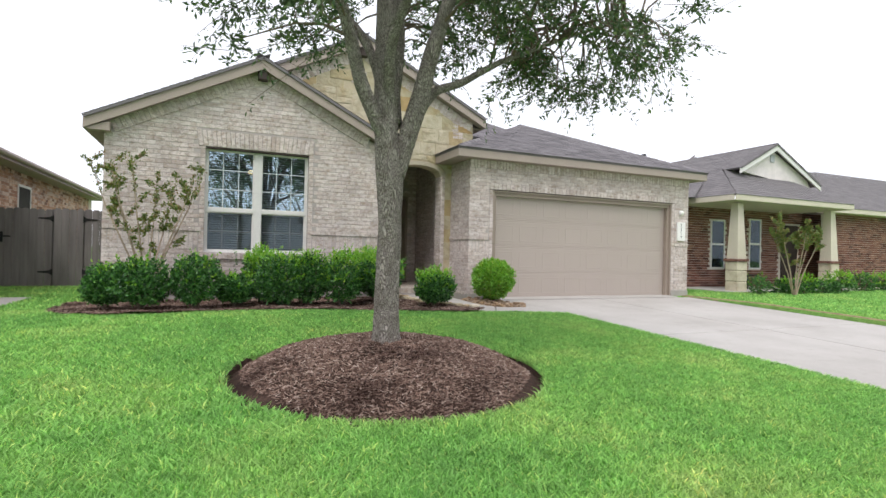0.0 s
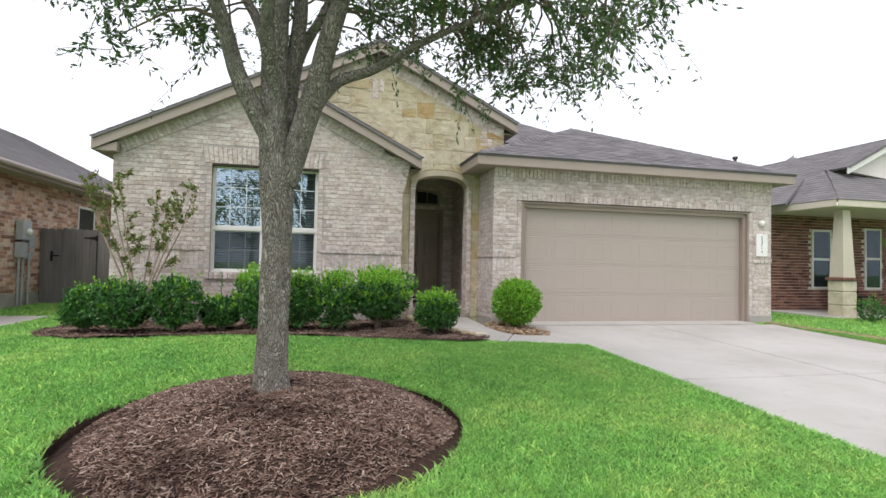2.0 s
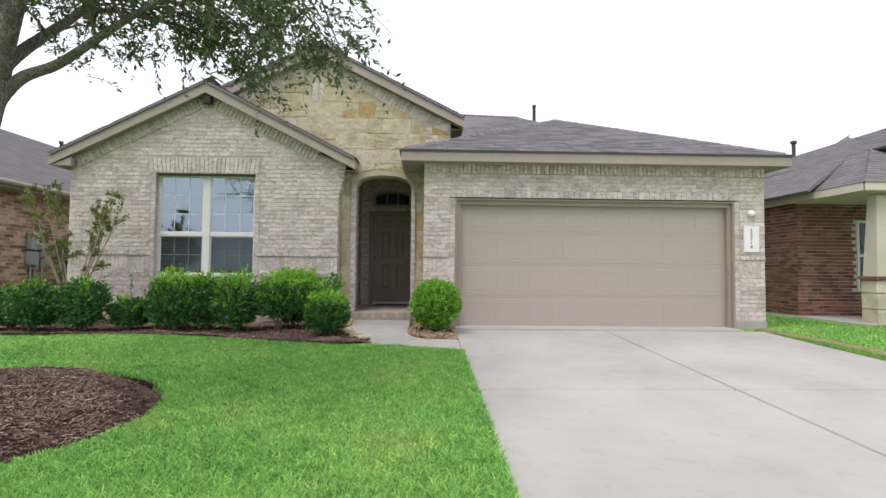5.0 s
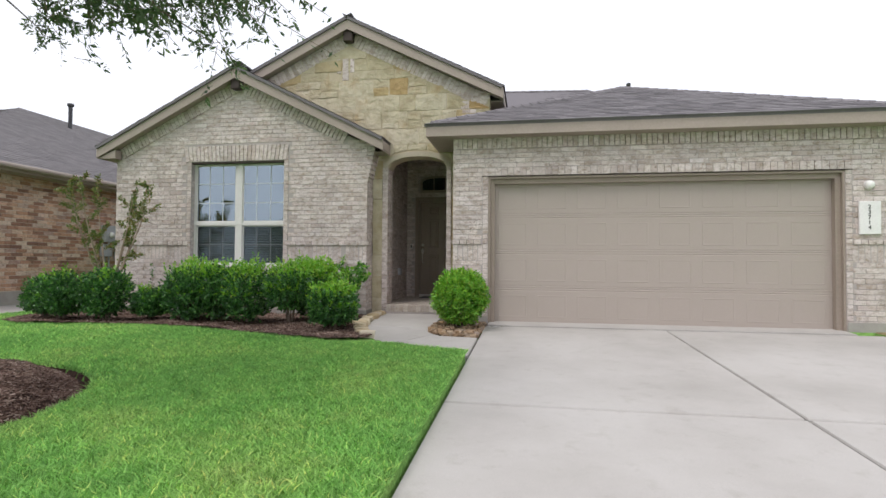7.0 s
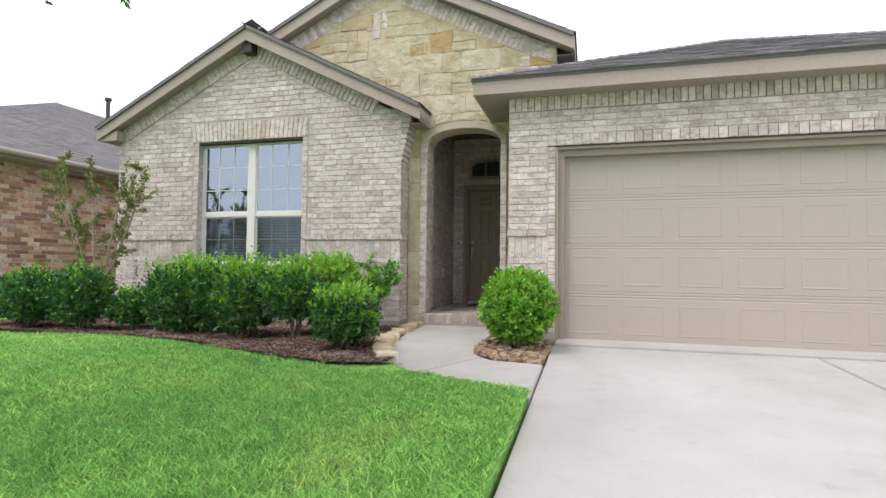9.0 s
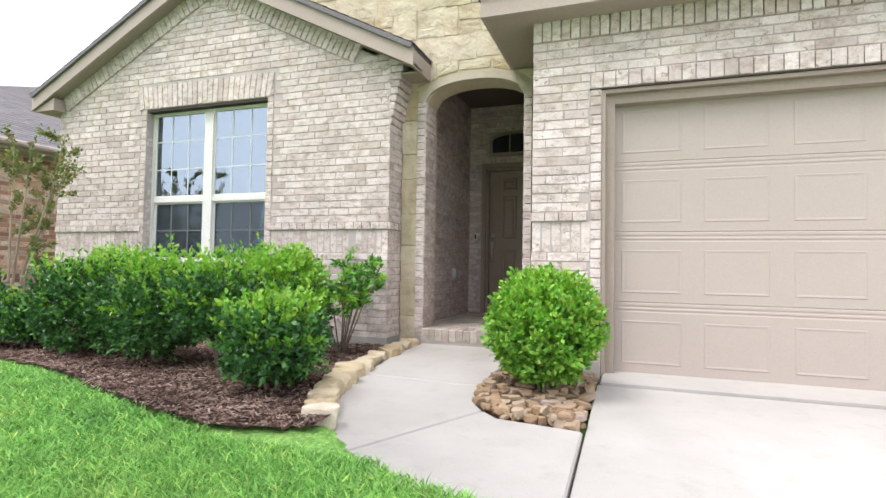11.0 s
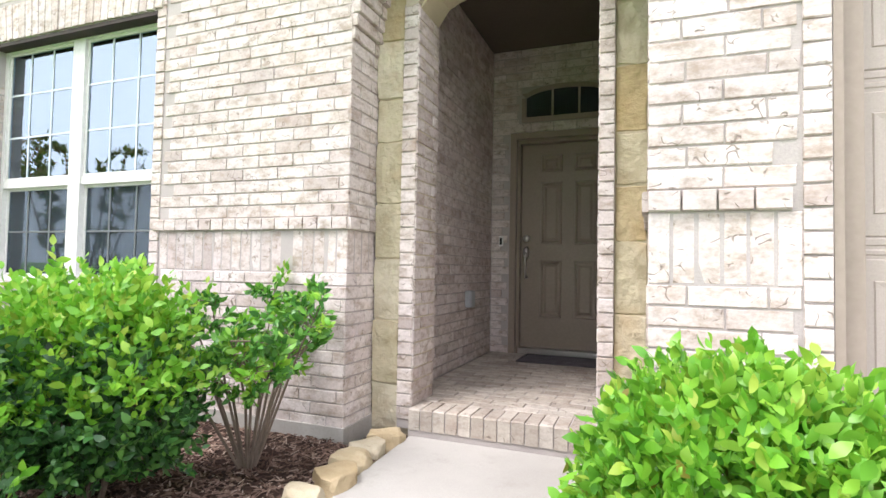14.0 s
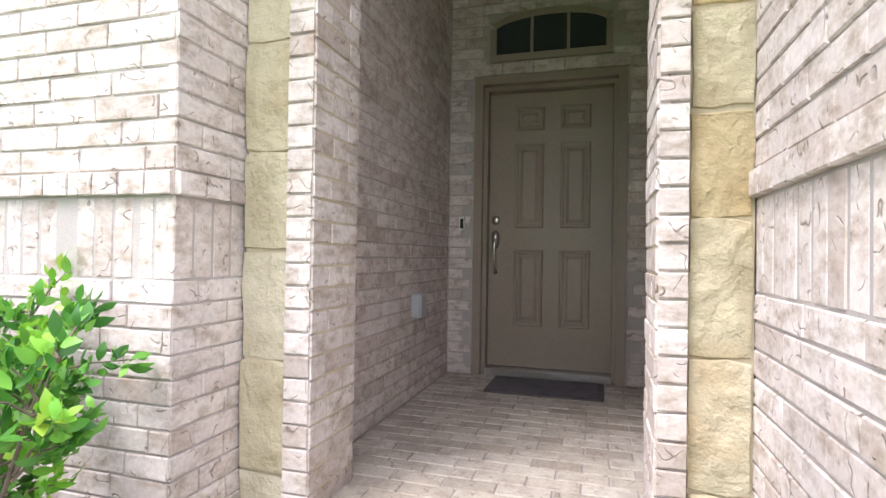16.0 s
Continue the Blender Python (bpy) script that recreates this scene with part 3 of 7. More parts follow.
def lay(parent, corner, along, out, bricks, single, joined, first=0, key=None, name="brick"):
    """Set bricks (u, z, width, height, proud, tilt) into a wall; the first ones by the key are objects, the rest one mesh."""
    rnd = random.Random(len(bricks))
    corner, along, out = Vector(corner), Vector(along), Vector(out)
    bricks = sorted(bricks, key=key) if key else bricks
    rest = Build()
    base = origin(parent)
    for i, (u, z, w, h, proud, tilt) in enumerate(bricks):
        proud += rnd.uniform(-0.0016, 0.0016)
        if h > 1.6 * w:
            w, h, tilt = h, w, tilt + math.pi / 2
        depth = 0.035 + max(proud, 0)
        c, s = math.cos(tilt), math.sin(tilt)
        ex = (along * c + Vector((0, 0, 1)) * s) * (w - JOINT)
        ez = (Vector((0, 0, 1)) * c - along * s) * (h - JOINT)
        ey = -out * depth
        o = corner + along * u + Vector((0, 0, z)) + out * proud
        if i < first:
            m = Matrix(((ex.x, ey.x, ez.x, o.x - base.x), (ex.y, ey.y, ez.y, o.y - base.y), (ex.z, ey.z, ez.z, o.z - base.z), (0, 0, 0, 1)))
            ob = new(name, unit_bricks(single)[rnd.randrange(6)])
            ob.parent = parent
            ob.matrix_basis = m
        else:
            v, f = SHAPES[rnd.randrange(6)]
            rest.add([o + ex * p[0] + ey * p[1] + ez * p[2] for p in v], f)
    if rest.v:
        me = rest.mesh("brickwork", joined, fix=False)
        me.transform(Matrix.Translation(-base))
        ob = new("brickwork", me)
        ob.parent = parent
        tagged(ob, kind="stuff")


def courses(u0, u1, z0, z1, keep=lambda u, z: True, proud=0.0, seed=1, length=BRICK, course=COURSE):
    """Running bond between u0 and u1, in whole courses from z0 up to z1."""
    rnd = random.Random(seed)
    out = []
    n = int(round((z1 - z0) / course))
    step = (z1 - z0) / max(1, n)
    for k in range(n):
        zc = z0 + (k + 0.5) * step
        u = u0 - (0.5 * length if k % 2 else 0.0) - rnd.uniform(0, 0.02)
        while u < u1 - 0.02:
            a, c = max(u, u0), min(u + length + rnd.uniform(-0.012, 0.012), u1)
            if c - a > 0.03 and keep((a + c) / 2, zc):
                # trim against openings
                cuts = [t for t in np.linspace(a + 0.004, c - 0.004, 9) if keep(t, zc)]
                if len(cuts) < 9 and cuts:
                    a2, c2 = min(cuts) - 0.004, max(cuts) + 0.004
                else:
                    a2, c2 = a, c
                out.append(((a2 + c2) / 2, zc, c2 - a2, step, proud, 0.0))
            u = c if c < u1 else u1
    return out


def soldiers(u0, u1, z0, z1, proud=0.0, width=COURSE, keep=lambda u, z: True, tilt=lambda u: 0.0):
    n = max(1, int(round((u1 - u0) / width)))
    w = (u1 - u0) / n
    return [(u0 + (i + 0.5) * w, (z0 + z1) / 2, w, z1 - z0, proud, tilt(u0 + (i + 0.5) * w)) for i in range(n) if keep(u0 + (i + 0.5) * w, (z0 + z1) / 2)]


FOOT = 0.075
BELT0, BELT1, BELT2 = 0.965, 1.215, 1.293

# window wall, with its gable
WX0, WX1, WY = -0.05, 4.855, 12.12
AX, AZ = 2.43, 4.40
WIN = (1.50, 3.31, 0.845, 2.73)


def rake(x, peak, at, slope=0.505):
    return peak - slope * abs(x - at)


b = Build()
yb, yf = WY + 0.22, WY + 0.006
o, i_ = [(WX0, -0.1), (WX1, -0.1), (WX1, rake(WX1, AZ - 0.12, AX)), (AX, AZ - 0.12), (WX0, rake(WX0, AZ - 0.12, AX))], WIN
for x0, x1, z0, z1 in ((WX0, WIN[0], -0.1, 2.95), (WIN[1], WX1, -0.1, 2.95), (WIN[0], WIN[1], -0.1, WIN[2]), (WIN[0], WIN[1], WIN[3], 2.95)):
    b.box(x0 + (0.006 if x0 == WX0 else 0), x1 - (0.006 if x1 == WX1 else 0), yf, yb, z0, z1)
b.prism([(WX0, 2.95), (WX1, 2.95), (AX + 0.01, AZ - 0.16), (AX - 0.01, AZ - 0.16)], "y", yf, yb)
wall_front = setting("wall_front", b, mortar, "cream and grey brick front wall with a gable", "wall")
U0 = WX0


def in_window(x, z, e=0.0):
    return WIN[0] - e < x < WIN[1] + e and WIN[2] - e < z < WIN[3] + e


JAMB = 0.085
lintel = lambda x, z: WIN[0] - 0.13 < x < WIN[1] + 0.07 and WIN[3] < z < 3.03
sill = lambda x, z: WIN[0] - 0.07 < x < WIN[1] + 0.07 and 0.72 < z < 0.845
frame_row = lambda x, z: (WIN[0] - JAMB < x < WIN[0] or WIN[1] < x < WIN[1] + JAMB) and 0.845 < z < 3.03
band = lambda x, z: z > rake(x, AZ - 0.36, AX) and -2.5 < x - AX < 2.06
clear_of = lambda x, z: not (in_window(x, z) or lintel(x, z) or sill(x, z) or frame_row(x, z) or band(x, z)) and z < rake(x, AZ - 0.165, AX)
bricks = courses(WX0, WX1, FOOT, BELT0, clear_of, seed=2)
bricks += soldiers(WX0, WX1, BELT0, BELT1, -0.004, keep=clear_of)
bricks += soldiers(WX0, WX1, BELT1, BELT2, 0.016, 0.1, keep=clear_of)
bricks += courses(WX0, WX1, BELT2, 4.3, clear_of, seed=3)
mid = (WIN[0] + WIN[1]) / 2
bricks += soldiers(WIN[0] - 0.13, WIN[1] + 0.07, WIN[3] + 0.01, 3.03, 0.012, tilt=lambda u: -0.16 * (u - mid))
for k in range(28):
    for x in (WIN[0] - JAMB / 2, WIN[1] + JAMB / 2):
        z = 0.845 + (k + 0.5) * COURSE
        if z < 2.72 or x > WIN[1] and z < 3.0:
            bricks.append((x, z, JAMB, COURSE, 0.004, 0.0))
for x in np.arange(WIN[0] - 0.03, WIN[1] + 0.04, 0.0765):
    bricks.append((x, 0.782, 0.0765, 0.115, 0.045, 0.0))
# soldier bricks that follow both rakes
for side in (-1, 1):
    for k in range(34 if side < 0 else 29):
        s = 0.10 + k * 0.0765
        x = AX + side * s * math.cos(0.468)
        z = rake(x, AZ - 0.26, AX)
        bricks.append((x, z, 0.0765, 0.235, 0.02, -side * 0.468))
# corbelled corner under the eave
for k in range(8):
    z = 2.32 + (k + 0.5) * COURSE
    bricks.append((WX1 + 0.008 * (k + 1), z, 0.016 * (k + 1), COURSE, 0.0, 0.0))
lay(wall_front, (0, WY, 0), (1, 0, 0), (0, -1, 0), bricks, brick_cream, brick_cream_joined, 300, key=lambda t: abs(t[0] - 4.6) + 0.5 * abs(t[1] - 1.3))
# window reveals
for x, d in ((WIN[0], 1), (WIN[1], -1)):
    rv = courses(0.0, 0.10, WIN[2], WIN[3], seed=4, length=0.1)
    lay(wall_front, (x, WY + 0.008, 0), (0, 1, 0), (d, 0, 0), rv, brick_cream, brick_cream_joined)

# side of the window wing towards the porch, and the outer side
b = Build()
b.box(WX1 - 0.2, WX1 - 0.006, WY + 0.225, 12.6, -0.1, 3.1)
b.box(WX0 + 0.006, WX0 + 0.2, WY + 0.225, 26, -0.1, 2.95)
wall_return = setting("wall_return", b, mortar, "cream brick return beside the porch", "wall")
bricks = courses(0, 0.34, FOOT, BELT0, seed=5) + soldiers(0, 0.34, BELT0, BELT1, -0.004) + soldiers(0, 0.34, BELT1, BELT2, 0.016, 0.11) + courses(0, 0.34, BELT2, 2.32, seed=6)
for k in range(9):
    bricks += courses(0, 0.34, 2.32 + k * COURSE, 2.32 + (k + 1) * COURSE, proud=0.016 * (min(k, 7) + 1), seed=60 + k)
lay(wall_return, (WX1, WY, 0), (0, 1, 0), (1, 0, 0), bricks, brick_cream, brick_cream_joined, 120)
bricks = courses(0, 6, FOOT, 2.95, seed=7)
lay(wall_return, (WX0, WY, 0), (0, 1, 0), (-1, 0, 0), bricks, brick_cream, brick_cream_joined)

# foundation strip
b = Build()
b.box(WX0 + 0.01, WX1 + 0.012, WY - 0.012, WY + 0.1, -0.12, FOOT + 0.02)
b.box(WX1 - 0.1, WX1 + 0.013, WY + 0.1, 12.44, -0.12, FOOT + 0.02)
b.box(6.44, 6.99, 11.488, 11.6, -0.12, FOOT + 0.03)
b.box(12.01, 12.56, 11.488, 11.6, -0.12, FOOT + 0.06)
setting("foundation", b, foundation_mat, "exposed grey concrete foundation edge", "foundation")

# garage front
GX0, GX1, GY, GDOOR = 6.45, 12.55, 11.5, (7.0, 12.0, 2.27)
b = Build()
b.box(GX0 + 0.006, GDOOR[0], GY + 0.006, GY + 0.2, -0.1, 2.9)
b.box(GDOOR[1], GX1 - 0.006, GY + 0.006, GY + 0.2, -0.1, 2.9)
b.box(GDOOR[0], GDOOR[1], GY + 0.006, GY + 0.2, GDOOR[2] + 0.004, 2.9)
b.box(GX0 + 0.006, GX0 + 0.2, GY + 0.205, 12.6, -0.1, 2.9)
b.box(GX1 - 0.2, GX1 - 0.006, GY + 0.205, 20, -0.1, 2.9)
wall_garage = setting("wall_garage", b, mortar, "cream and grey brick garage wall", "wall")
bricks = []
FR0, FR1 = 2.70, 2.89
head = lambda x, z: GDOOR[0] - 0.0 < x < GDOOR[1] + 0.0 and z < GDOOR[2]
edge = lambda x, z: (GDOOR[0] - 0.085 < x < GDOOR[0] or GDOOR[1] < x < GDOOR[1] + 0.085) and z < GDOOR[2] + 0.14
keepg = lambda x, z: not head(x, z) and not edge(x, z)
for x0, x1 in ((GX0, GDOOR[0]), (GDOOR[1], GX1)):
    bricks += courses(x0, x1, FOOT, BELT0, keepg, seed=8) + soldiers(x0, x1, BELT0, BELT1, -0.004, keep=keepg) + soldiers(x0, x1, BELT1, BELT2, 0.016, 0.1, keep=keepg)
    bricks += courses(x0, x1, BELT2, GDOOR[2] + 0.0, keepg, seed=9)
bricks += courses(GX0, GDOOR[0] - 0.085, GDOOR[2], GDOOR[2] + 0.14, seed=10) + courses(GDOOR[1] + 0.085, GX1, GDOOR[2], GDOOR[2] + 0.14, seed=11)
bricks += soldiers(GDOOR[0] - 0.085, GDOOR[1] + 0.085, GDOOR[2] + 0.006, GDOOR[2] + 0.14, 0.01, 0.095)
bricks += courses(GX0, GX1, GDOOR[2] + 0.14, FR0, seed=12)
bricks += soldiers(GX0, GX1, FR0, FR1, 0.022)
for k in range(29):
    for x in (GDOOR[0] - 0.0425, GDOOR[1] + 0.0425):
        z = FOOT + (k + 0.5) * COURSE
        if z < GDOOR[2]:
            bricks.append((x, z, 0.085, COURSE, 0.004, 0.0))
lay(wall_garage, (0, GY, 0), (1, 0, 0), (0, -1, 0), bricks, brick_cream, brick_cream_joined, 300, key=lambda t: abs(t[0] - 6.6) + 0.3 * abs(t[1] - 1.3))
bricks = courses(0, 0.95, FOOT, BELT0, seed=13) + soldiers(0, 0.95, BELT0, BELT1, -0.004) + soldiers(0, 0.95, BELT1, BELT2, 0.016, 0.1) + courses(0, 0.95, BELT2, 2.86, seed=14)
wall_garage_side = setting("wall_garage_side", (lambda q: (q.box(GX0 + 0.03, GX0 + 0.19, GY + 0.21, 12.44, -0.05, 2.84), q)[1])(Build()), mortar, "cream brick garage side wall by the walk", "wall")
lay(wall_garage_side, (GX0, 12.45, 0), (0, -1, 0), (-1, 0, 0), bricks, brick_cream, brick_cream_joined, 200, key=lambda t: t[1])

# ---------------------------------------------------------------- porch: stone front, brick arch, recess
SY, PY = 12.45, 12.40
OX0, OX1, SPRING, APEX = 5.145, 6.205, 2.60, 2.80
BX, BPEAK = 4.40, 5.30


def arch_z(x, rise=0.0):
    t = (x - (OX0 + OX1) / 2) / ((OX1 - OX0) / 2)
    return SPRING + (APEX - SPRING) * math.sqrt(max(0.0, 1 - min(1, abs(t)) ** 2.2)) + rise


b = Build()
back_y = 12.72
N = 14
xs = [OX0 + (OX1 - OX0) * k / N for k in range(N + 1)]
for x0, x1 in zip(xs, xs[1:]):
    low = [(x0, SY - 0.014, arch_z(x0)), (x1, SY - 0.014, arch_z(x1)), (x1, back_y, arch_z(x1)), (x0, back_y, arch_z(x0))]
    b.solid(low, [(p[0], p[1], 3.0) for p in low])
b.box(4.87, OX0, SY - 0.014, back_y, -0.1, 3.0)
b.box(OX1, 6.45, SY - 0.014, back_y, -0.1, 3.0)
b.prism([(1.85, 3.0), (6.95, 3.0), (6.95, rake(6.95, BPEAK - 0.2, BX)), (BX, BPEAK - 0.2), (1.85, rake(1.85, BPEAK - 0.2, BX))], "y", SY - 0.014, back_y)
b.box(6.86, 6.945, back_y + 0.002, 17, 3.0, 3.75)
wall_stone = setting("wall_stone", b, tan_joint, "tan limestone gable wall over the porch arch", "wall")


def stone_piece(parent, quad, out_y, seed, name="stone"):
    """One rough stone: corners in the wall plane, pillowed and broken at the edges."""
    r = random.Random(seed)
    c = Vector((sum(p[0] for p in quad) / len(quad), sum(p[1] for p in quad) / len(quad)))
    pts = []
    n = len(quad)
    for i in range(n):
        a, d = Vector(quad[i]), Vector(quad[(i + 1) % n])
        for k in range(3):
            p = a.lerp(d, k / 3)
            if k:
                p += Vector((r.uniform(-0.007, 0.007), r.uniform(-0.007, 0.007)))
            else:
                p = p.lerp(c, 0.02)
            pts.append(p)
    proud = r.uniform(0.0, 0.014)
    b = Build()
    m = len(pts)
    rings = ((1.0, 0.04), (1.0, -0.010 - 0.25 * proud), (0.97, -0.015 - proud), (0.5, -0.018 - proud))
    for s, dy in rings:
        for p in pts:
            q = c + (p - c) * s
            b.v.append((q.x, out_y + dy + (r.uniform(-0.0025, 0.0025) if s < 1 else 0), q.y))
    b.v.append((c.x, out_y - 0.014 - proud, c.y))
    for k in range(3):
        b.f += [(k * m + i, k * m + (i + 1) % m, (k + 1) * m + (i + 1) % m, (k + 1) * m + i) for i in range(m)]
    b.f += [(3 * m + i, 3 * m + (i + 1) % m, 4 * m) for i in range(m)]
    return part(name, b, limestone, parent)


def ashlar(x0, x1, z0, z1, rnd, out, big):
    w, h = x1 - x0, z1 - z0
    if w <= big * rnd.uniform(1.0, 1.7) and h <= big * rnd.uniform(0.5, 0.85):
        out.append((x0, x1, z0, z1))
    elif h > big * 0.8 or (h > 0.24 and w < h * 1.3):
        m = z0 + h * rnd.uniform(0.38, 0.62)
        ashlar(x0, x1, z0, m, rnd, out, big)
        ashlar(x0, x1, m, z1, rnd, out, big)
    else:
        m = x0 + w * rnd.uniform(0.35, 0.65)
        ashlar(x0, m, z0, z1, rnd, out, big)
        ashlar(m, x1, z0, z1, rnd, out, big)


rnd = random.Random(11)
field = []
ashlar(1.9, 6.95, 2.72, 5.05, rnd, field, 0.47)
seed = 100
CROSS = (4.325, 4.44)
for x0, x1, z0, z1 in field:
    g = 0.003
    top = lambda x: rake(x, BPEAK - 0.40, BX)
    quad = []
    j = lambda: rnd.uniform(-0.012, 0.012)
    q = [(x0 + g + j(), z0 + g + j()), (x1 - g + j(), z0 + g + j()), (x1 - g + j(), z1 - g + j()), (x0 + g + j(), z1 - g + j())]
    q = [(x, min(z, top(x))) for x, z in q]
    xm, zm = (x0 + x1) / 2, (z0 + z1) / 2
    if q[2][1] - q[1][1] < 0.05 and q[3][1] - q[0][1] < 0.05:
        continue
    if max(q[2][1] - q[1][1], 0) < 0.02:
        q[2] = (q[2][0], q[1][1] + 0.02)
    if max(q[3][1] - q[0][1], 0) < 0.02:
        q[3] = (q[3][0], q[0][1] + 0.02)
    if abs(xm - CROSS[0]) < 0.12 and abs(zm - CROSS[1]) < 0.14:
        continue
    if zm < 3.02 and OX0 - 0.12 < xm < OX1 + 0.1 and z1 < arch_z(xm, 0.2):
        continue
    if zm < arch_z(min(max(xm, OX0), OX1), 0.12) and OX0 - 0.06 < xm < OX1 + 0.06:
        continue
    q = [(x, max(z, arch_z(x, 0.13)) if OX0 < x < OX1 else z) for x, z in q]
    seed += 1
    stone_piece(wall_stone, q, SY, seed)
# stone strips either side of the arch
for x0, x1, cuts in ((4.86, 5.045, (0.02, 0.30, 0.68, 1.06, 1.40, 1.78, 2.05, 2.42, 2.75)), (6.287, 6.445, (0.02, 0.42, 0.78, 1.16, 1.46, 1.74, 2.10, 2.45, 2.78))):
    for z0, z1 in zip(cuts, cuts[1:]):
        seed += 1
        stone_piece(wall_stone, [(x0 + rnd.uniform(0, 0.01), z0 + 0.003), (x1, z0 + 0.003 + rnd.uniform(-0.01, 0.01)), (x1, z1 - 0.003), (x0, z1 - 0.003 + rnd.uniform(-0.01, 0.01))], SY - 0.002, seed)

# brick surround of the arch and the rake bands of the big gable
bricks = []
for k in range(34):
    z = 0.10 + (k + 0.5) * COURSE
    if z < SPRING + 0.02:
        bricks.append((5.095, z, 0.1, COURSE, 0.0, 0.0))
        bricks.append((6.246, z, 0.082, COURSE, 0.0, 0.0))
arch_bricks = setting("porch_arch", (lambda q: (q.box(5.05, OX0 - 0.002, PY + 0.01, SY + 0.003, 0.05, SPRING), q.box(OX1 + 0.002, 6.285, PY + 0.01, SY + 0.003, 0.05, SPRING), q)[2])(Build()), mortar, "cream brick arch surround of the porch opening", "arch")
lay(arch_bricks, (0, PY, 0), (1, 0, 0), (0, -1, 0), bricks, brick_cream, brick_cream_joined, 300)
b = Build()
N = 28
xs = [OX0 - 0.085 + (OX1 - OX0 + 0.16) * k / N for k in range(N + 1)]
for x0, x1 in zip(xs, xs[1:]):
    z0, z1 = (arch_z(min(max(x, OX0), OX1)) + 0.003 for x in (x0, x1))
    h0, h1 = (0.085 + 0.008 * noise.noise((x * 14, 0.0, 2.0)) for x in (x0, x1))
    low = [(x0, PY - 0.006, z0), (x1, PY - 0.006, z1), (x1, SY - 0.01, z1), (x0, SY - 0.01, z0)]
    b.solid(low, [(p[0], p[1], p[2] + (h0 if p[0] == x0 else h1)) for p in low])
part("arch_band", b, arch_render, arch_bricks, "smooth cream mortar band over the arch")
for x, d in ((OX0, 1), (OX1, -1)):
    bricks = courses(0, 0.33, 0.10, SPRING, seed=20 + d)
    lay(arch_bricks, (x + 0.004 * d, PY + 0.004, 0), (0, 1, 0), (d, 0, 0), bricks, brick_cream, brick_cream_joined, 120)
bricks = []
for side in (-1, 1):
    for k in range(34):
        s = 0.12 + k * 0.0765
        x = BX + side * s * math.cos(0.468)
        bricks.append((x, rake(x, BPEAK - 0.30, BX), 0.0765, 0.235, 0.025, -side * 0.468))
for k in range(6):
    bricks += [(6.70 + 0.012 * k, 3.50 + k * COURSE, 0.2 + 0.05 * k, COURSE, 0.02, 0.0), (6.52 + 0.02 * (k % 2), 3.50 + k * COURSE, 0.15, COURSE, 0.02, 0.0)]
for dx, w, z0, z1 in ((-0.125, 0.085, 4.36, 4.62), (0.0, 0.125, 4.23, 4.63), (0.125, 0.085, 4.37, 4.62)):
    bricks.append((CROSS[0] + dx, (z0 + z1) / 2, w, z1 - z0, 0.025, 0.0))
lay(wall_stone, (0, SY, 0), (1, 0, 0), (0, -1, 0), bricks, brick_cream, brick_cream_joined, 100)

# recess behind the arch
RX0, RX1, RY, RZ, RTOP = 4.975, 6.46, 14.65, 0.185, 3.2
DOOR = (5.165, 6.225, 2.355)
b = Build()
b.box(RX0 - 0.2, RX0 - 0.006, back_y + 0.002, RY + 0.25, -0.1, RTOP)
b.box(RX1 + 0.006, RX1 + 0.2, back_y + 0.002, RY + 0.25, -0.1, RTOP)
b.box(RX0 - 0.02, DOOR[0], RY + 0.006, RY + 0.25, -0.1, RTOP)
b.box(DOOR[1], RX1 + 0.02, RY + 0.006, RY + 0.25, -0.1, RTOP)
b.box(DOOR[0], DOOR[1], RY + 0.006, RY + 0.25, DOOR[2], RTOP)
wall_porch = setting("wall_porch", b, mortar, "shaded cream brick walls of the porch recess", "wall")
bricks = courses(0, RY - back_y, RZ, RTOP, seed=31)
lay(wall_porch, (RX0, back_y, 0), (0, 1, 0), (1, 0, 0), bricks, brick_cream, brick_cream_joined, 200, key=lambda t: t[0])
lay(wall_porch, (RX1, RY, 0), (0, -1, 0), (-1, 0, 0), bricks, brick_cream, brick_cream_joined)
TRX0, TRX1, TRZ0, TRZ1 = 5.315, 6.08, 2.51, 2.775
tr_top = lambda x: TRZ0 + 0.16 + (TRZ1 - TRZ0 - 0.16) * math.sqrt(max(0, 1 - abs((x - 5.6975) / 0.40) ** 2))
keepb = lambda x, z: not (DOOR[0] < x < DOOR[1] and z < DOOR[2] + 0.1) and not (TRX0 - 0.05 < x < TRX1 + 0.05 and TRZ0 - 0.06 < z < TRZ1 + 0.05)
bricks = courses(RX0, RX1, RZ, RTOP, keepb, seed=32)
bricks += soldiers(DOOR[0] - 0.02, DOOR[1] + 0.02, DOOR[2] + 0.005, DOOR[2] + 0.1, 0.008, 0.2)
lay(wall_porch, (0, RY, 0), (1, 0, 0), (0, -1, 0), bricks, brick_cream, brick_cream_joined, 100, key=lambda t: t[0])
# ceiling carries the recess gloom in its colour
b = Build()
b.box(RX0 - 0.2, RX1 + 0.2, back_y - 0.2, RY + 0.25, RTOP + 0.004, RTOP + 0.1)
setting("ceiling", b, shaded_ceiling, "porch ceiling with the recess shade put into its colour", "ceiling")

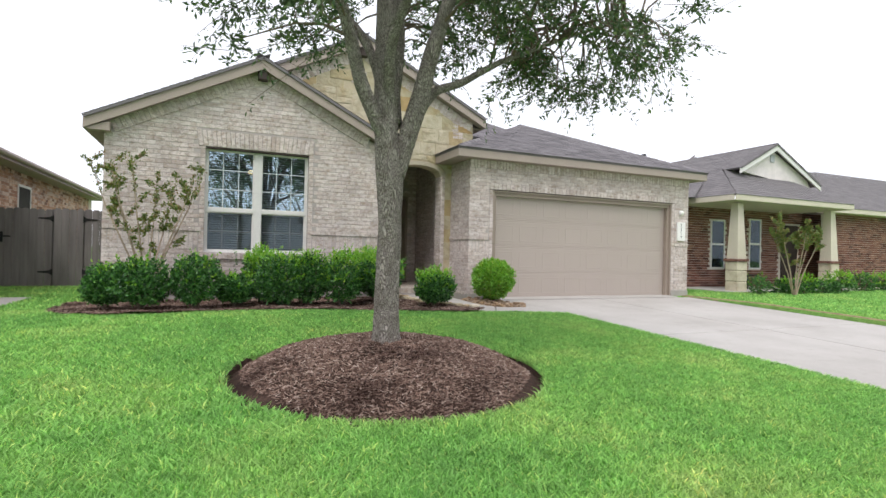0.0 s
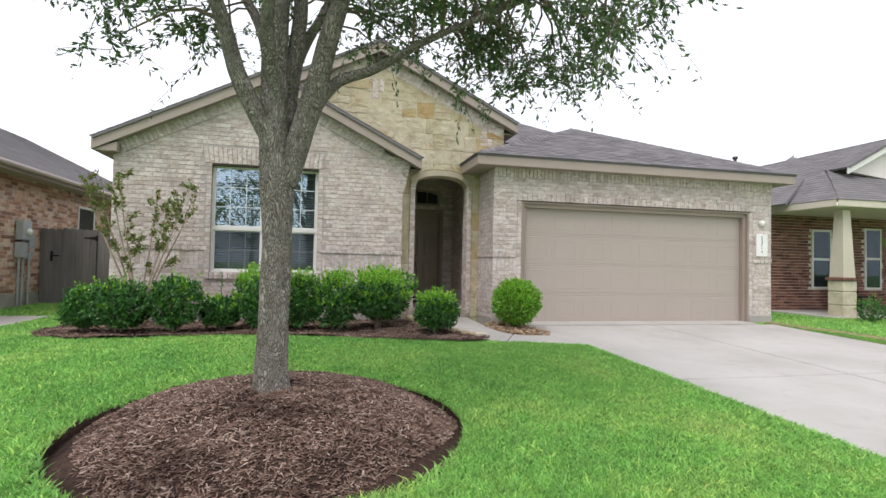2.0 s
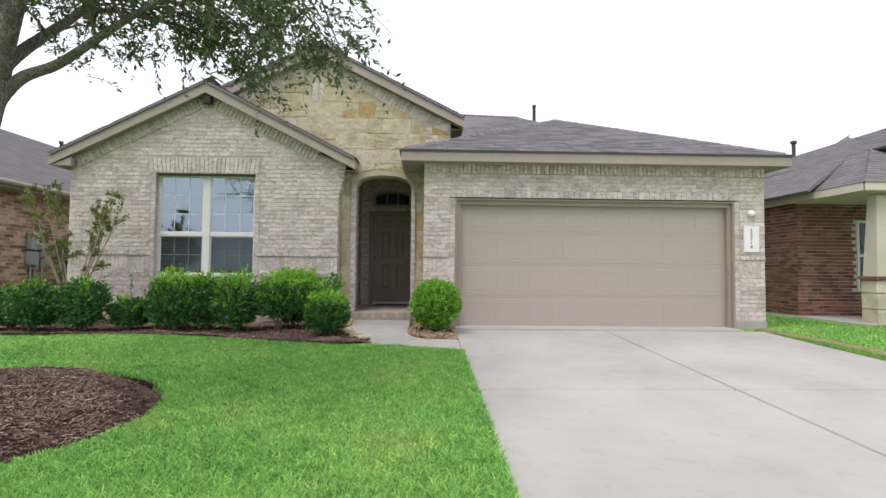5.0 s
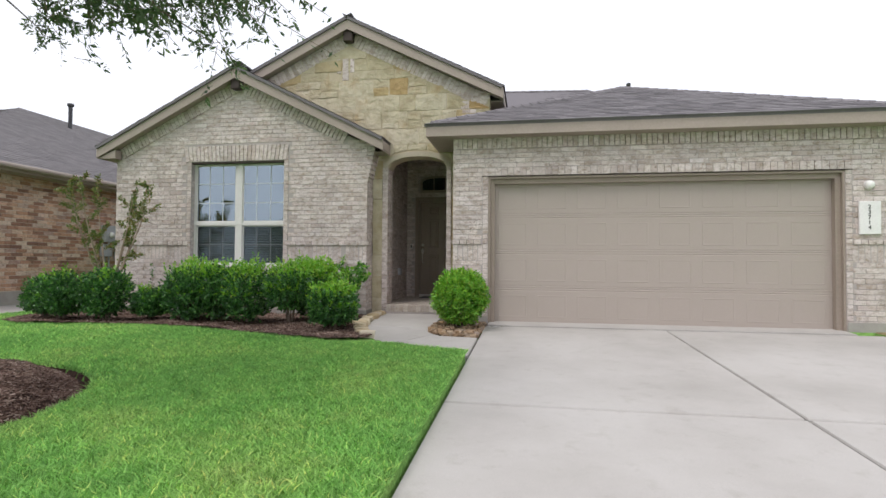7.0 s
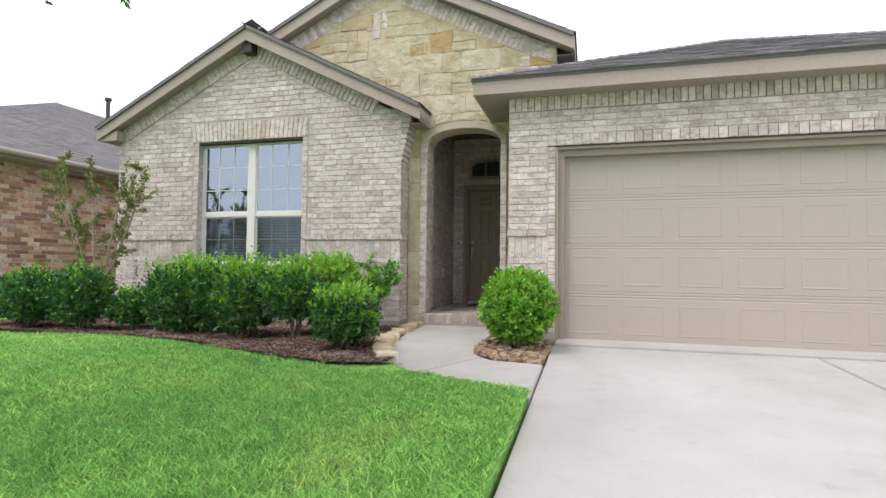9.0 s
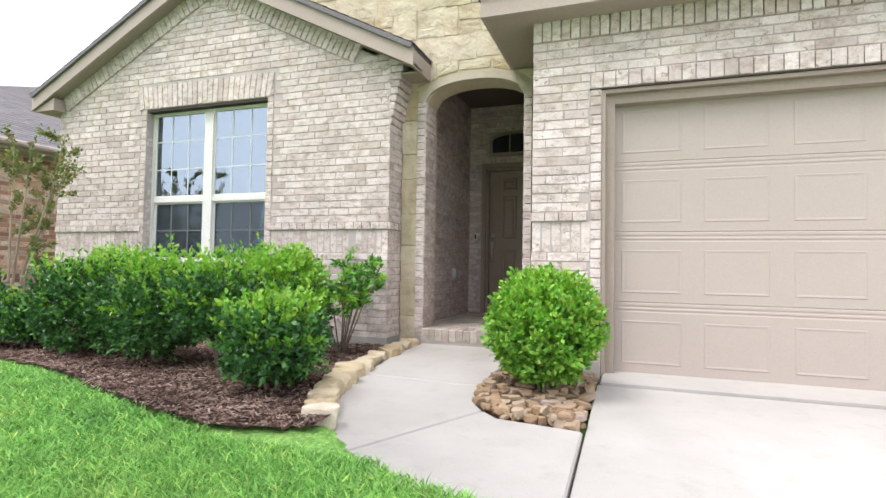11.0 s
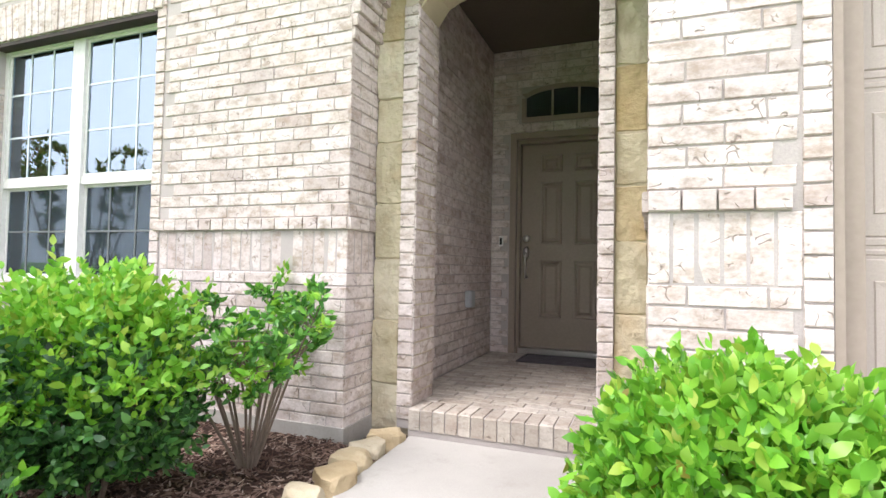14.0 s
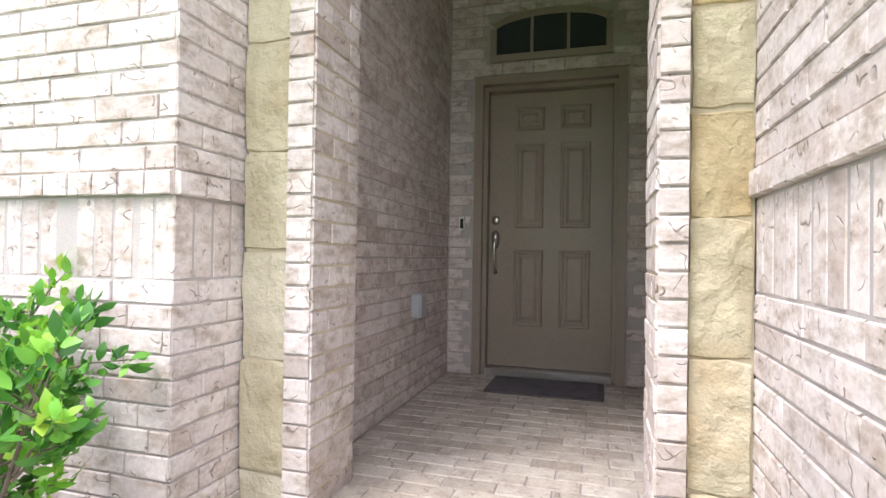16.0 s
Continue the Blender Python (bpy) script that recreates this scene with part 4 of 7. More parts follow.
# porch floor of brick pavers with a rowlock edge
b = Build()
b.box(OX0 + 0.004, OX1 - 0.004, 12.358, 12.74, -0.1, RZ - 0.006)
b.box(RX0, RX1, 12.74, RY + 0.05, -0.1, RZ - 0.006)
floor_porch = setting("floor", b, mortar, "worn cream brick paver porch floor", "floor")
paver = brick_material("paver_brick", [(0.0, (0.40, 0.35, 0.30)), (0.5, (0.50, 0.45, 0.39)), (1.0, (0.58, 0.53, 0.47))], (0.30, 0.24, 0.2), False, 0.6)


def paver_shape():
    me = bpy.data.meshes.new("paver")
    v = [(-.5, -.5, -1), (.5, -.5, -1), (.5, .5, -1), (-.5, .5, -1), (-.5, -.5, -.06), (.5, -.5, -.06), (.5, .5, -.06), (-.5, .5, -.06), (-.48, -.46, 0), (.48, -.46, 0), (.48, .46, 0), (-.48, .46, 0)]
    f = [(8, 9, 10, 11)] + [(a + i, a + (i + 1) % 4, a + 4 + (i + 1) % 4, a + 4 + i) for a in (0, 4) for i in range(4)]
    me.from_pydata(v, [], f)
    me.materials.append(paver)
    return me


paver_mesh = paver_shape()


def set_paver(x, y, w, d, top, deep):
    ob = new("paver", paver_mesh)
    ob.parent = floor_porch
    ob.matrix_basis = Matrix.Translation((x, y, top)) @ Matrix.Diagonal((w, d, deep, 1))


rnd = random.Random(5)
x = OX0 + 0.005
while x < OX1 - 0.03:
    set_paver(x + 0.0383, 12.455, 0.069, 0.21, RZ + rnd.uniform(-0.002, 0.002), 0.12)
    x += 0.0766
y, row = 12.57, 0
while y < RY - 0.05:
    x0, x1 = (OX0, OX1) if y < 12.68 else (RX0, RX1)
    x = x0 + (0.0 if row % 2 else -0.1)
    while x < x1 - 0.03:
        a, c = max(x, x0), min(x + 0.205, x1)
        if c - a > 0.03:
            set_paver((a + c) / 2, y + 0.05, c - a - 0.007, 0.094, RZ + rnd.uniform(-0.002, 0.002), 0.06)
        x += 0.205
    y += 0.1
    row += 1

# ---------------------------------------------------------------- roofs


def convex_span(poly, v):
    us = []
    for i in range(len(poly)):
        (u0, v0), (u1, v1) = poly[i], poly[(i + 1) % len(poly)]
        if (v0 - v) * (v1 - v) < 0:
            us.append(u0 + (u1 - u0) * (v - v0) / (v1 - v0))
    return (min(us), max(us)) if len(us) >= 2 else None


def roof_plane(parent, corners, mat, seed, course=0.14):
    """A slab of roof with laid shingles: corners counterclockwise from above, the first two on the eave."""
    p = [Vector(c) for c in corners]
    ux = (p[1] - p[0]).normalized()
    nz = (p[1] - p[0]).cross(p[2] - p[0]).normalized()
    vy = nz.cross(ux)
    b = Build()
    b.solid([q - nz * 0.05 for q in p], [q - nz * 0.002 for q in p])
    part("roof_deck", b, mat, parent)
    flat = [((q - p[0]).dot(ux), (q - p[0]).dot(vy)) for q in p]
    rnd = random.Random(seed)
    s = Build()
    v, top = -0.02, max(f[1] for f in flat)
    while v < top - 0.01:
        span = convex_span(flat, max(v + 0.02, 0.005))
        span2 = convex_span(flat, min(v + course, top - 0.005)) or span
        if span is None:
            v += course
            continue
        u = span[0] - rnd.uniform(0, 0.2)
        while u < span[1]:
            w = rnd.choice((0.16, 0.22, 0.3, 0.34))
            a, c = max(u, span[0]), min(u + w, span[1])
            a2, c2 = max(a, span2[0]), min(c, span2[1])
            if c - a > 0.02 and c2 > a2:
                lift = 0.009 + rnd.choice((0, 0, 0.003))
                P = lambda uu, vv, hh: p[0] + ux * uu + vy * vv + nz * hh
                q = [P(a, v, 0.0), P(c - 0.004, v, 0.0), P(a, v, lift), P(c - 0.004, v, lift), P(c2 - 0.004, v + course * 1.08, 0.003), P(a2, v + course * 1.08, 0.003)]
                s.add(q, [(0, 1, 3, 2), (2, 3, 4, 5)])
            u += w
        v += course
    me = s.mesh("shingles", mat, fix=False)
    me.transform(Matrix.Translation(-origin(parent)))
    ob = new("shingles", me)
    ob.parent = parent
    tagged(ob, kind="stuff")


def ridge_cap(parent, a, c, mat=None):
    """Bent cap shingles along a hip or ridge, each lapped over the last."""
    a, c = Vector(a), Vector(c)
    d = (c - a).normalized()
    side = d.cross(Vector((0, 0, 1))).normalized()
    n = max(1, int((c - a).length / 0.2))
    b = Build()
    for k in range(n):
        p, q = a.lerp(c, max(k, 0.6) / n), a.lerp(c, (k + 1.1) / n)
        lo, hi = Vector((0, 0, 0.03)), Vector((0, 0, 0.018))
        drop = Vector((0, 0, -0.055))
        ring = [p + lo - side * 0.10 + drop, p + lo, p + lo + side * 0.10 + drop]
        ring += [q + hi + side * 0.10 + drop, q + hi, q + hi - side * 0.10 + drop]
        b.add(ring + [v - Vector((0, 0, 0.04)) for v in ring], [(0, 1, 4, 5), (1, 2, 3, 4), (0, 6, 7, 1), (1, 7, 8, 2), (2, 8, 9, 3), (5, 11, 6, 0)])
    part("ridge_cap", b, mat or shingles, parent, kind="stuff")


def board(parent, a, c, height, thick, out, mat=fascia_paint, name="fascia", drop=0.0):
    """A fascia board from a to c (its top edge), hanging down, facing out."""
    a, c, out = Vector(a), Vector(c), Vector(out).normalized()
    b = Build()
    low = [a, c, c + out * thick, a + out * thick]
    b.solid([q - Vector((0, 0, height)) for q in low], low)
    return part(name, b, mat, parent)


def soffit(parent, pts, mat=soffit_paint):
    b = Build()
    b.solid([Vector(q) for q in pts], [Vector(q) + Vector((0, 0, 0.02)) for q in pts])
    return part("soffit", b, mat, parent)


def gable_roof(name, label, at, peak, half, y0, y1, slope=0.505, mat=shingles, trim=fascia_paint, wall_y=None, right_end=None):
    """A gable roof with its ridge running back; rake boards, soffits and eaves on the front."""
    root = setting(name, (lambda q: (q.box(at - 0.03, at + 0.03, y0 + 0.3, y1, peak - 0.14, peak - 0.07), q)[1])(Build()), mat, label, "roof")
    e = peak - slope * half
    yr = right_end or y1
    roof_plane(root, [(at + half, y0 - 0.03, e), (at + half, yr, e), (at, yr, peak), (at, y0 - 0.03, peak)], mat, 1)
    roof_plane(root, [(at - half, y1, e), (at - half, y0 - 0.03, e), (at, y0 - 0.03, peak), (at, y1, peak)], mat, 2)
    for s in (-1, 1):
        b = Build()
        h = 0.185
        o = [(at, peak - 0.03), (at + s * half, e - 0.03), (at + s * half, e - 0.03 - h), (at, peak - 0.03 - h * 1.08)]
        b.prism(o, "y", y0, y0 + 0.03)
        part("rake_board", b, trim, root)
        w = wall_y or y0 + 0.2
        b = Build()
        b.prism([(at, peak - 0.20), (at + s * half, e - 0.20), (at + s * half, e - 0.18), (at, peak - 0.18)], "y", y0 + 0.031, w + 0.05)
        part("soffit", b, soffit_paint, root)
        b = Build()
        x = at + s * half
        ye = yr if s > 0 else y1
        b.box(min(x, x - s * 0.025), max(x, x - s * 0.025), y0 + 0.031, ye, e - 0.215, e - 0.045)
        part("fascia", b, trim, root)
        b = Build()
        b.box(min(x - s * 0.027, x - s * 0.36), max(x - s * 0.027, x - s * 0.36), w + 0.01, ye, e - 0.212, e - 0.196)
        part("soffit", b, soffit_paint, root)
        if s > 0:
            continue
        b = Build()
        b.prism([(x - s * 0.027, e - 0.219), (x - s * 0.37, e - 0.219), (x - s * 0.37, e - 0.06), (x - s * 0.027, e - 0.2)], "y", y0 + 0.034, w - 0.004)
        part("eave_return", b, trim, root)
    return root


roof_wing = gable_roof("roof_wing", "weathered grey-brown shingle gable roof over the window wall", AX, AZ + 0.03, 2.75, 11.925, 17.0, wall_y=WY, right_end=SY)
roof_porch = gable_roof("roof_porch", "weathered grey-brown shingle gable roof over the porch", BX, BPEAK + 0.03, 2.79, 12.26, 19.0, slope=0.497, wall_y=SY)
for x, y0, y1, z in ((AX, 11.96, 12.13, 4.02), (BX, 12.30, 12.46, 4.90)):
    b = Build()
    b.box(x - 0.085, x + 0.085, y0, y1, z, z + 0.18)
    ob = new("ridge_beam_end", b.mesh("ridge_beam_end", dark_wood))
    mod = ob.modifiers.new("bevel", "BEVEL")
    mod.width = 0.01
    tagged(ob, "dark brown wooden beam end under the gable peak", "beam", kind="structure")

b = Build()
b.box(9.46, 9.54, 14.6, 19, 4.42, 4.5)
roof_garage = setting("roof_garage", b, shingles, "low hipped shingle roof over the garage", "roof")
E0, E1, EY, EZ, HP = 6.04, 12.90, 11.22, 3.055, (9.5, 14.5, 4.54)
roof_plane(roof_garage, [(E0, EY, EZ), (E1, EY, EZ), HP], shingles, 3)
SIDE_SLOPE = (HP[2] - EZ) / (HP[0] - E0)
HIP_X = E0 + (HP[0] - E0) * (12.74 - EY) / (HP[1] - EY)
roof_plane(roof_garage, [(E0, 12.74, EZ), (E0, EY, EZ), (HIP_X, 12.74, EZ + SIDE_SLOPE * (HIP_X - E0))], shingles, 4)
roof_plane(roof_garage, [(6.75, 19, EZ + SIDE_SLOPE * (6.75 - E0)), (6.75, 12.745, EZ + SIDE_SLOPE * (6.75 - E0)), (HIP_X, 12.745, EZ + SIDE_SLOPE * (HIP_X - E0)), HP, (HP[0], 19, HP[2])], shingles, 8)
roof_plane(roof_garage, [(E1, EY, EZ), (E1, 19, EZ), (HP[0], 19, HP[2]), HP], shingles, 5)
for corner in ((E0, EY, EZ), (E1, EY, EZ), (HP[0], 19, HP[2])):
    ridge_cap(roof_garage, corner, HP)
board(roof_garage, (E0 + 0.02, EY + 0.05, EZ - 0.015), (E1 - 0.02, EY + 0.05, EZ - 0.015), 0.175, 0.03, (0, -1, 0))
board(roof_garage, (E0 + 0.05, EY + 0.05, EZ - 0.015), (E0 + 0.05, SY, EZ - 0.015), 0.175, 0.03, (-1, 0, 0))
board(roof_garage, (E1 - 0.05, EY + 0.05, EZ - 0.015), (E1 - 0.05, 19, EZ - 0.015), 0.175, 0.03, (1, 0, 0))
soffit(roof_garage, [(E0 + 0.05, EY + 0.05, EZ - 0.19), (E1 - 0.05, EY + 0.05, EZ - 0.19), (E1 - 0.05, 12.44, EZ - 0.19), (E0 + 0.05, 12.44, EZ - 0.19)])

b = Build()
b.box(5.0, 9.0, 17.9, 18.1, 5.4, 5.5)
roof_main = setting("roof_main", b, shingles, "main shingle roof behind the gables", "roof")
roof_plane(roof_main, [(6.9, 15.6, 4.35), (11.6, 15.6, 4.35), (9.2, 18.0, 5.62), (4.4, 18.0, 5.75)], shingles, 6)
ridge_cap(roof_main, (4.4, 18.0, 5.75), (9.2, 18.0, 5.62))
roof_plane(roof_main, [(11.6, 15.6, 4.35), (11.6, 22, 4.35), (9.2, 22, 5.62), (9.2, 18.0, 5.62)], shingles, 7)


def vent_pipe(at, height, r=0.05, label="dark metal flue pipe with a cap on the roof"):
    t = thing("roof_vent", at, label, "vent pipe")
    b = Build()
    b.tube([(at[0], at[1], at[2] - 0.15), (at[0], at[1], at[2] + height)], [r, r], 12)
    part("pipe", b, vent_metal, t)
    b = Build()
    b.tube([(at[0], at[1], at[2] + height), (at[0], at[1], at[2] + height + 0.03), (at[0], at[1], at[2] + height + 0.1)], [r * 1.2, r * 1.7, r * 1.6], 12)
    part("cap", b, vent_metal, t)
    b = Build()
    b.tube([(at[0], at[1], at[2] - 0.1), (at[0], at[1], at[2] + 0.06)], [r * 2.2, r * 1.1], 12)
    part("flashing", b, vent_metal, t)
    return t



# ---------------------------------------------------------------- garage door
DY = 11.66
b = Build()
b.box(GDOOR[0] - 0.02, GDOOR[1] + 0.02, DY + 0.05, DY + 0.1, 0.0, 2.3)
door_garage = setting("door_1", b, garage_paint, "taupe sectional garage door with raised panels, closed", "garage door")
x0, x1 = GDOOR[0] + 0.09, GDOOR[1] - 0.09
H4 = 2.25 / 4
for s in range(4):
    z0, z1 = 0.012 + s * H4, 0.012 + (s + 1) * H4
    prof = [(DY + 0.05, z0), (DY + 0.004, z0), (DY, z0 + 0.005), (DY, z1 - 0.078), (DY + 0.0035, z1 - 0.073), (DY + 0.0035, z1 - 0.062), (DY, z1 - 0.058), (DY, z1 - 0.046), (DY + 0.0035, z1 - 0.041), (DY + 0.0035, z1 - 0.03), (DY, z1 - 0.026), (DY, z1 - 0.008), (DY + 0.004, z1 - 0.001), (DY + 0.05, z1 - 0.001)]
    b = Build()
    b.prism(prof, "x", x0, x1)
    sec = part("section", b, garage_paint, door_garage)
    w = (x1 - x0) / 8
    for k in range(8):
        a, c = x0 + k * w + 0.06, x0 + k * w + 0.505
        p0, p1 = z0 + 0.075, z0 + 0.418
        b = Build()
        rings = []
        for off, dy in ((0, 0.001), (0.005, -0.0038), (0.012, -0.003), (0.022, -0.001)):
            e = off * 1.2
            rings.append([(a + e, DY + dy, p0 + off), (c - e, DY + dy, p0 + off), (c - e, DY + dy, p1 - off), (a + e, DY + dy, p1 - off)])
        for r in rings:
            b.v.extend(r)
        for q in range(3):
            b.f += [(q * 4 + i, q * 4 + (i + 1) % 4, q * 4 + 4 + (i + 1) % 4, q * 4 + 4 + i) for i in range(4)]
        b.f.append((12, 13, 14, 15))
        part("panel", b, garage_paint, sec)
trim = Build()
trim.box(GDOOR[0] + 0.002, GDOOR[0] + 0.03, 11.508, DY + 0.04, 0.0, 2.265)
trim.box(GDOOR[0] + 0.03, GDOOR[0] + 0.10, 11.563, DY - 0.006, 0.0, 2.234)
trim.box(GDOOR[1] - 0.03, GDOOR[1] - 0.002, 11.508, DY + 0.04, 0.0, 2.265)
trim.box(GDOOR[1] - 0.10, GDOOR[1] - 0.03, 11.563, DY - 0.006, 0.0, 2.234)
trim.box(GDOOR[0] + 0.03, GDOOR[1] - 0.03, 11.508, DY + 0.04, 2.235, 2.265)
trim.box(GDOOR[0] + 0.10, GDOOR[1] - 0.10, 11.56, DY - 0.006, 2.16, 2.234)
part("door_frame", trim, trim_paint, door_garage, "darker taupe door frame")
b = Build()
b.box(GDOOR[0] - 0.09, GDOOR[1] + 0.09, 11.49, 11.6, 2.268, 2.277)
part("lintel", b, dark_wood, door_garage, "rusty steel lintel")
b = Build()
b.box(x0, x1, DY - 0.004, DY + 0.04, 0.0, 0.013)
part("weather_seal", b, rubber, door_garage)

# ---------------------------------------------------------------- front window
b = Build()
wy = WY + 0.10
FW = 0.035
b.box(WIN[0], WIN[0] + FW, wy, wy + 0.07, WIN[2], WIN[3])
b.box(WIN[1] - FW, WIN[1], wy, wy + 0.07, WIN[2], WIN[3])
b.box(WIN[0] + FW, WIN[1] - FW, wy, wy + 0.07, WIN[3] - FW, WIN[3])
b.box(WIN[0] + FW, WIN[1] - FW, wy, wy + 0.07, WIN[2], WIN[2] + FW)
window = setting("window_1", b, white_vinyl, "white vinyl double window with grilles and half-open blinds", "window")
xm = (WIN[0] + WIN[1]) / 2 - 0.01
b = Build()
b.box(xm - 0.065, xm + 0.065, wy - 0.008, wy + 0.07, WIN[2] + FW, WIN[3] - FW)
part("mullion", b, white_vinyl, window)
zr = 1.615
# added dark bar: draws the shadow line under the brick head of the window
b = Build()
b.box(WIN[0] + 0.003, WIN[1] - 0.003, WY + 0.002, wy - 0.002, WIN[3] - 0.022, WIN[3] + 0.006)
part("lintel", b, dark_wood, window, "dark bar standing in for the shadow line above the frame")
for a, c in ((WIN[0] + FW, xm - 0.065), (xm + 0.065, WIN[1] - FW)):
    b = Build()
    b.box(a, c, wy + 0.004, wy + 0.06, zr - 0.03, zr + 0.03)
    part("meeting_rail", b, white_vinyl, window)
    for z0, z1, yy, rows in ((WIN[2] + FW, zr - 0.03, wy + 0.045, 2), (zr + 0.03, WIN[3] - FW, wy + 0.025, 3)):
        b = Build()
        s = 0.022
        b.box(a, a + s, yy - 0.01, yy + 0.012, z0, z1)
        b.box(c - s, c, yy - 0.01, yy + 0.012, z0, z1)
        b.box(a + s, c - s, yy - 0.01, yy + 0.012, z0, z0 + s)
        b.box(a + s, c - s, yy - 0.01, yy + 0.012, z1 - s, z1)
        part("sash", b, white_vinyl, window)
        b = Build()
        b.box(a + s, c - s, yy - 0.003, yy, z0 + s, z1 - s)
        pane = part("pane", b, glass if rows == 3 else screened_glass, window)
        pane.visible_shadow = False
        for k in (1, 2):
            b = Build()
            x = a + (c - a) * k / 3
            b.box(x - 0.007, x + 0.007, yy - 0.008, yy - 0.004, z0 + s, z1 - s)
            part("grille_bar", b, grille_white if rows == 3 else grille_dim, window)
        for k in range(1, rows):
            b = Build()
            z = z0 + (z1 - z0) * k / rows
            b.box(a + s, c - s, yy - 0.0075, yy - 0.0045, z - 0.007, z + 0.007)
            part("grille_bar", b, grille_white if rows == 3 else grille_dim, window)
    # venetian blind inside
    b = Build()
    z = WIN[2] + 0.05
    while z < WIN[3] - 0.07:
        b.add([(a + 0.01, wy + 0.10, z), (c - 0.01, wy + 0.10, z), (c - 0.01, wy + 0.145, z + 0.022), (a + 0.01, wy + 0.145, z + 0.022), (a + 0.01, wy + 0.10, z - 0.003), (c - 0.01, wy + 0.10, z - 0.003), (c - 0.01, wy + 0.145, z + 0.019), (a + 0.01, wy + 0.145, z + 0.019)],
              [(0, 1, 2, 3), (7, 6, 5, 4), (0, 4, 5, 1), (3, 2, 6, 7)])
        z += 0.043
    part("blind", b, blind_slat, window, "pale horizontal blind")
# the room behind the window, with its lamp
b = Build()
b.box(0.2, 0.3, 12.36, 16.2, 0.1, 2.85)
b.box(4.5, 4.6, 12.36, 16.2, 0.1, 2.85)
b.box(0.3, 4.5, 16.1, 16.2, 0.1, 2.85)
b.box(0.3, 4.5, 12.36, 16.1, 0.1, 0.2)
b.box(0.3, 4.5, 12.36, 16.1, 2.78, 2.85)
setting("wall_room", b, room_paint, "dim plain room behind the window", "room")
t = thing("pendant_lamp", (2.4, 14.2, 2.78), "small glowing pendant lamp inside the room", "lamp")
b = Build()
b.tube([(2.4, 14.2, 2.78), (2.4, 14.2, 2.66)], [0.012, 0.012], 8)
part("rod", b, black_metal, t)
b = Build()
b.tube([(2.4, 14.2, 2.66), (2.4, 14.2, 2.62), (2.4, 14.2, 2.56)], [0.03, 0.085, 0.06], 16)
part("shade", b, lamp_glow, t, "warm glowing glass shade", smooth=True)

# ---------------------------------------------------------------- front door
b = Build()
b.box(DOOR[0] - 0.0, DOOR[1] + 0.0, RY + 0.17, RY + 0.21, RZ - 0.1, DOOR[2] + 0.02)
door_front = setting("door_2", b, door_paint, "dark taupe six-panel front door, closed", "door")
FY = RY + 0.01
b = Build()
b.box(DOOR[0], DOOR[0] + 0.06, FY - 0.03, RY + 0.15, RZ, DOOR[2])
b.box(DOOR[1] - 0.06, DOOR[1], FY - 0.03, RY + 0.15, RZ, DOOR[2])
b.box(DOOR[0] + 0.06, DOOR[1] - 0.06, FY - 0.03, RY + 0.15, DOOR[2] - 0.06, DOOR[2])
b.box(DOOR[0] + 0.06, DOOR[0] + 0.087, FY + 0.035, RY + 0.15, RZ, DOOR[2] - 0.06)
b.box(DOOR[1] - 0.087, DOOR[1] - 0.06, FY + 0.035, RY + 0.15, RZ, DOOR[2] - 0.06)
b.box(DOOR[0] + 0.087, DOOR[1] - 0.087, FY + 0.035, RY + 0.15, DOOR[2] - 0.092, DOOR[2] - 0.06)
part("door_frame", b, door_paint, door_front)
LX0, LX1, LZ0, LZ1, LY = DOOR[0] + 0.09, DOOR[1] - 0.09, RZ + 0.055, DOOR[2] - 0.095, RY + 0.12
leafb = Build()
leafb.box(LX0, LX1, LY, LY + 0.045, LZ0, LZ1)
leaf = part("door_leaf", leafb, door_paint, door_front)
w = LX1 - LX0
for cx in (LX0 + w * 0.335, LX0 + w * 0.71):
    for z0, z1 in ((0.30, 0.86), (1.02, 1.64), (1.74, 1.91)):
        b = Build()
        a, c, z0, z1 = cx - w * 0.12, cx + w * 0.12, LZ0 + z0, LZ0 + z1
        rings = [(0, 0.001), (0.008, -0.011), (0.020, -0.010), (0.030, 0.0), (0.042, 0.0), (0.062, -0.010)]
        for off, dy in rings:
            b.v.extend([(a + off, LY + dy - 0.001, z0 + off), (c - off, LY + dy - 0.001, z0 + off), (c - off, LY + dy - 0.001, z1 - off), (a + off, LY + dy - 0.001, z1 - off)])
        for q in range(len(rings) - 1):
            b.f += [(q * 4 + i, q * 4 + (i + 1) % 4, q * 4 + 4 + (i + 1) % 4, q * 4 + 4 + i) for i in range(4)]
        q = 4 * (len(rings) - 1)
        b.f.append((q, q + 1, q + 2, q + 3))
        part("panel", b, door_paint, leaf)
hx = LX0 + 0.052
b = Build()
b.tube([(hx, LY, 1.318), (hx, LY - 0.014, 1.318), (hx, LY - 0.026, 1.318)], [0.033, 0.032, 0.018], 20)
part("deadbolt", b, nickel, leaf, "satin nickel deadbolt", smooth=True)
b = Build()
b.tube([(hx, LY - 0.006, 1.235), (hx, LY - 0.014, 1.205), (hx, LY - 0.014, 1.145), (hx, LY - 0.006, 1.115)], [0.016, 0.032, 0.029, 0.016], 16)
b.tube([(hx, LY - 0.012, 1.165), (hx, LY - 0.055, 1.17), (hx, LY - 0.064, 1.13), (hx, LY - 0.056, 1.05), (hx, LY - 0.045, 0.97), (hx, LY - 0.02, 0.94), (hx, LY, 0.935)], [0.011, 0.015, 0.011, 0.012, 0.011, 0.012, 0.018], 10)
part("handle", b, nickel, leaf, "satin nickel handleset", smooth=True)
b = Build()
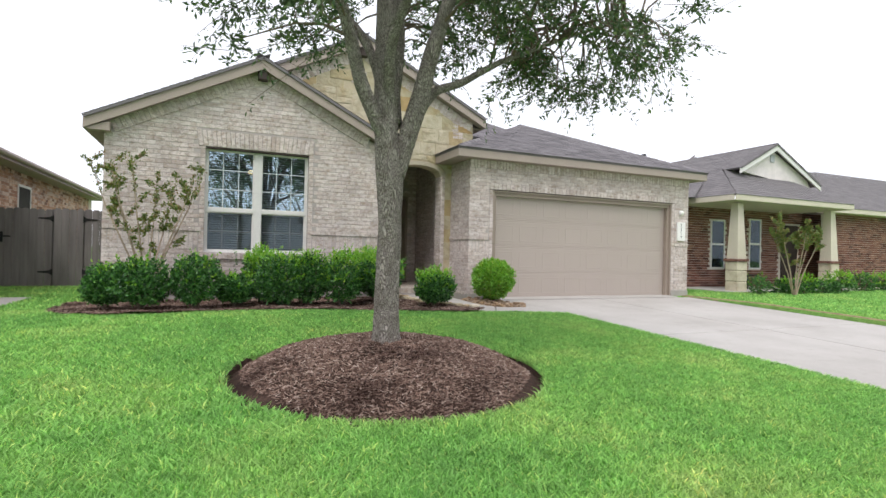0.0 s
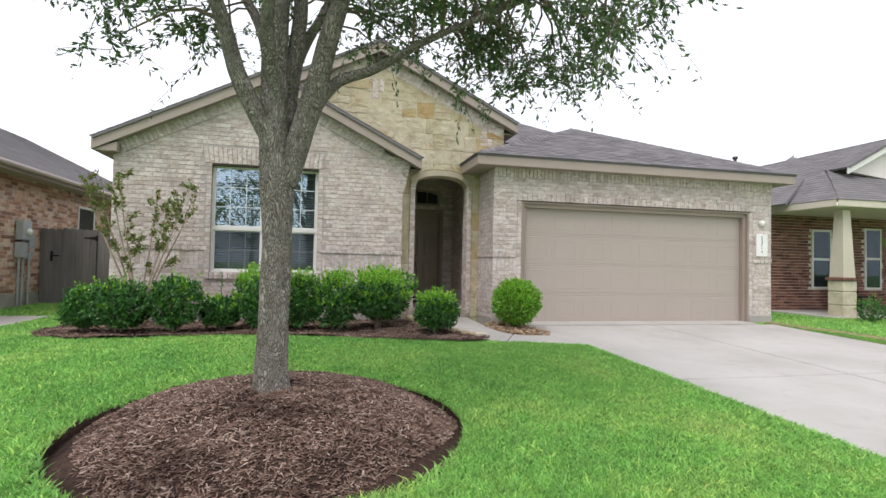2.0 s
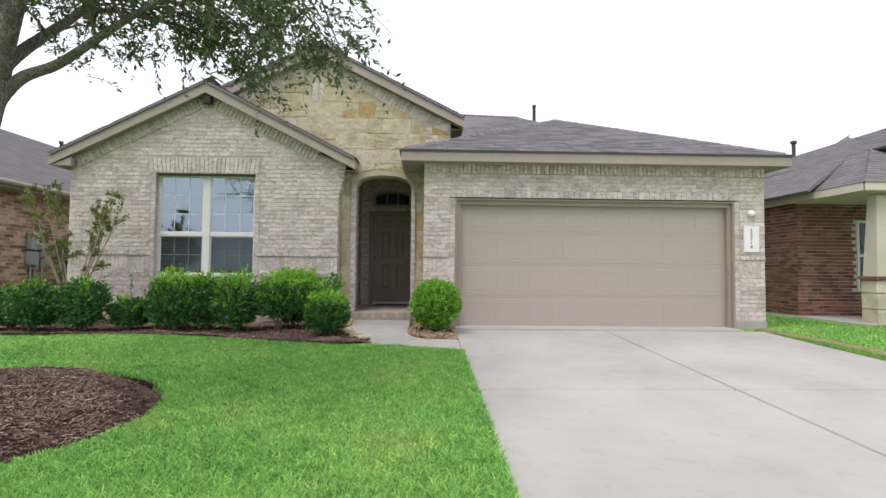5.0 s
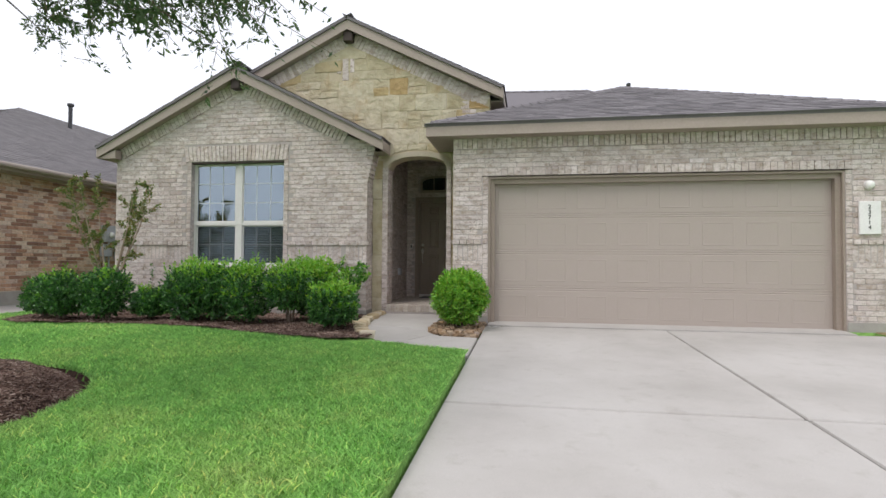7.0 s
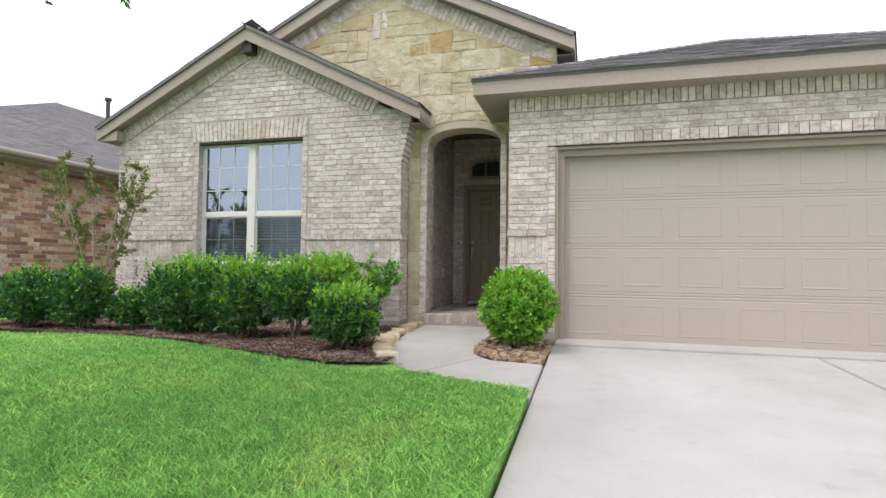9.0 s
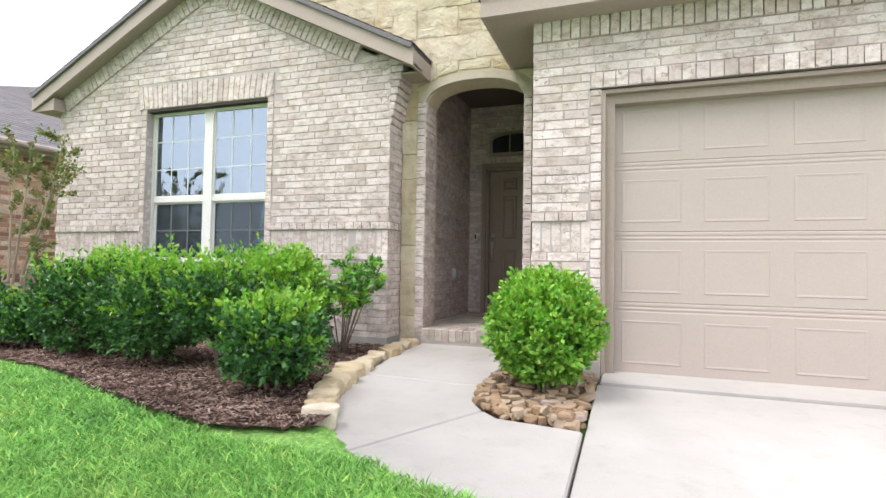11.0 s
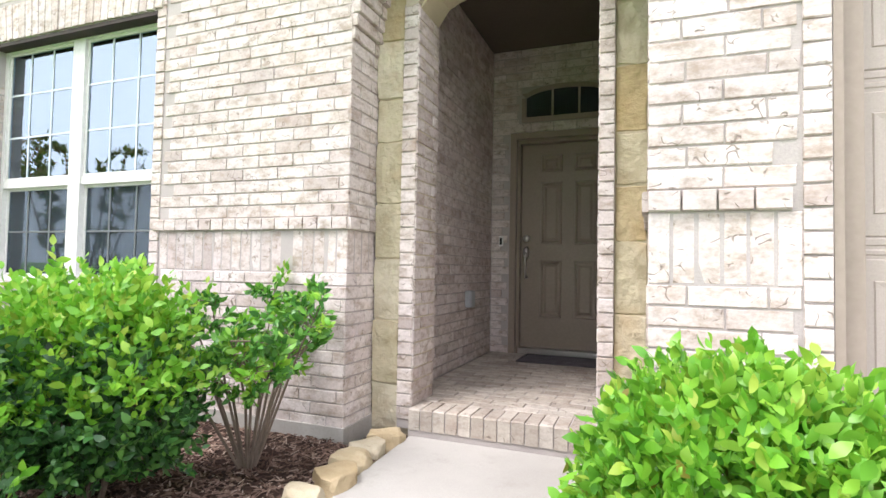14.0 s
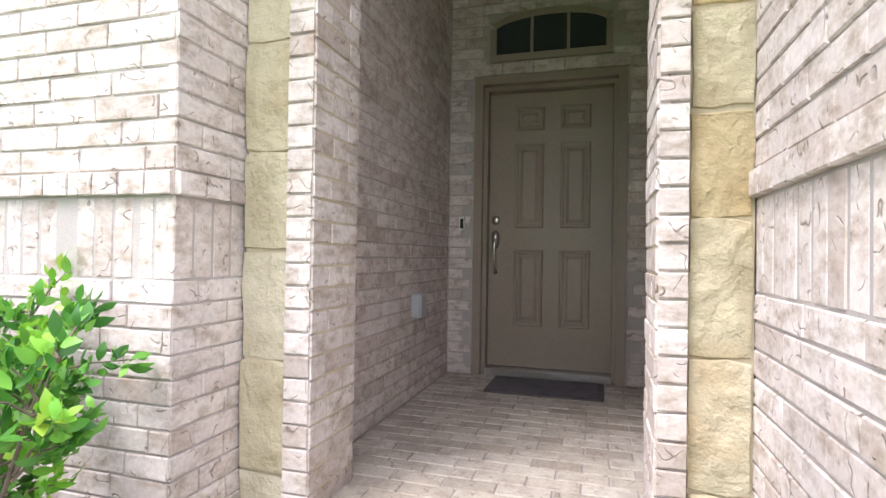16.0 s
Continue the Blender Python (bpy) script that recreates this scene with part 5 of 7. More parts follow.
b.box(DOOR[0] + 0.087, DOOR[1] - 0.087, RY + 0.02, RY + 0.16, RZ + 0.0, RZ + 0.05)
part("threshold", b, nickel, door_front, "pale metal threshold")

# transom over the door, on a flat near-black sheet in place of the unlit hall
b = Build()
xs = [TRX0 + (TRX1 - TRX0) * k / 16 for k in range(17)]
b.prism([(TRX0, TRZ0)] + [(TRX1, TRZ0)] + [(x, tr_top(x)) for x in reversed(xs)], "y", RY + 0.012, RY + 0.02)
transom = setting("window_2", b, unlit_backing, "dark arched transom window over the door", "window")
b = Build()
xo = [TRX0 - 0.045 + (TRX1 - TRX0 + 0.09) * k / 16 for k in range(17)]
outer = [(x, tr_top(min(max(x, TRX0), TRX1)) + 0.045) for x in xo]
inner = [(x, tr_top(x)) for x in xs]
for i in range(16):
    b.solid([(outer[i][0], RY - 0.012, outer[i][1]), (outer[i + 1][0], RY - 0.012, outer[i + 1][1]), (inner[i + 1][0], RY - 0.012, inner[i + 1][1]), (inner[i][0], RY - 0.012, inner[i][1])],
            [(outer[i][0], RY + 0.03, outer[i][1]), (outer[i + 1][0], RY + 0.03, outer[i + 1][1]), (inner[i + 1][0], RY + 0.03, inner[i + 1][1]), (inner[i][0], RY + 0.03, inner[i][1])])
b.box(TRX0 - 0.045, TRX0, RY - 0.012, RY + 0.03, TRZ0 - 0.05, inner[0][1])
b.box(TRX1, TRX1 + 0.045, RY - 0.012, RY + 0.03, TRZ0 - 0.05, inner[-1][1])
b.box(TRX0, TRX1, RY - 0.012, RY + 0.03, TRZ0 - 0.05, TRZ0)
part("window_frame", b, trim_paint, transom)
b = Build()
b.prism([(TRX0, TRZ0 + 0.002)] + [(TRX1, TRZ0 + 0.002)] + [(x, tr_top(x)) for x in reversed(xs)], "y", RY + 0.002, RY + 0.005)
part("pane", b, screened_glass, transom)
for k in (1, 2):
    b = Build()
    x = TRX0 + (TRX1 - TRX0) * k / 3
    b.box(x - 0.01, x + 0.01, RY - 0.004, RY + 0.001, TRZ0, tr_top(x))
    part("grille_bar", b, trim_paint, transom)

# ---------------------------------------------------------------- growing things


def leaf_arrays(base, axis, size, ratio, rng, fine=True):
    """Leaves at base points along their axes: outlined blades, each an island."""
    n = len(base)
    axis = axis / np.maximum(np.linalg.norm(axis, axis=1, keepdims=True), 1e-6)
    side = np.cross(axis, rng.normal(size=(n, 3)))
    side /= np.maximum(np.linalg.norm(side, axis=1, keepdims=True), 1e-6)
    up = np.cross(side, axis)
    L, w = size[:, None], (size * ratio)[:, None]
    if fine:
        def rim(t, w_, lift):
            return base + axis * L * t + side * w * w_ + up * w * lift
        tip = base + axis * L - up * L * 0.12
        v = np.stack([base, rim(0.18, 0.30, 0.10), rim(0.42, 0.50, 0.14), rim(0.70, 0.40, 0.08), tip,
                      rim(0.70, -0.40, 0.08), rim(0.42, -0.50, 0.14), rim(0.18, -0.30, 0.10)], axis=1)
        t = np.array([[0, 7, 1], [1, 7, 6], [1, 6, 2], [2, 6, 5], [2, 5, 3], [3, 5, 4]])
    else:
        v = np.stack([base, base + axis * L * 0.5 + side * w * 0.5, base + axis * L, base + axis * L * 0.5 - side * w * 0.5], axis=1)
        t = np.array([[0, 2, 1], [0, 3, 2]])
    k = v.shape[1]
    tris = (t[None] + (np.arange(n) * k)[:, None, None]).reshape(-1, 3)
    return v.reshape(-1, 3), tris


def sprig_points(starts, ends, per, rng, droop=0.0):
    """Points and directions of leaves set along sprigs."""
    n = len(starts)
    t = np.linspace(0.25, 1.0, per)[None, :, None]
    p = starts[:, None] * (1 - t) + ends[:, None] * t
    p[:, :, 2] -= droop * (t[:, :, 0] ** 2)
    d = (ends - starts)
    d = d / np.maximum(np.linalg.norm(d, axis=1, keepdims=True), 1e-6)
    a = d[:, None] * 0.7 + rng.normal(size=(n, per, 3)) * 0.65
    return p.reshape(-1, 3), a.reshape(-1, 3)


def shrub(at, rx, ry, h, sprigs, seed, young=0.25, label="dark green clipped hedge shrub in the mulch bed", leaf=0.042, main=None, tip=None, low=0.07, ball=False, name="hedge_shrub", group="hedge along the wall", per=8, loose=0.0, boxy=0.45):
    main, tip = main or hedge_leaf, tip or shoot_leaf
    rng = np.random.default_rng(seed)
    rnd = random.Random(seed)
    t = thing(name, at, label, "shrub", group)
    c = np.array((0, 0, low + (h - low) * 0.5))
    r = np.array((rx, ry, (h - low) * 0.5))
    d = rng.normal(size=(sprigs, 3))
    d /= np.linalg.norm(d, axis=1, keepdims=True)
    if not ball:
        d /= np.max(np.abs(d), axis=1, keepdims=True) ** boxy
    lump = np.array([1 + (0.14 if ball else 0.24) * noise.noise((q[0] * 1.7 + seed, q[1] * 1.7, q[2] * 1.7)) for q in d])[:, None]
    rad = rng.uniform(0.86 - loose, 1.04 + 0.3 * loose, (sprigs, 1)) * lump
    ends = c + d * r * rad
    starts = c + d * r * rad * 0.72 - np.array((0, 0, 0.04))
    is_young = (rng.random(sprigs) < young) & (d[:, 2] > -0.1)
    is_young |= (d[:, 2] > 0.65) & (rng.random(sprigs) < 2.0 * young)
    grow = np.where(is_young & (d[:, 2] > 0.3), rng.uniform(0.0, 0.02 if ball else 0.13, sprigs), 0)
    ends[:, 2] += grow
    for flag, mat, nm, lab in ((False, main, "foliage", ""), (True, tip, "new_growth", "bright green new shoots")):
        k = is_young == flag
        p, a = sprig_points(starts[k], ends[k], per, rng)
        if not flag:
            q = rng.normal(size=(sprigs * 2, 3))
            q *= (rng.random((sprigs * 2, 1)) ** 0.5) * 0.8 / np.linalg.norm(q, axis=1, keepdims=True)
            q = c + q * r
            q[:, 2] = np.maximum(q[:, 2], low * 0.8)
            p, a = np.vstack([p, q]), np.vstack([a, rng.normal(size=q.shape)])
        a[:, 2] += 0.25
        p[:, 2] = np.maximum(p[:, 2], 0.03)
        v, f = leaf_arrays(p, a, rng.uniform(0.65, 1.25, len(p)) * leaf, 0.52, rng)
        ob = new(nm, mesh_arrays(nm, v, f, mat, True))
        ob.parent = t
        tagged(ob, lab, kind="stuff")
    b = Build()
    for k in range(7):
        a = rnd.uniform(0, 6.28)
        e = (math.cos(a) * rx * 0.55, math.sin(a) * ry * 0.55, h * 0.7)
        b = Build()
        b.tube([(math.cos(a) * 0.03, math.sin(a) * 0.03, -0.03), (e[0] * 0.35, e[1] * 0.35, h * 0.25), e], [0.011, 0.009, 0.004], 6)
        ob = new("stem", b.mesh("stem", twig_bark))
        ob.parent = t
    return t


Z = bed_height
for i, (x, y, rx, ry, h, young, lab) in enumerate((
        (0.30, 10.38, 0.26, 0.28, 0.62, 0.03, "low dark green hedge shrub at the end of the bed"),
        (0.76, 10.20, 0.35, 0.33, 0.72, 0.06, "dark green rounded hedge shrub in the mulch bed"),
        (1.44, 10.25, 0.34, 0.33, 0.76, 0.06, "dark green rounded hedge shrub in the mulch bed"),
        (1.98, 10.52, 0.26, 0.26, 0.47, 0.04, "small dark green shrub with one tall sprout"),
        (2.42, 11.0, 0.33, 0.31, 0.86, 0.55, "bright green leafy shrub beneath the window"),
        (2.62, 10.48, 0.33, 0.34, 0.82, 0.10, "dark green hedge shrub beneath the window"),
        (3.10, 10.58, 0.28, 0.31, 0.83, 0.16, "dark green hedge shrub beneath the window"),
        (3.62, 10.44, 0.33, 0.35, 0.85, 0.30, "hedge shrub with yellow-green new growth on top"),
        (4.26, 10.44, 0.33, 0.33, 0.80, 0.26, "dense green hedge shrub with bare stems below"),
        (4.36, 11.02, 0.45, 0.42, 0.90, 0.82, "large dark-leaved green shrub with tall yellow-green shoots"),
        (5.08, 9.98, 0.31, 0.31, 0.58, 0.30, "glossy green shrub with bright new shoots by the walk"))):
    shrub((x, y, Z(x, y)), rx, ry, h, 820 if i != 9 else 1250, 40 + i, young, lab, leaf=0.042 if i != 9 else 0.047, low=0.2 if i == 8 else 0.07, loose=0.06 if i != 9 else 0.12, boxy=0.1 if i == 9 else 0.42)


def open_shrub(at, spread, h, stems, seed, label):
    """A shrub of bare forked stems with tufts of leaves at their ends."""
    rnd = random.Random(seed)
    rng = np.random.default_rng(seed)
    t = thing("open_shrub", at, label, "shrub")
    A = Vector(at)
    st, en = [], []
    for k in range(stems):
        a = 2 * math.pi * k / stems + rnd.uniform(-0.4, 0.4)
        d = Vector((math.cos(a), math.sin(a) * 0.8, 0)) * spread * rnd.uniform(0.45, 0.95)
        top = A + d + Vector((0, 0, h * rnd.uniform(0.55, 0.9)))
        knee = A + d * 0.45 + Vector((rnd.gauss(0, 0.02), rnd.gauss(0, 0.02), h * 0.36))
        b = Build()
        b.tube([A + d * 0.05 - Vector((0, 0, 0.04)), knee, knee.lerp(top, 0.5) + Vector((0, 0, 0.03)), top], [0.008, 0.0065, 0.0045, 0.002], 7)
        for j in range(9):
            q = knee.lerp(top, rnd.uniform(0.15, 1.0))
            e = q + Vector((rnd.gauss(0, 0.11), rnd.gauss(0, 0.09), rnd.uniform(-0.03, 0.14)))
            b.tube([q, q.lerp(e, 0.5) + Vector((0, 0, 0.012)), e], [0.004, 0.003, 0.0015], 5)
            st.append(tuple(q.lerp(e, 0.35)))
            en.append(tuple(e))
        st.append(tuple(knee.lerp(top, 0.6)))
        en.append(tuple(top + Vector((0, 0, 0.04))))
        part("stem", b, twig_bark, t)
    pick = rng.random(len(st)) < 0.35
    for flag, mat, nm, per in ((False, mid_leaf, "foliage", 24), (True, shoot_leaf, "new_growth", 18)):
        p, a = sprig_points(np.array(st)[pick == flag], np.array(en)[pick == flag], per, rng)
        p += rng.normal(size=p.shape) * 0.012
        v, f = leaf_arrays(p - np.array(at), a + (0, 0, 0.2), rng.uniform(0.7, 1.25, len(p)) * 0.052, 0.45, rng)
        ob = new(nm, mesh_arrays(nm, v, f, mat))
        ob.parent = t
        tagged(ob, kind="stuff")


open_shrub((4.60, 11.66, bed_height(4.60, 11.66)), 0.56, 1.0, 14, 61, "open airy green shrub with bare grey stems beside the porch corner")
t = thing("shrub_sprout", (2.0, 10.52, 0.5), "thin leafy sprout rising from a small shrub", "sprout")
b = Build()
b.tube([(2.0, 10.52, 0.1), (1.98, 10.52, 0.82)], [0.006, 0.002], 5)
part("stem", b, twig_bark, t)
rng = np.random.default_rng(7)
p = np.column_stack([-0.01 + rng.normal(size=40) * 0.02, rng.normal(size=40) * 0.02, rng.uniform(0.05, 0.4, 40)])
v, f = leaf_arrays(p, rng.normal(size=(40, 3)) + (0, 0, 0.5), np.full(40, 0.035), 0.4, rng)
ob = new("leaves", mesh_arrays("leaves", v, f, hedge_leaf))
ob.parent = t
tagged(ob, kind="stuff")
shrub((6.67, 10.84, -0.03), 0.40, 0.40, 0.87, 1800, 77, 0.40, "round clipped bright green shrub in a bed of rocks", 0.041, ball_leaf, shoot_leaf, 0.08, True, "ball_shrub", "", per=7)


# the oak on the lawn
TX, TY = 3.06, 6.22
TZ = ring_height(TX, TY) - 0.04
oak = thing("oak_tree", (TX, TY, TZ), "young live oak with rough grey bark and small dark leaves", "tree")


def limb(points, radii, name, sides=18, steps=7, rough=0.04):
    """A limb through points, rounded between them, with an uneven skin."""
    P = [Vector(q) for q in points]
    path, rr = [], []
    for i in range(len(P) - 1):
        a, b_, c, d = P[max(i - 1, 0)], P[i], P[i + 1], P[min(i + 2, len(P) - 1)]
        for k in range(steps):
            s = k / steps
            path.append(0.5 * ((2 * b_) + (c - a) * s + (2 * a - 5 * b_ + 4 * c - d) * s * s + (3 * b_ - a - 3 * c + d) * s ** 3))
            rr.append(radii[i] + (radii[i + 1] - radii[i]) * s)
    path.append(P[-1])
    rr.append(radii[-1])
    b = Build()
    b.tube(path, rr, sides)
    ctr = path
    out = []
    for j, q in enumerate(b.v):
        c = ctr[min(j // sides, len(ctr) - 1)]
        d = Vector(q) - c
        n = noise.noise((q[0] * 9, q[1] * 9, q[2] * 3.2)) + 0.6 * noise.noise((q[0] * 30, q[1] * 30, q[2] * 9))
        out.append(tuple(c + d * (1 + rough * n * 1.6)))
    b.v = out
    part(name, b, oak_bark, oak, smooth=True)
    return path


g0 = TZ
trunk = limb([(TX + 0.01, TY, g0 - 0.05), (TX, TY, g0 + 0.12), (TX, TY, g0 + 0.5), (TX + 0.01, TY, 1.2), (TX + 0.0, TY, 1.62), (TX - 0.03, TY + 0.02, 1.95), (TX - 0.05, TY + 0.05, 2.6), (TX - 0.03, TY + 0.15, 3.6), (TX - 0.1, TY + 0.3, 4.9), (TX, TY + 0.3, 6.0)],
             [0.158, 0.120, 0.106, 0.105, 0.120, 0.108, 0.094, 0.076, 0.045, 0.015], "trunk", 40, 14, 0.05)
limbs = [trunk[60:]]
limbs.append(limb([(TX - 0.02, TY, 1.86), (TX - 0.15, TY - 0.02, 2.1), (TX - 0.29, TY - 0.04, 2.38), (TX - 0.42, TY - 0.08, 2.8), (TX - 0.7, TY - 0.2, 3.5), (TX - 1.25, TY - 0.3, 4.5), (TX - 1.5, TY - 0.3, 5.3)], [0.07, 0.066, 0.06, 0.052, 0.042, 0.028, 0.012], "limb", 24))
limbs.append(limb([(TX + 0.05, TY, 1.6), (TX + 0.14, TY - 0.02, 1.92), (TX + 0.25, TY - 0.05, 2.3), (TX + 0.34, TY - 0.08, 2.7), (TX + 0.56, TY - 0.12, 3.4), (TX + 1.0, TY - 0.3, 4.4), (TX + 1.3, TY - 0.3, 5.4)], [0.09, 0.089, 0.084, 0.072, 0.052, 0.03, 0.012], "limb", 24))
limbs.append(limb([(TX + 0.0, TY + 0.06, 2.1), (TX + 0.07, TY + 0.12, 2.5), (TX + 0.12, TY + 0.2, 3.0), (TX + 0.1, TY + 0.4, 4.0), (TX + 0.4, TY + 0.5, 5.2)], [0.065, 0.06, 0.054, 0.04, 0.012], "limb", 18))
limbs.append(limb([(TX + 0.22, TY - 0.04, 2.12), (TX + 0.40, TY - 0.02, 2.38), (TX + 0.68, TY, 2.52), (TX + 1.1, TY - 0.05, 2.78), (TX + 1.7, TY - 0.2, 3.05), (TX + 2.1, TY - 0.3, 3.2), (TX + 2.45, TY - 0.35, 3.25)], [0.046, 0.042, 0.036, 0.027, 0.018, 0.011, 0.005], "limb", 16))
limbs.append(limb([(TX + 0.05, TY + 0.05, 2.05), (TX + 0.1, TY + 0.25, 2.6), (TX + 0.3, TY + 0.8, 3.3), (TX + 0.5, TY + 1.5, 4.2)], [0.07, 0.05, 0.035, 0.012], "limb", 14))
limbs.append(limb([(TX + 0.0, TY + 0.0, 2.2), (TX - 0.08, TY - 0.25, 2.7), (TX + 0.1, TY - 0.8, 3.4), (TX + 0.2, TY - 1.5, 4.1)], [0.06, 0.045, 0.03, 0.012], "limb", 14))
limbs.append(limb([(TX - 0.05, TY + 0.05, 2.3), (TX - 0.2, TY + 0.3, 2.9), (TX - 0.6, TY + 0.9, 3.6), (TX - 1.2, TY + 1.4, 4.3)], [0.05, 0.04, 0.03, 0.012], "limb", 14))
nodes_xyz = [q for path in limbs for q in path if q.z > 2.35]


def crown_low(x, y):
    u = x - TX
    low = 2.85 if u < 0 else 2.85 - 0.27 * u if u < 1.5 else 2.44 if u < 1.9 else 2.44 + 0.2 * (u - 1.9)
    return low + 0.12 * abs(y - TY) * 0.5


rnd = random.Random(23)
centres = []
while len(centres) < 155:
    x, y, z = TX + rnd.uniform(-2.5, 2.8), TY + rnd.uniform(-1.7, 2.1), rnd.uniform(2.3, 6.4)
    lo = crown_low(x, y) + 0.18
    top = 6.6 - 0.38 * (x - TX - 0.5) ** 2 * 0.55 - 0.3 * (y - TY) ** 2
    if z < lo or z > max(top, lo + 0.3):
        continue
    if (x - TX - 0.15) ** 2 / 6.8 + (y - TY) ** 2 / 4.6 > 1:
        continue
    if z < 3.3 and x < TX + 0.3 and rnd.random() < 0.6:
        continue
    if noise.noise((x * 0.9, y * 0.9, z * 0.9)) < -0.22:
        continue
    centres.append(Vector((x, y, z)))
for k in range(42):
    x, y = TX + rnd.uniform(0.7, 2.35), TY + rnd.uniform(-0.9, 1.1)
    centres.append(Vector((x, y, crown_low(x, y) + rnd.uniform(0.2, 0.95))))
for k in range(12):
    x, y = TX + rnd.uniform(2.2, 3.0), TY + rnd.uniform(-0.8, 0.8)
    centres.append(Vector((x, y, crown_low(x, y) + rnd.uniform(0.15, 0.9))))
for k in range(14):
    x, y = TX + rnd.uniform(-1.3, -0.35), TY + rnd.uniform(-0.7, 0.6)
    centres.append(Vector((x, y, rnd.uniform(2.75, 3.3))))
for k in range(120):
    a, r = rnd.uniform(0, 2 * math.pi), 2.2 * math.sqrt(rnd.random())
    centres.append(Vector((TX + 0.1 + r * math.cos(a), TY + 0.85 * r * math.sin(a), rnd.uniform(3.7, 5.9 - 0.5 * r))))
twigs = Build()
starts, ends = [], []
for c in centres:
    near = min(nodes_xyz, key=lambda q: (q - c).length + 0.8 * max(0, q.z - c.z))
    m = near.lerp(c, 0.55) + Vector((rnd.uniform(-0.1, 0.1), rnd.uniform(-0.1, 0.1), 0.12))
    ln = (near - c).length
    twigs.tube([near, near.lerp(m, 0.5) + Vector((0, 0, 0.05)), m, c], [0.006 + 0.010 * ln, 0.006 + 0.007 * ln, 0.010, 0.005], 6, False)
    for k in range(11):
        d = Vector((rnd.gauss(0, 1), rnd.gauss(0, 1), rnd.gauss(-0.05, 0.55)))
        d.normalize()
        d += (c - near).normalized() * 0.5
        s0 = c + Vector((rnd.gauss(0, 0.09), rnd.gauss(0, 0.09), rnd.gauss(0, 0.07)))
        e0 = s0 + d * rnd.uniform(0.14, 0.34 if rnd.random() < 0.8 else 0.62)
        starts.append(tuple(s0))
        ends.append(tuple(e0))
        twigs.tube([s0, s0.lerp(e0, 0.5), e0], [0.0035, 0.0028, 0.0015], 4, False)
part("branchwork", twigs, twig_bark, oak, kind="stuff")
rng = np.random.default_rng(3)
p, a = sprig_points(np.array(starts), np.array(ends), 16, rng, 0.06)
p += rng.normal(size=p.shape) * 0.012
a[:, 2] -= 0.15
v, f = leaf_arrays(p - np.array((TX, TY, TZ)), a, rng.uniform(0.04, 0.078, len(p)), 0.36, rng, False)
ob = new("crown", mesh_arrays("crown", v, f, oak_leaf))
ob.parent = oak
tagged(ob, "airy crown of small dark green leaves", kind="stuff")


def crape(at, height, spread, stems, leaves, seed, label, leaf=0.045, name="crape_myrtle", low=0.5):
    rnd = random.Random(seed)
    rng = np.random.default_rng(seed)
    t = thing(name, at, label, "small tree")
    A = Vector(at)
    st, en = [], []
    for k in range(stems):
        a = 2 * math.pi * k / stems + rnd.uniform(-0.3, 0.3)
        d = Vector((math.cos(a), math.sin(a) * 0.6, 0))
        h = height * rnd.uniform(0.72, 1.0)
        pts = [A + d * 0.03 - Vector((0, 0, 0.05)), A + d * spread * 0.3 + Vector((0, 0, h * 0.35)), A + d * spread * 0.7 + Vector((0, 0, h * 0.7)), A + d * spread * 0.95 + Vector((0, 0, h))]
        b = Build()
        b.tube(pts, [0.018, 0.014, 0.009, 0.003], 8)
        for j in range(7):
            f = rnd.uniform(low, 1.0)
            i = 1 if f < 0.7 else 2
            q = pts[i].lerp(pts[i + 1], rnd.random())
            e = q + Vector((rnd.gauss(0, 0.16), rnd.gauss(0, 0.12), rnd.uniform(0.05, 0.3))) * spread
            b.tube([q, q.lerp(e, 0.5) + Vector((0, 0, 0.01)), e], [0.006, 0.004, 0.002], 5)
            st.append(tuple(q))
            en.append(tuple(e))
        st.append(tuple(pts[2]))
        en.append(tuple(pts[3]))
        part("stem", b, crape_bark, t)
    per = max(4, leaves // len(st))
    p, a = sprig_points(np.array(st), np.array(en), per, rng)
    p += rng.normal(size=p.shape) * 0.018
    v, f = leaf_arrays(p - np.array(at), a, rng.uniform(0.7, 1.2, len(p)) * leaf, 0.5, rng)
    ob = new("foliage", mesh_arrays("foliage", v, f, crape_leaf))
    ob.parent = t
    tagged(ob, kind="stuff")
    return t


crape((0.72, 11.1, 0.03), 2.3, 0.80, 8, 4400, 5, "thin young crape myrtle with sparse yellow-green leaves by the wall")

# ---------------------------------------------------------------- grass


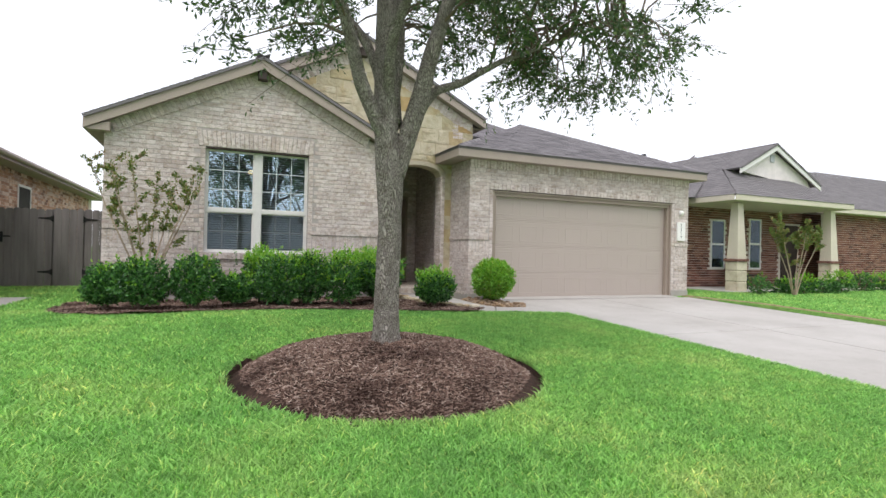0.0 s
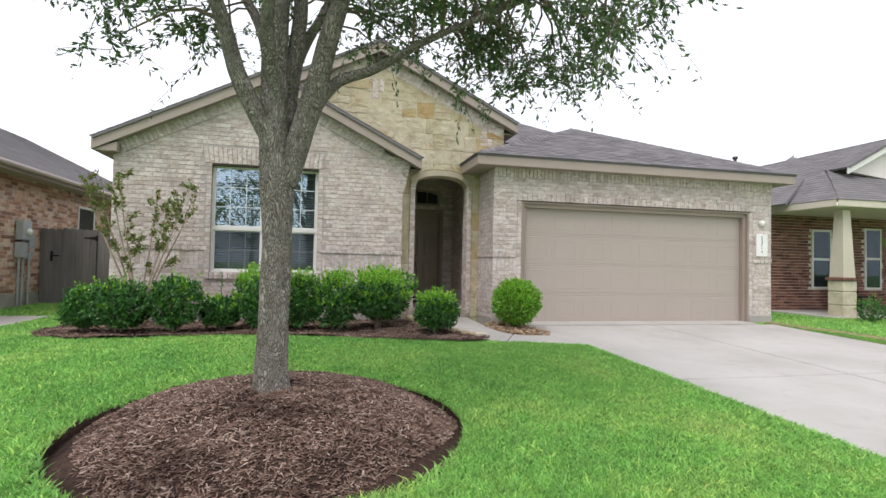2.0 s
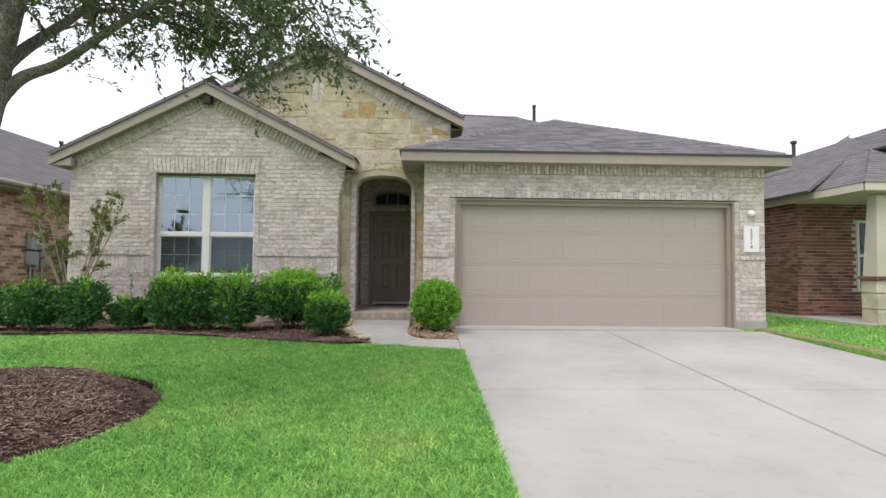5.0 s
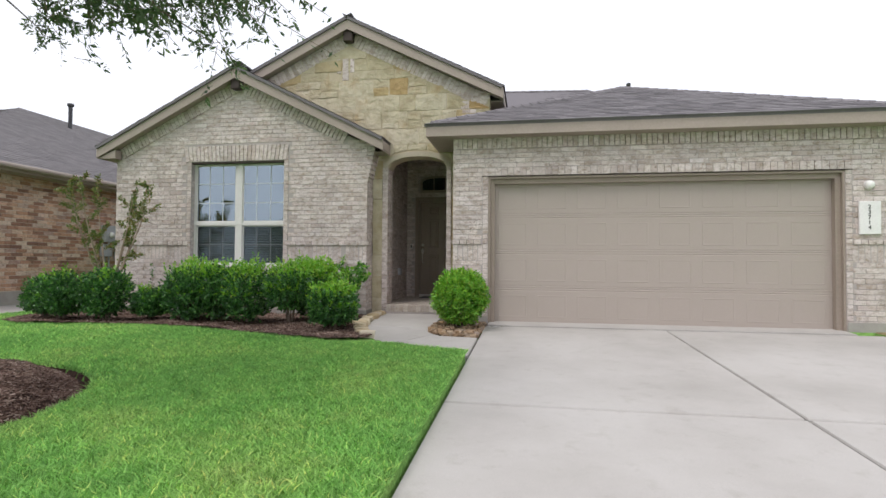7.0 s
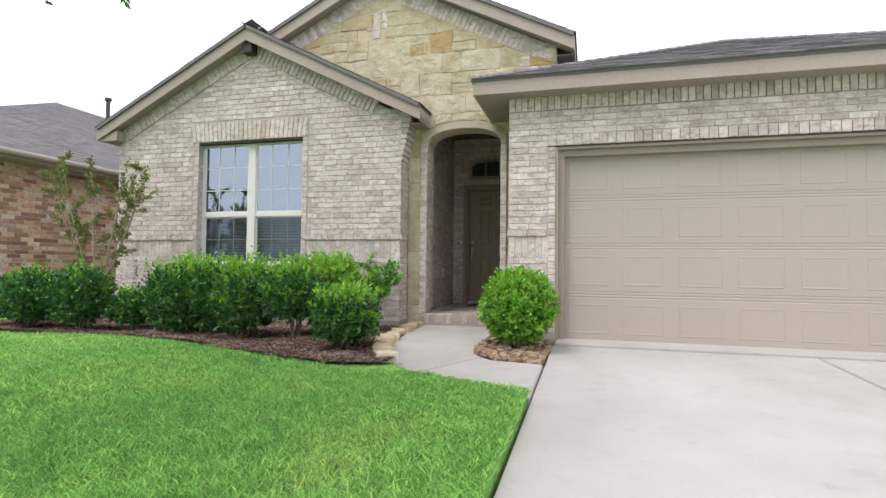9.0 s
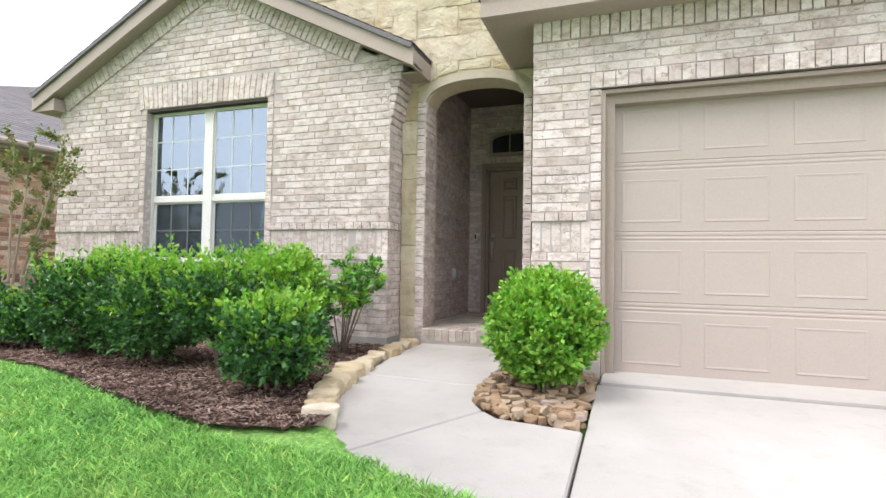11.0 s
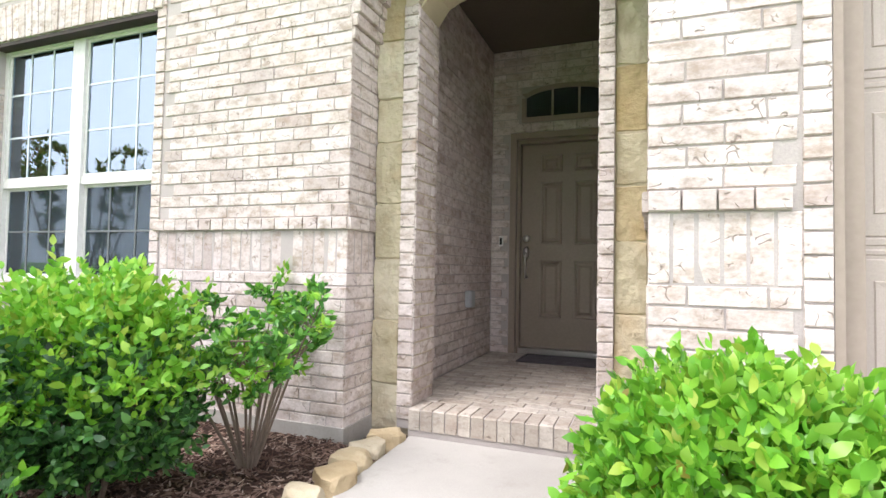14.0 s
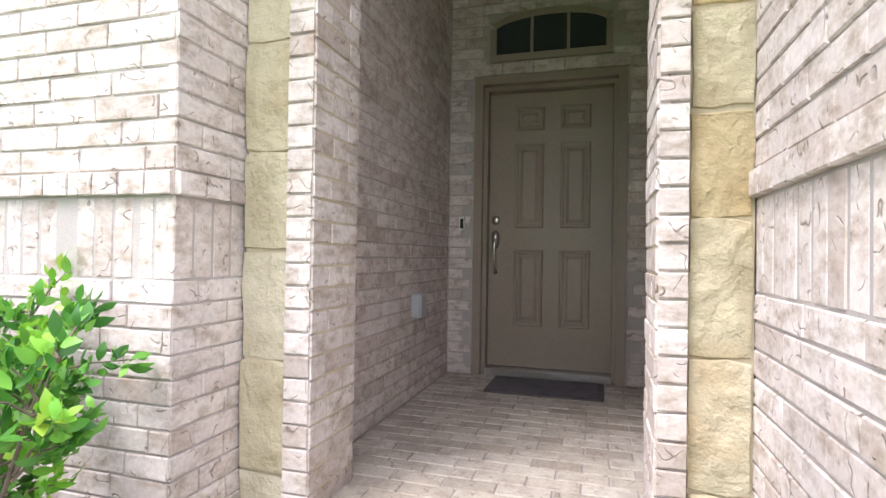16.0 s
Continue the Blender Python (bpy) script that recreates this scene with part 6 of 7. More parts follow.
def grass(name, box, per_m2, height, width, keep, seed, parent):
    rng = np.random.default_rng(seed)
    x0, x1, y0, y1 = box
    n = int((x1 - x0) * (y1 - y0) * per_m2)
    x, y = rng.uniform(x0, x1, n), rng.uniform(y0, y1, n)
    k = keep(x, y)
    x, y = x[k], y[k]
    n = len(x)
    z = -0.035 * (9.5 - np.clip(y, -4.0, 9.5)) - 0.004
    a = rng.uniform(0, 2 * np.pi, n)
    h = rng.uniform(0.6, 1.25, n) * height
    lean = rng.uniform(0.4, 1.5, n) * h
    b = rng.uniform(0, 2 * np.pi, n)
    w = rng.uniform(0.7, 1.3, n) * width / 2
    sx, sy = np.cos(a) * w, np.sin(a) * w
    lx, ly = np.cos(b) * lean, np.sin(b) * lean
    v = np.stack([np.stack([x - sx, y - sy, z], 1), np.stack([x + sx, y + sy, z], 1),
                  np.stack([x + sx * 0.8 + lx * 0.35, y + sy * 0.8 + ly * 0.35, z + h * 0.6], 1), np.stack([x - sx * 0.8 + lx * 0.35, y - sy * 0.8 + ly * 0.35, z + h * 0.6], 1),
                  np.stack([x + lx, y + ly, z + h * 0.95], 1)], axis=1).reshape(-1, 3)
    t = np.array([[0, 1, 2], [0, 2, 3], [3, 2, 4]])
    tris = (t[None] + (np.arange(n) * 5)[:, None, None]).reshape(-1, 3)
    ob = new(name, mesh_arrays(name, v, tris, grass_blade))
    tagged(ob, "dense bright green lawn grass", "grass", kind="stuff")
    return ob


def lawn_keep(x, y):
    k = ~inside_all(BED, x, y) & ~inside_all(WALK, x, y) & (np.hypot(x - RING[0], y - RING[1]) > RING_R - 0.03)
    k &= (x < 6.985) | (x > 12.46)
    k &= ~((x > 6.93) & (x < 7.1) & (y > 8.93))
    k &= ~((x > -0.1) & (x < 13) & (y > 11.4)) & ~((x > 5.0) & (x < 7.0) & (y > 9.6))
    k &= ~((x > -2.62) & (x < -1.13) & (y > 10.48) & (y < 12.82))
    k &= ~((x < -2.6) & (y > 11.75)) & ~((x > 14.6) & (y > 12.0))
    return k


# the front strip of the lawn and the strip along the drive are the closest to a walker
def reach(x, y):
    return np.minimum(np.hypot(x - np.clip(x, 1.5, 7.0), y - 2.1), np.hypot(x - 7.2, y - np.clip(y, 2.0, 7.0)))


grass("grass_near", (-2, 7, 2.2, 9.2), 9500, 0.044, 0.0082, lambda x, y: lawn_keep(x, y) & (reach(x, y) < 3.0), 1, ground)
grass("grass_lawn", (-5, 7, 2.2, 10.8), 3400, 0.046, 0.0125, lambda x, y: lawn_keep(x, y) & (reach(x, y) >= 3.0), 2, ground)
grass("grass_side", (-7, -0.1, 9, 15.7), 900, 0.055, 0.016, lambda x, y: lawn_keep(x, y) & ((y > 10.8) | (x < -5)), 3, ground)
grass("grass_verge", (12.28, 22, 4, 13.8), 900, 0.055, 0.016, lawn_keep, 4, ground)

# ---------------------------------------------------------------- mulch chips


def chips(name, keep, box, per_m2, height, seed, label):
    rng = np.random.default_rng(seed)
    x0, x1, y0, y1 = box
    n = int((x1 - x0) * (y1 - y0) * per_m2)
    x, y = rng.uniform(x0, x1, n), rng.uniform(y0, y1, n)
    k = keep(x, y)
    x, y = x[k], y[k]
    n = len(x)
    z = np.array([height(p, q) for p, q in zip(x, y)]) + rng.uniform(0.002, 0.012, n)
    a = rng.uniform(0, 2 * np.pi, n)
    L, w, h = rng.uniform(0.007, 0.028, n), rng.uniform(0.003, 0.008, n), rng.uniform(0.002, 0.005, n)
    tilt = rng.normal(0, 0.3, n)
    d = np.stack([np.cos(a) * np.cos(tilt), np.sin(a) * np.cos(tilt), np.sin(tilt)], 1) * L[:, None]
    s = np.stack([-np.sin(a), np.cos(a), rng.normal(0, 0.3, n)], 1) * w[:, None]
    u = np.stack([np.zeros(n), np.zeros(n), np.ones(n)], 1) * h[:, None]
    c = np.stack([x, y, z], 1)
    v = np.stack([c - d - s * 0.6, c - d + s, c + d * 0.9 + s * 0.7, c + d - s * 0.5, c - d * 0.7 + u, c + d * 0.75 + u], axis=1).reshape(-1, 3)
    t = np.array([[0, 3, 5], [0, 5, 4], [1, 4, 5], [1, 5, 2], [0, 4, 1], [3, 2, 5]])
    tris = (t[None] + (np.arange(n) * 6)[:, None, None]).reshape(-1, 3)
    tagged(new(name, mesh_arrays(name, v, tris, mulch_chip)), label, "mulch", kind="stuff")


chips("mulch_chips", lambda x, y: np.hypot(x - RING[0], y - RING[1]) < RING_R - 0.10 + 0.07 * np.sin(3.1 * np.arctan2(y - RING[1], x - RING[0]) + 0.8), (1.6, 4.55, 4.7, 7.75), 5500, ring_height, 6, "shredded brown bark chips round the tree")
chips("mulch_chips", lambda x, y: inside_all(BED, x, y), (-0.4, 5.9, 9, 12.1), 2600, bed_height, 7, "shredded brown bark chips in the bed")

# ---------------------------------------------------------------- edging stones and rocks


def boulder(name, at, size, mat, seed, turn=0.0, label="", category="", group="", cut=0.5, detail=2, block=0.0):
    """A broken stone: a rounded block, flattened on its faces."""
    rnd = random.Random(seed)
    bm = bmesh.new()
    bmesh.ops.create_icosphere(bm, subdivisions=detail, radius=1.0)
    planes = [(Vector((rnd.gauss(0, 1), rnd.gauss(0, 1), rnd.gauss(0, 1))).normalized(), rnd.uniform(cut, cut + 0.3)) for _ in range(7)] + [(Vector((0, 0, 1)), cut)]
    if block:
        planes += [(Vector((rnd.gauss(a, 0.08), rnd.gauss(c, 0.08), rnd.gauss(0, 0.06))).normalized(), block * rnd.uniform(0.9, 1.05)) for a, c in ((1, 0), (-1, 0), (0, 1), (0, -1))]
    for v in bm.verts:
        for n, d in planes:
            s = v.co.dot(n)
            if s > d:
                v.co -= n * (s - d) * 0.9
        v.co *= 1 + 0.10 * noise.noise(v.co * 2.3 + Vector((seed, 0, 0))) + 0.055 * noise.noise(v.co * 6 + Vector((0, seed, 0)))
        v.co = Vector((v.co.x * size[0], v.co.y * size[1], v.co.z * size[2]))
    me = bpy.data.meshes.new(name)
    bm.to_mesh(me)
    bm.free()
    me.materials.append(mat)
    ob = new(name, me)
    ob.matrix_basis = Matrix.Translation(at) @ Matrix.Rotation(turn, 4, "Z")
    return tagged(ob, label, category, group)


edge_line = [(5.72, 9.56), (5.53, 9.86), (5.42, 10.10), (5.33, 10.36), (5.25, 10.62), (5.20, 10.88), (5.155, 11.13), (5.125, 11.36), (5.105, 11.58), (5.09, 11.80), (5.06, 12.03), (5.065, 12.30)]
edge_length = [0.0]
for (px, py), (nx, ny) in zip(edge_line, edge_line[1:]):
    edge_length.append(edge_length[-1] + math.hypot(nx - px, ny - py))
rnd = random.Random(31)
along, i = 0.0, 0
while along < edge_length[-1] - 0.05:
    size = rnd.uniform(0.085, 0.135)
    along += size
    k = max(q for q in range(len(edge_line) - 1) if edge_length[q] <= along)
    f = min(1.0, (along - edge_length[k]) / (edge_length[k + 1] - edge_length[k]))
    x, y = (edge_line[k][q] + f * (edge_line[k + 1][q] - edge_line[k][q]) for q in (0, 1))
    heading = math.atan2(edge_line[k + 1][1] - edge_line[k][1], edge_line[k + 1][0] - edge_line[k][0])
    boulder("edging_stone", (x + rnd.uniform(-0.02, 0.01), y, 0.015), (size * 1.25, rnd.uniform(0.11, 0.145), rnd.uniform(0.10, 0.135)), edging_stone_mat, 200 + i, heading + rnd.uniform(-0.2, 0.2), "rough tan limestone edging block beside the walk", "stone", "edging stones along the walk", 0.5, 3, 0.72)
    along += size * 0.92
    i += 1
rnd = random.Random(9)
n = 0
rocks = []
while n < 330:
    x, y = rnd.uniform(6.2, 6.97), rnd.uniform(10.08, 11.45)
    s = rnd.uniform(0.03, 0.06)
    if not inside(ROCKS, x, y) or x < 6.26 and y > 10.8 and rnd.random() < 0.3:
        continue
    crowd = sum(1 for q in rocks if math.hypot(q[0] - x, q[1] - y) < (q[2] + s) * 0.6)
    if crowd and rnd.random() < 0.8:
        continue
    rocks.append((x, y, s))
    boulder("rock", (x, y, -0.036 + s * 0.42 + 0.01 * crowd), (s * rnd.uniform(1.0, 1.45), s * 1.15, s * rnd.uniform(0.8, 1.1)), river_rock, 300 + n, rnd.uniform(0, 3.1), "brown and tan broken landscaping rock under the round shrub", "rock", "landscaping rocks", 0.34, 2, 0.62)
    n += 1

# ---------------------------------------------------------------- small things on the house
t = thing("house_number_plaque", (12.29, 11.49, 1.59), "white plaque with black house numbers on the brick", "sign")
b = Build()
b.box(12.155, 12.425, 11.462, 11.498, 1.36, 1.82)
plate = part("plate", b, plaque_white, t)
mod = plate.modifiers.new("bevel", "BEVEL")
mod.width = 0.006
for i, ch in enumerate("23714"):
    cu = bpy.data.curves.new("digit", "FONT")
    cu.body, cu.size, cu.extrude, cu.align_x, cu.align_y = ch, 0.082, 0.002, "CENTER", "CENTER"
    tmp = bpy.data.objects.new("digit", cu)
    scene.collection.objects.link(tmp)
    me = bpy.data.meshes.new_from_object(tmp.evaluated_get(bpy.context.evaluated_depsgraph_get()))
    bpy.data.objects.remove(tmp)
    me.materials.clear()
    me.materials.append(ink)
    ob = new("digit", me)
    ob.parent = t
    ob.matrix_basis = pose(-0.01, -0.030, 0.15 - 0.072 * i, 90, 0, 0)

t = thing("wall_light", (12.29, 11.49, 2.05), "small round opal wall light above the plaque", "wall light")
b = Build()
b.tube([(12.29, 11.498, 2.05), (12.29, 11.48, 2.05)], [0.065, 0.065], 20)
part("base", b, white_vinyl, t)
b = Build()
b.tube([(12.29, 11.48, 2.05), (12.29, 11.455, 2.05), (12.29, 11.43, 2.05), (12.29, 11.418, 2.05)], [0.055, 0.06, 0.045, 0.015], 20)
part("globe", b, lamp_glass, t, smooth=True)

t = thing("doorbell", (5.08, 14.64, 1.285), "small lit doorbell button beside the front door", "doorbell")
b = Build()
b.box(5.062, 5.098, 14.622, 14.65, 1.235, 1.335)
part("plate", b, plaque_white, t)
b = Build()
b.box(5.069, 5.091, 14.617, 14.623, 1.25, 1.32)
part("button", b, black_metal, t)

t = thing("outlet_cover", (4.985, 13.91, 0.745), "grey weatherproof outlet cover on the porch wall", "outlet")
b = Build()
b.box(4.972, 5.03, 13.855, 13.965, 0.67, 0.815)
cover = part("cover", b, grey_metal, t)
mod = cover.modifiers.new("bevel", "BEVEL")
mod.width = 0.008
b = Build()
b.box(5.0305, 5.035, 13.865, 13.955, 0.685, 0.80)
part("lid", b, grey_metal, t)

t = thing("door_mat", (5.72, 14.4, RZ), "dark rectangular door mat in front of the door", "door mat")
b = Build()
b.box(5.35, 6.09, 14.17, 14.61, RZ + 0.002, RZ + 0.016)
mat_body = part("mat", b, rubber, t)
mod = mat_body.modifiers.new("bevel", "BEVEL")
mod.width = 0.006
b = Build()
for y in np.linspace(14.21, 14.57, 12):
    b.box(5.39, 6.05, y - 0.008, y + 0.008, RZ + 0.016, RZ + 0.02)
part("ribs", b, rubber, t)

# ---------------------------------------------------------------- fence between the houses
FYY = 15.6
fence = thing("fence", (-1.35, FYY, 0), "weathered grey wooden privacy fence with iron strap hinges", "fence")
rnd = random.Random(4)
x = -2.62
groups = ((-2.62, -1.52), (-1.49, -0.95), (-0.93, -0.06))
for a, c in groups:
    x = a
    while x < c - 0.05:
        w = min(0.138, c - x)
        top = 1.70 + rnd.uniform(-0.012, 0.012) - (0.02 if a < -1.6 else 0)
        b = Build()
        y = FYY + rnd.uniform(-0.004, 0.004)
        b.prism([(x + 0.002, 0.02), (x + w - 0.003, 0.02), (x + w - 0.003, top - 0.03), (x + w - 0.03, top), (x + 0.03, top), (x + 0.002, top - 0.03)], "y", y, y + 0.018)
        part("board", b, fence_wood, fence)
        x += w
for z in (0.35, 1.4):
    b = Build()
    b.box(-2.62, -0.06, FYY + 0.024, FYY + 0.06, z, z + 0.09)
    part("rail", b, fence_wood, fence)
for x in (-1.505, -0.94, -2.63):
    b = Build()
    b.box(x - 0.045, x + 0.045, FYY + 0.062, FYY + 0.15, -0.1, 1.68)
    part("post", b, fence_wood, fence)
for x, s in ((-1.50, -1), (-0.96, 1)):
    for z in (0.33, 1.48):
        b = Build()
        b.prism([(x, z - 0.075), (x, z + 0.075), (x + s * 0.07, z + 0.03), (x + s * 0.27, z + 0.012), (x + s * 0.27, z - 0.012), (x + s * 0.07, z - 0.03)], "y", FYY - 0.012, FYY - 0.005)
        part("strap_hinge", b, black_metal, fence, "black iron strap hinge")
b = Build()
b.box(-2.42, -2.37, FYY - 0.015, FYY - 0.005, 0.95, 1.17)
b.box(-2.42, -2.24, FYY - 0.03, FYY - 0.015, 1.06, 1.09)
part("latch", b, black_metal, fence, "black gate latch")

# ---------------------------------------------------------------- neighbour on the left
NW = -2.65
left_house = thing("house", (NW, 12, 0), "orange-brown brick house with a grey hipped roof", "house", "neighbouring houses")
b = Build()
b.box(-13.5, NW - 0.009, 10.4, 26, -0.1, 2.75)
wall = part("wall", b, mortar_dark, left_house)
bricks = courses(0, 6.5, 0.30, 2.62, seed=51, length=0.235, course=0.0773)
lay(wall, (NW, 10.4, 0), (0, 1, 0), (1, 0, 0), bricks, brick_orange, brick_orange)
bricks = soldiers(0, 6.5, 2.62, 2.72, 0.012, 0.22) + courses(6.5, 15, 0.30, 2.72, seed=52, length=0.235, course=0.0773)
lay(wall, (NW, 10.4, 0), (0, 1, 0), (1, 0, 0), bricks, brick_orange, brick_orange)
b = Build()
b.box(-13.5, NW + 0.012, 10.38, 26, -0.2, 0.29)
part("foundation", b, foundation_mat, left_house)
roof = part("roof", (lambda q: (q.box(-7.95, -7.85, 17.5, 26, 5.45, 5.55), q)[1])(Build()), shingles_grey, left_house)
LE = NW + 0.42
roof_plane(left_house, [(LE, 10.0, 2.80), (LE, 26, 2.80), (-7.9, 26, 5.6), (-7.9, 17.2, 5.6)], shingles_grey, 61)
roof_plane(left_house, [(-13.6, 10.0, 2.80), (LE, 10.0, 2.80), (-7.9, 17.2, 5.6)], shingles_grey, 62)
board(left_house, (LE - 0.03, 10.0, 2.79), (LE - 0.03, 26, 2.79), 0.15, 0.03, (1, 0, 0), trim_paint)
b = Build()
b.tube([(LE + 0.045, 10.0, 2.74), (LE + 0.045, 26, 2.74)], [0.055, 0.055], 10)
part("gutter", b, fascia_paint, left_house, "taupe gutter")
soffit(left_house, [(NW, 10.0, 2.64), (LE - 0.03, 10.0, 2.64), (LE - 0.03, 26, 2.64), (NW, 26, 2.64)], soffit_paint)
b = Build()
b.box(NW - 0.02, NW + 0.005, 17.5, 18.4, 1.0, 2.3)
win = part("window", b, unlit_backing, left_house)
b = Build()
for z0, z1, y0, y1 in ((0.95, 1.0, 17.45, 18.45), (2.3, 2.36, 17.45, 18.45), (1.0, 2.3, 17.45, 17.5), (1.0, 2.3, 18.4, 18.45)):
    b.box(NW, NW + 0.02, y0, y1, z0, z1)
part("frame", b, white_vinyl, win)
ridge_cap(left_house, (LE, 10.0, 2.80), (-7.9, 17.2, 5.6), shingles_grey)
vent_pipe((-7.08, 18.2, 5.1), 0.8, 0.06)
vent_pipe((-7.3, 22.5, 5.2), 0.4)

t = thing("electric_meter", (NW, 14.9, 1.5), "grey electric meter boxes with conduits on the brick wall", "meter")
for nm, y0, y1, z0, z1, d in (("meter_box", 14.62, 14.95, 1.38, 1.78, 0.16), ("service_box", 14.60, 14.9, 1.02, 1.33, 0.12), ("cable_box", 14.98, 15.22, 1.22, 1.5, 0.1), ("junction_box", 15.05, 15.18, 0.98, 1.15, 0.08)):
    b = Build()
    b.box(NW + 0.014, NW + d, y0, y1, z0, z1)
    ob = part(nm, b, grey_metal, t)
    mod = ob.modifiers.new("bevel", "BEVEL")
    mod.width = 0.01
b = Build()
b.tube([(NW + 0.16, 14.8, 1.55), (NW + 0.2, 14.8, 1.55), (NW + 0.23, 14.8, 1.55)], [0.075, 0.07, 0.04], 16)
part("meter_dial", b, lamp_glass, t, smooth=True)
for y, z1 in ((14.72, 1.02), (14.86, 1.38), (15.1, 0.98)):
    b = Build()
    b.tube([(NW + 0.05, y, -0.05), (NW + 0.05, y, z1)], [0.022, 0.022], 10)
    part("conduit", b, grey_metal, t)

b = Build()
b.box(-2.6, -1.15, 10.5, 12.8, -0.1, 0.02)
setting("side_pad", b, concrete, "small concrete pad beside the neighbouring house", "pad")
b = Build()
b.box(NW + 0.014, NW + 0.09, 11.55, 11.65, 0.22, 2.75)
part("downspout", b, cream_trim, left_house, "tan downspout")
b = Build()
b.box(NW + 0.013, NW + 0.11, 11.53, 11.67, -0.02, 0.23)
part("drain_boot", b, rubber, left_house, "black drain boot")

# ---------------------------------------------------------------- neighbour on the right
right_house = thing("house", (15, 14, 0), "dark brown brick house with a columned porch and grey roof", "house", "neighbouring houses")
RW, RF = 14.85, 13.9
b = Build()
b.box(RW + 0.009, 25.0, RF + 0.009, 26, -0.1, 2.7)
wall = part("wall", b, mortar_dark, right_house)
WINS = ((16.22, 16.86, 0.62, 2.2), (18.0, 18.58, 0.62, 2.3))
keepr = lambda x, z: not any(a < x < c and z0 < z < z1 for a, c, z0, z1 in WINS + ((19.5, 20.5, 0.0, 2.2),))
lay(wall, (0, RF, 0), (1, 0, 0), (0, -1, 0), courses(RW, 23.5, 0.05, 2.6, keepr, seed=71, length=0.235), brick_brown, brick_brown)
lay(wall, (RW, RF, 0), (0, 1, 0), (-1, 0, 0), courses(0, 5, 0.05, 2.6, seed=72, length=0.235), brick_brown, brick_brown)
for a, c, z0, z1 in WINS:
    b = Build()
    b.box(a + 0.03, c - 0.03, RF + 0.0, RF + 0.008, z0 + 0.03, z1 - 0.03)
    win = part("window", b, unlit_backing, right_house)
    b = Build()
    b.box(a, a + 0.05, RF - 0.02, RF + 0.03, z0, z1)
    b.box(c - 0.05, c, RF - 0.02, RF + 0.03, z0, z1)
    b.box(a + 0.05, c - 0.05, RF - 0.02, RF + 0.03, z1 - 0.05, z1)
    b.box(a + 0.05, c - 0.05, RF - 0.02, RF + 0.03, z0, z0 + 0.05)
    b.box(a + 0.05, c - 0.05, RF - 0.015, RF + 0.03, (z0 + z1) / 2 - 0.03, (z0 + z1) / 2 + 0.03)
    part("frame", b, white_vinyl, win)
    b = Build()
    b.box(a + 0.05, c - 0.05, RF - 0.008, RF - 0.004, z0 + 0.05, z1 - 0.05)
    part("pane", b, screened_glass, win)
b = Build()
b.box(19.6, 20.45, RF - 0.03, RF + 0.005, 0.03, 2.15)
part("door", b, dark_wood, right_house)
b = Build()
b.box(14.75, 20.9, 11.95, RF, -0.3, 0.045)
part("porch_slab", b, concrete, right_house)


def column(x, y):
    c = thing("porch_column", (x, y, 0), "tapered cream porch column on a pale stone pier", "column", "porch columns")
    cuts = (0.0, 0.31, 0.62, 0.88)
    for z0, z1 in zip(cuts, cuts[1:]):
        b = Build()
        b.box(x - 0.2, x + 0.2, y - 0.2, y + 0.2, z0 + 0.004, z1 - 0.004)
        ob = part("pier_stone", b, cream_stone, c)
        mod = ob.modifiers.new("bevel", "BEVEL")
        mod.width = 0.018
    b = Build()
    for k in range(8):
        b.box(x - 0.23 + k * 0.0575, x - 0.178 + k * 0.0575, y - 0.23, y + 0.23, 0.885, 0.95)
    part("brick_cap", b, brick_brown, c)
    b = Build()
    q = lambda r, z: [(x - r, y - r, z), (x + r, y - r, z), (x + r, y + r, z), (x - r, y + r, z)]
    b.solid(q(0.175, 0.95), q(0.105, 2.52))
    part("shaft", b, cream_trim, c)


column(15.28, 12.25)
column(19.45, 12.25)
PE = 2.73
roof_plane(right_house, [(14.7, 11.85, PE), (20.0, 11.85, PE), (19.0, 13.1, 3.5), (16.3, 13.6, 3.75)], shingles_grey, 81)
roof_plane(right_house, [(14.45, 26, PE), (14.45, 13.0, PE), (17.9, 15.0, 4.6), (17.9, 26, 4.6)], shingles_grey, 82)
roof_plane(right_house, [(14.7, 16, PE), (14.7, 11.85, PE), (16.3, 13.6, 3.75), (17.9, 16, 4.6)], shingles_grey, 83)
board(right_house, (14.72, 11.88, PE - 0.01), (20.0, 11.88, PE - 0.01), 0.15, 0.03, (0, -1, 0), cream_trim)
board(right_house, (14.72, 11.9, PE - 0.01), (14.72, 18, PE - 0.01), 0.15, 0.03, (-1, 0, 0), cream_trim)
soffit(right_house, [(14.74, 11.9, 2.56), (20.0, 11.9, 2.56), (20.0, RF, 2.56), (14.74, RF, 2.56)], cream_trim)
GPX, GPY, GPZ = 17.95, 13.0, 4.6
b = Build()
b.prism([(16.6, 3.66), (19.9, 3.3), (19.7, 3.6), (GPX, GPZ - 0.16)], "y", GPY + 0.12, GPY + 0.25)
gab = part("gable_wall", b, white_brick, right_house)
b = Build()
b.box(GPX - 0.09, GPX + 0.09, GPY + 0.09, GPY + 0.12, 4.05, 4.28)
part("gable_vent", b, grey_metal, right_house)
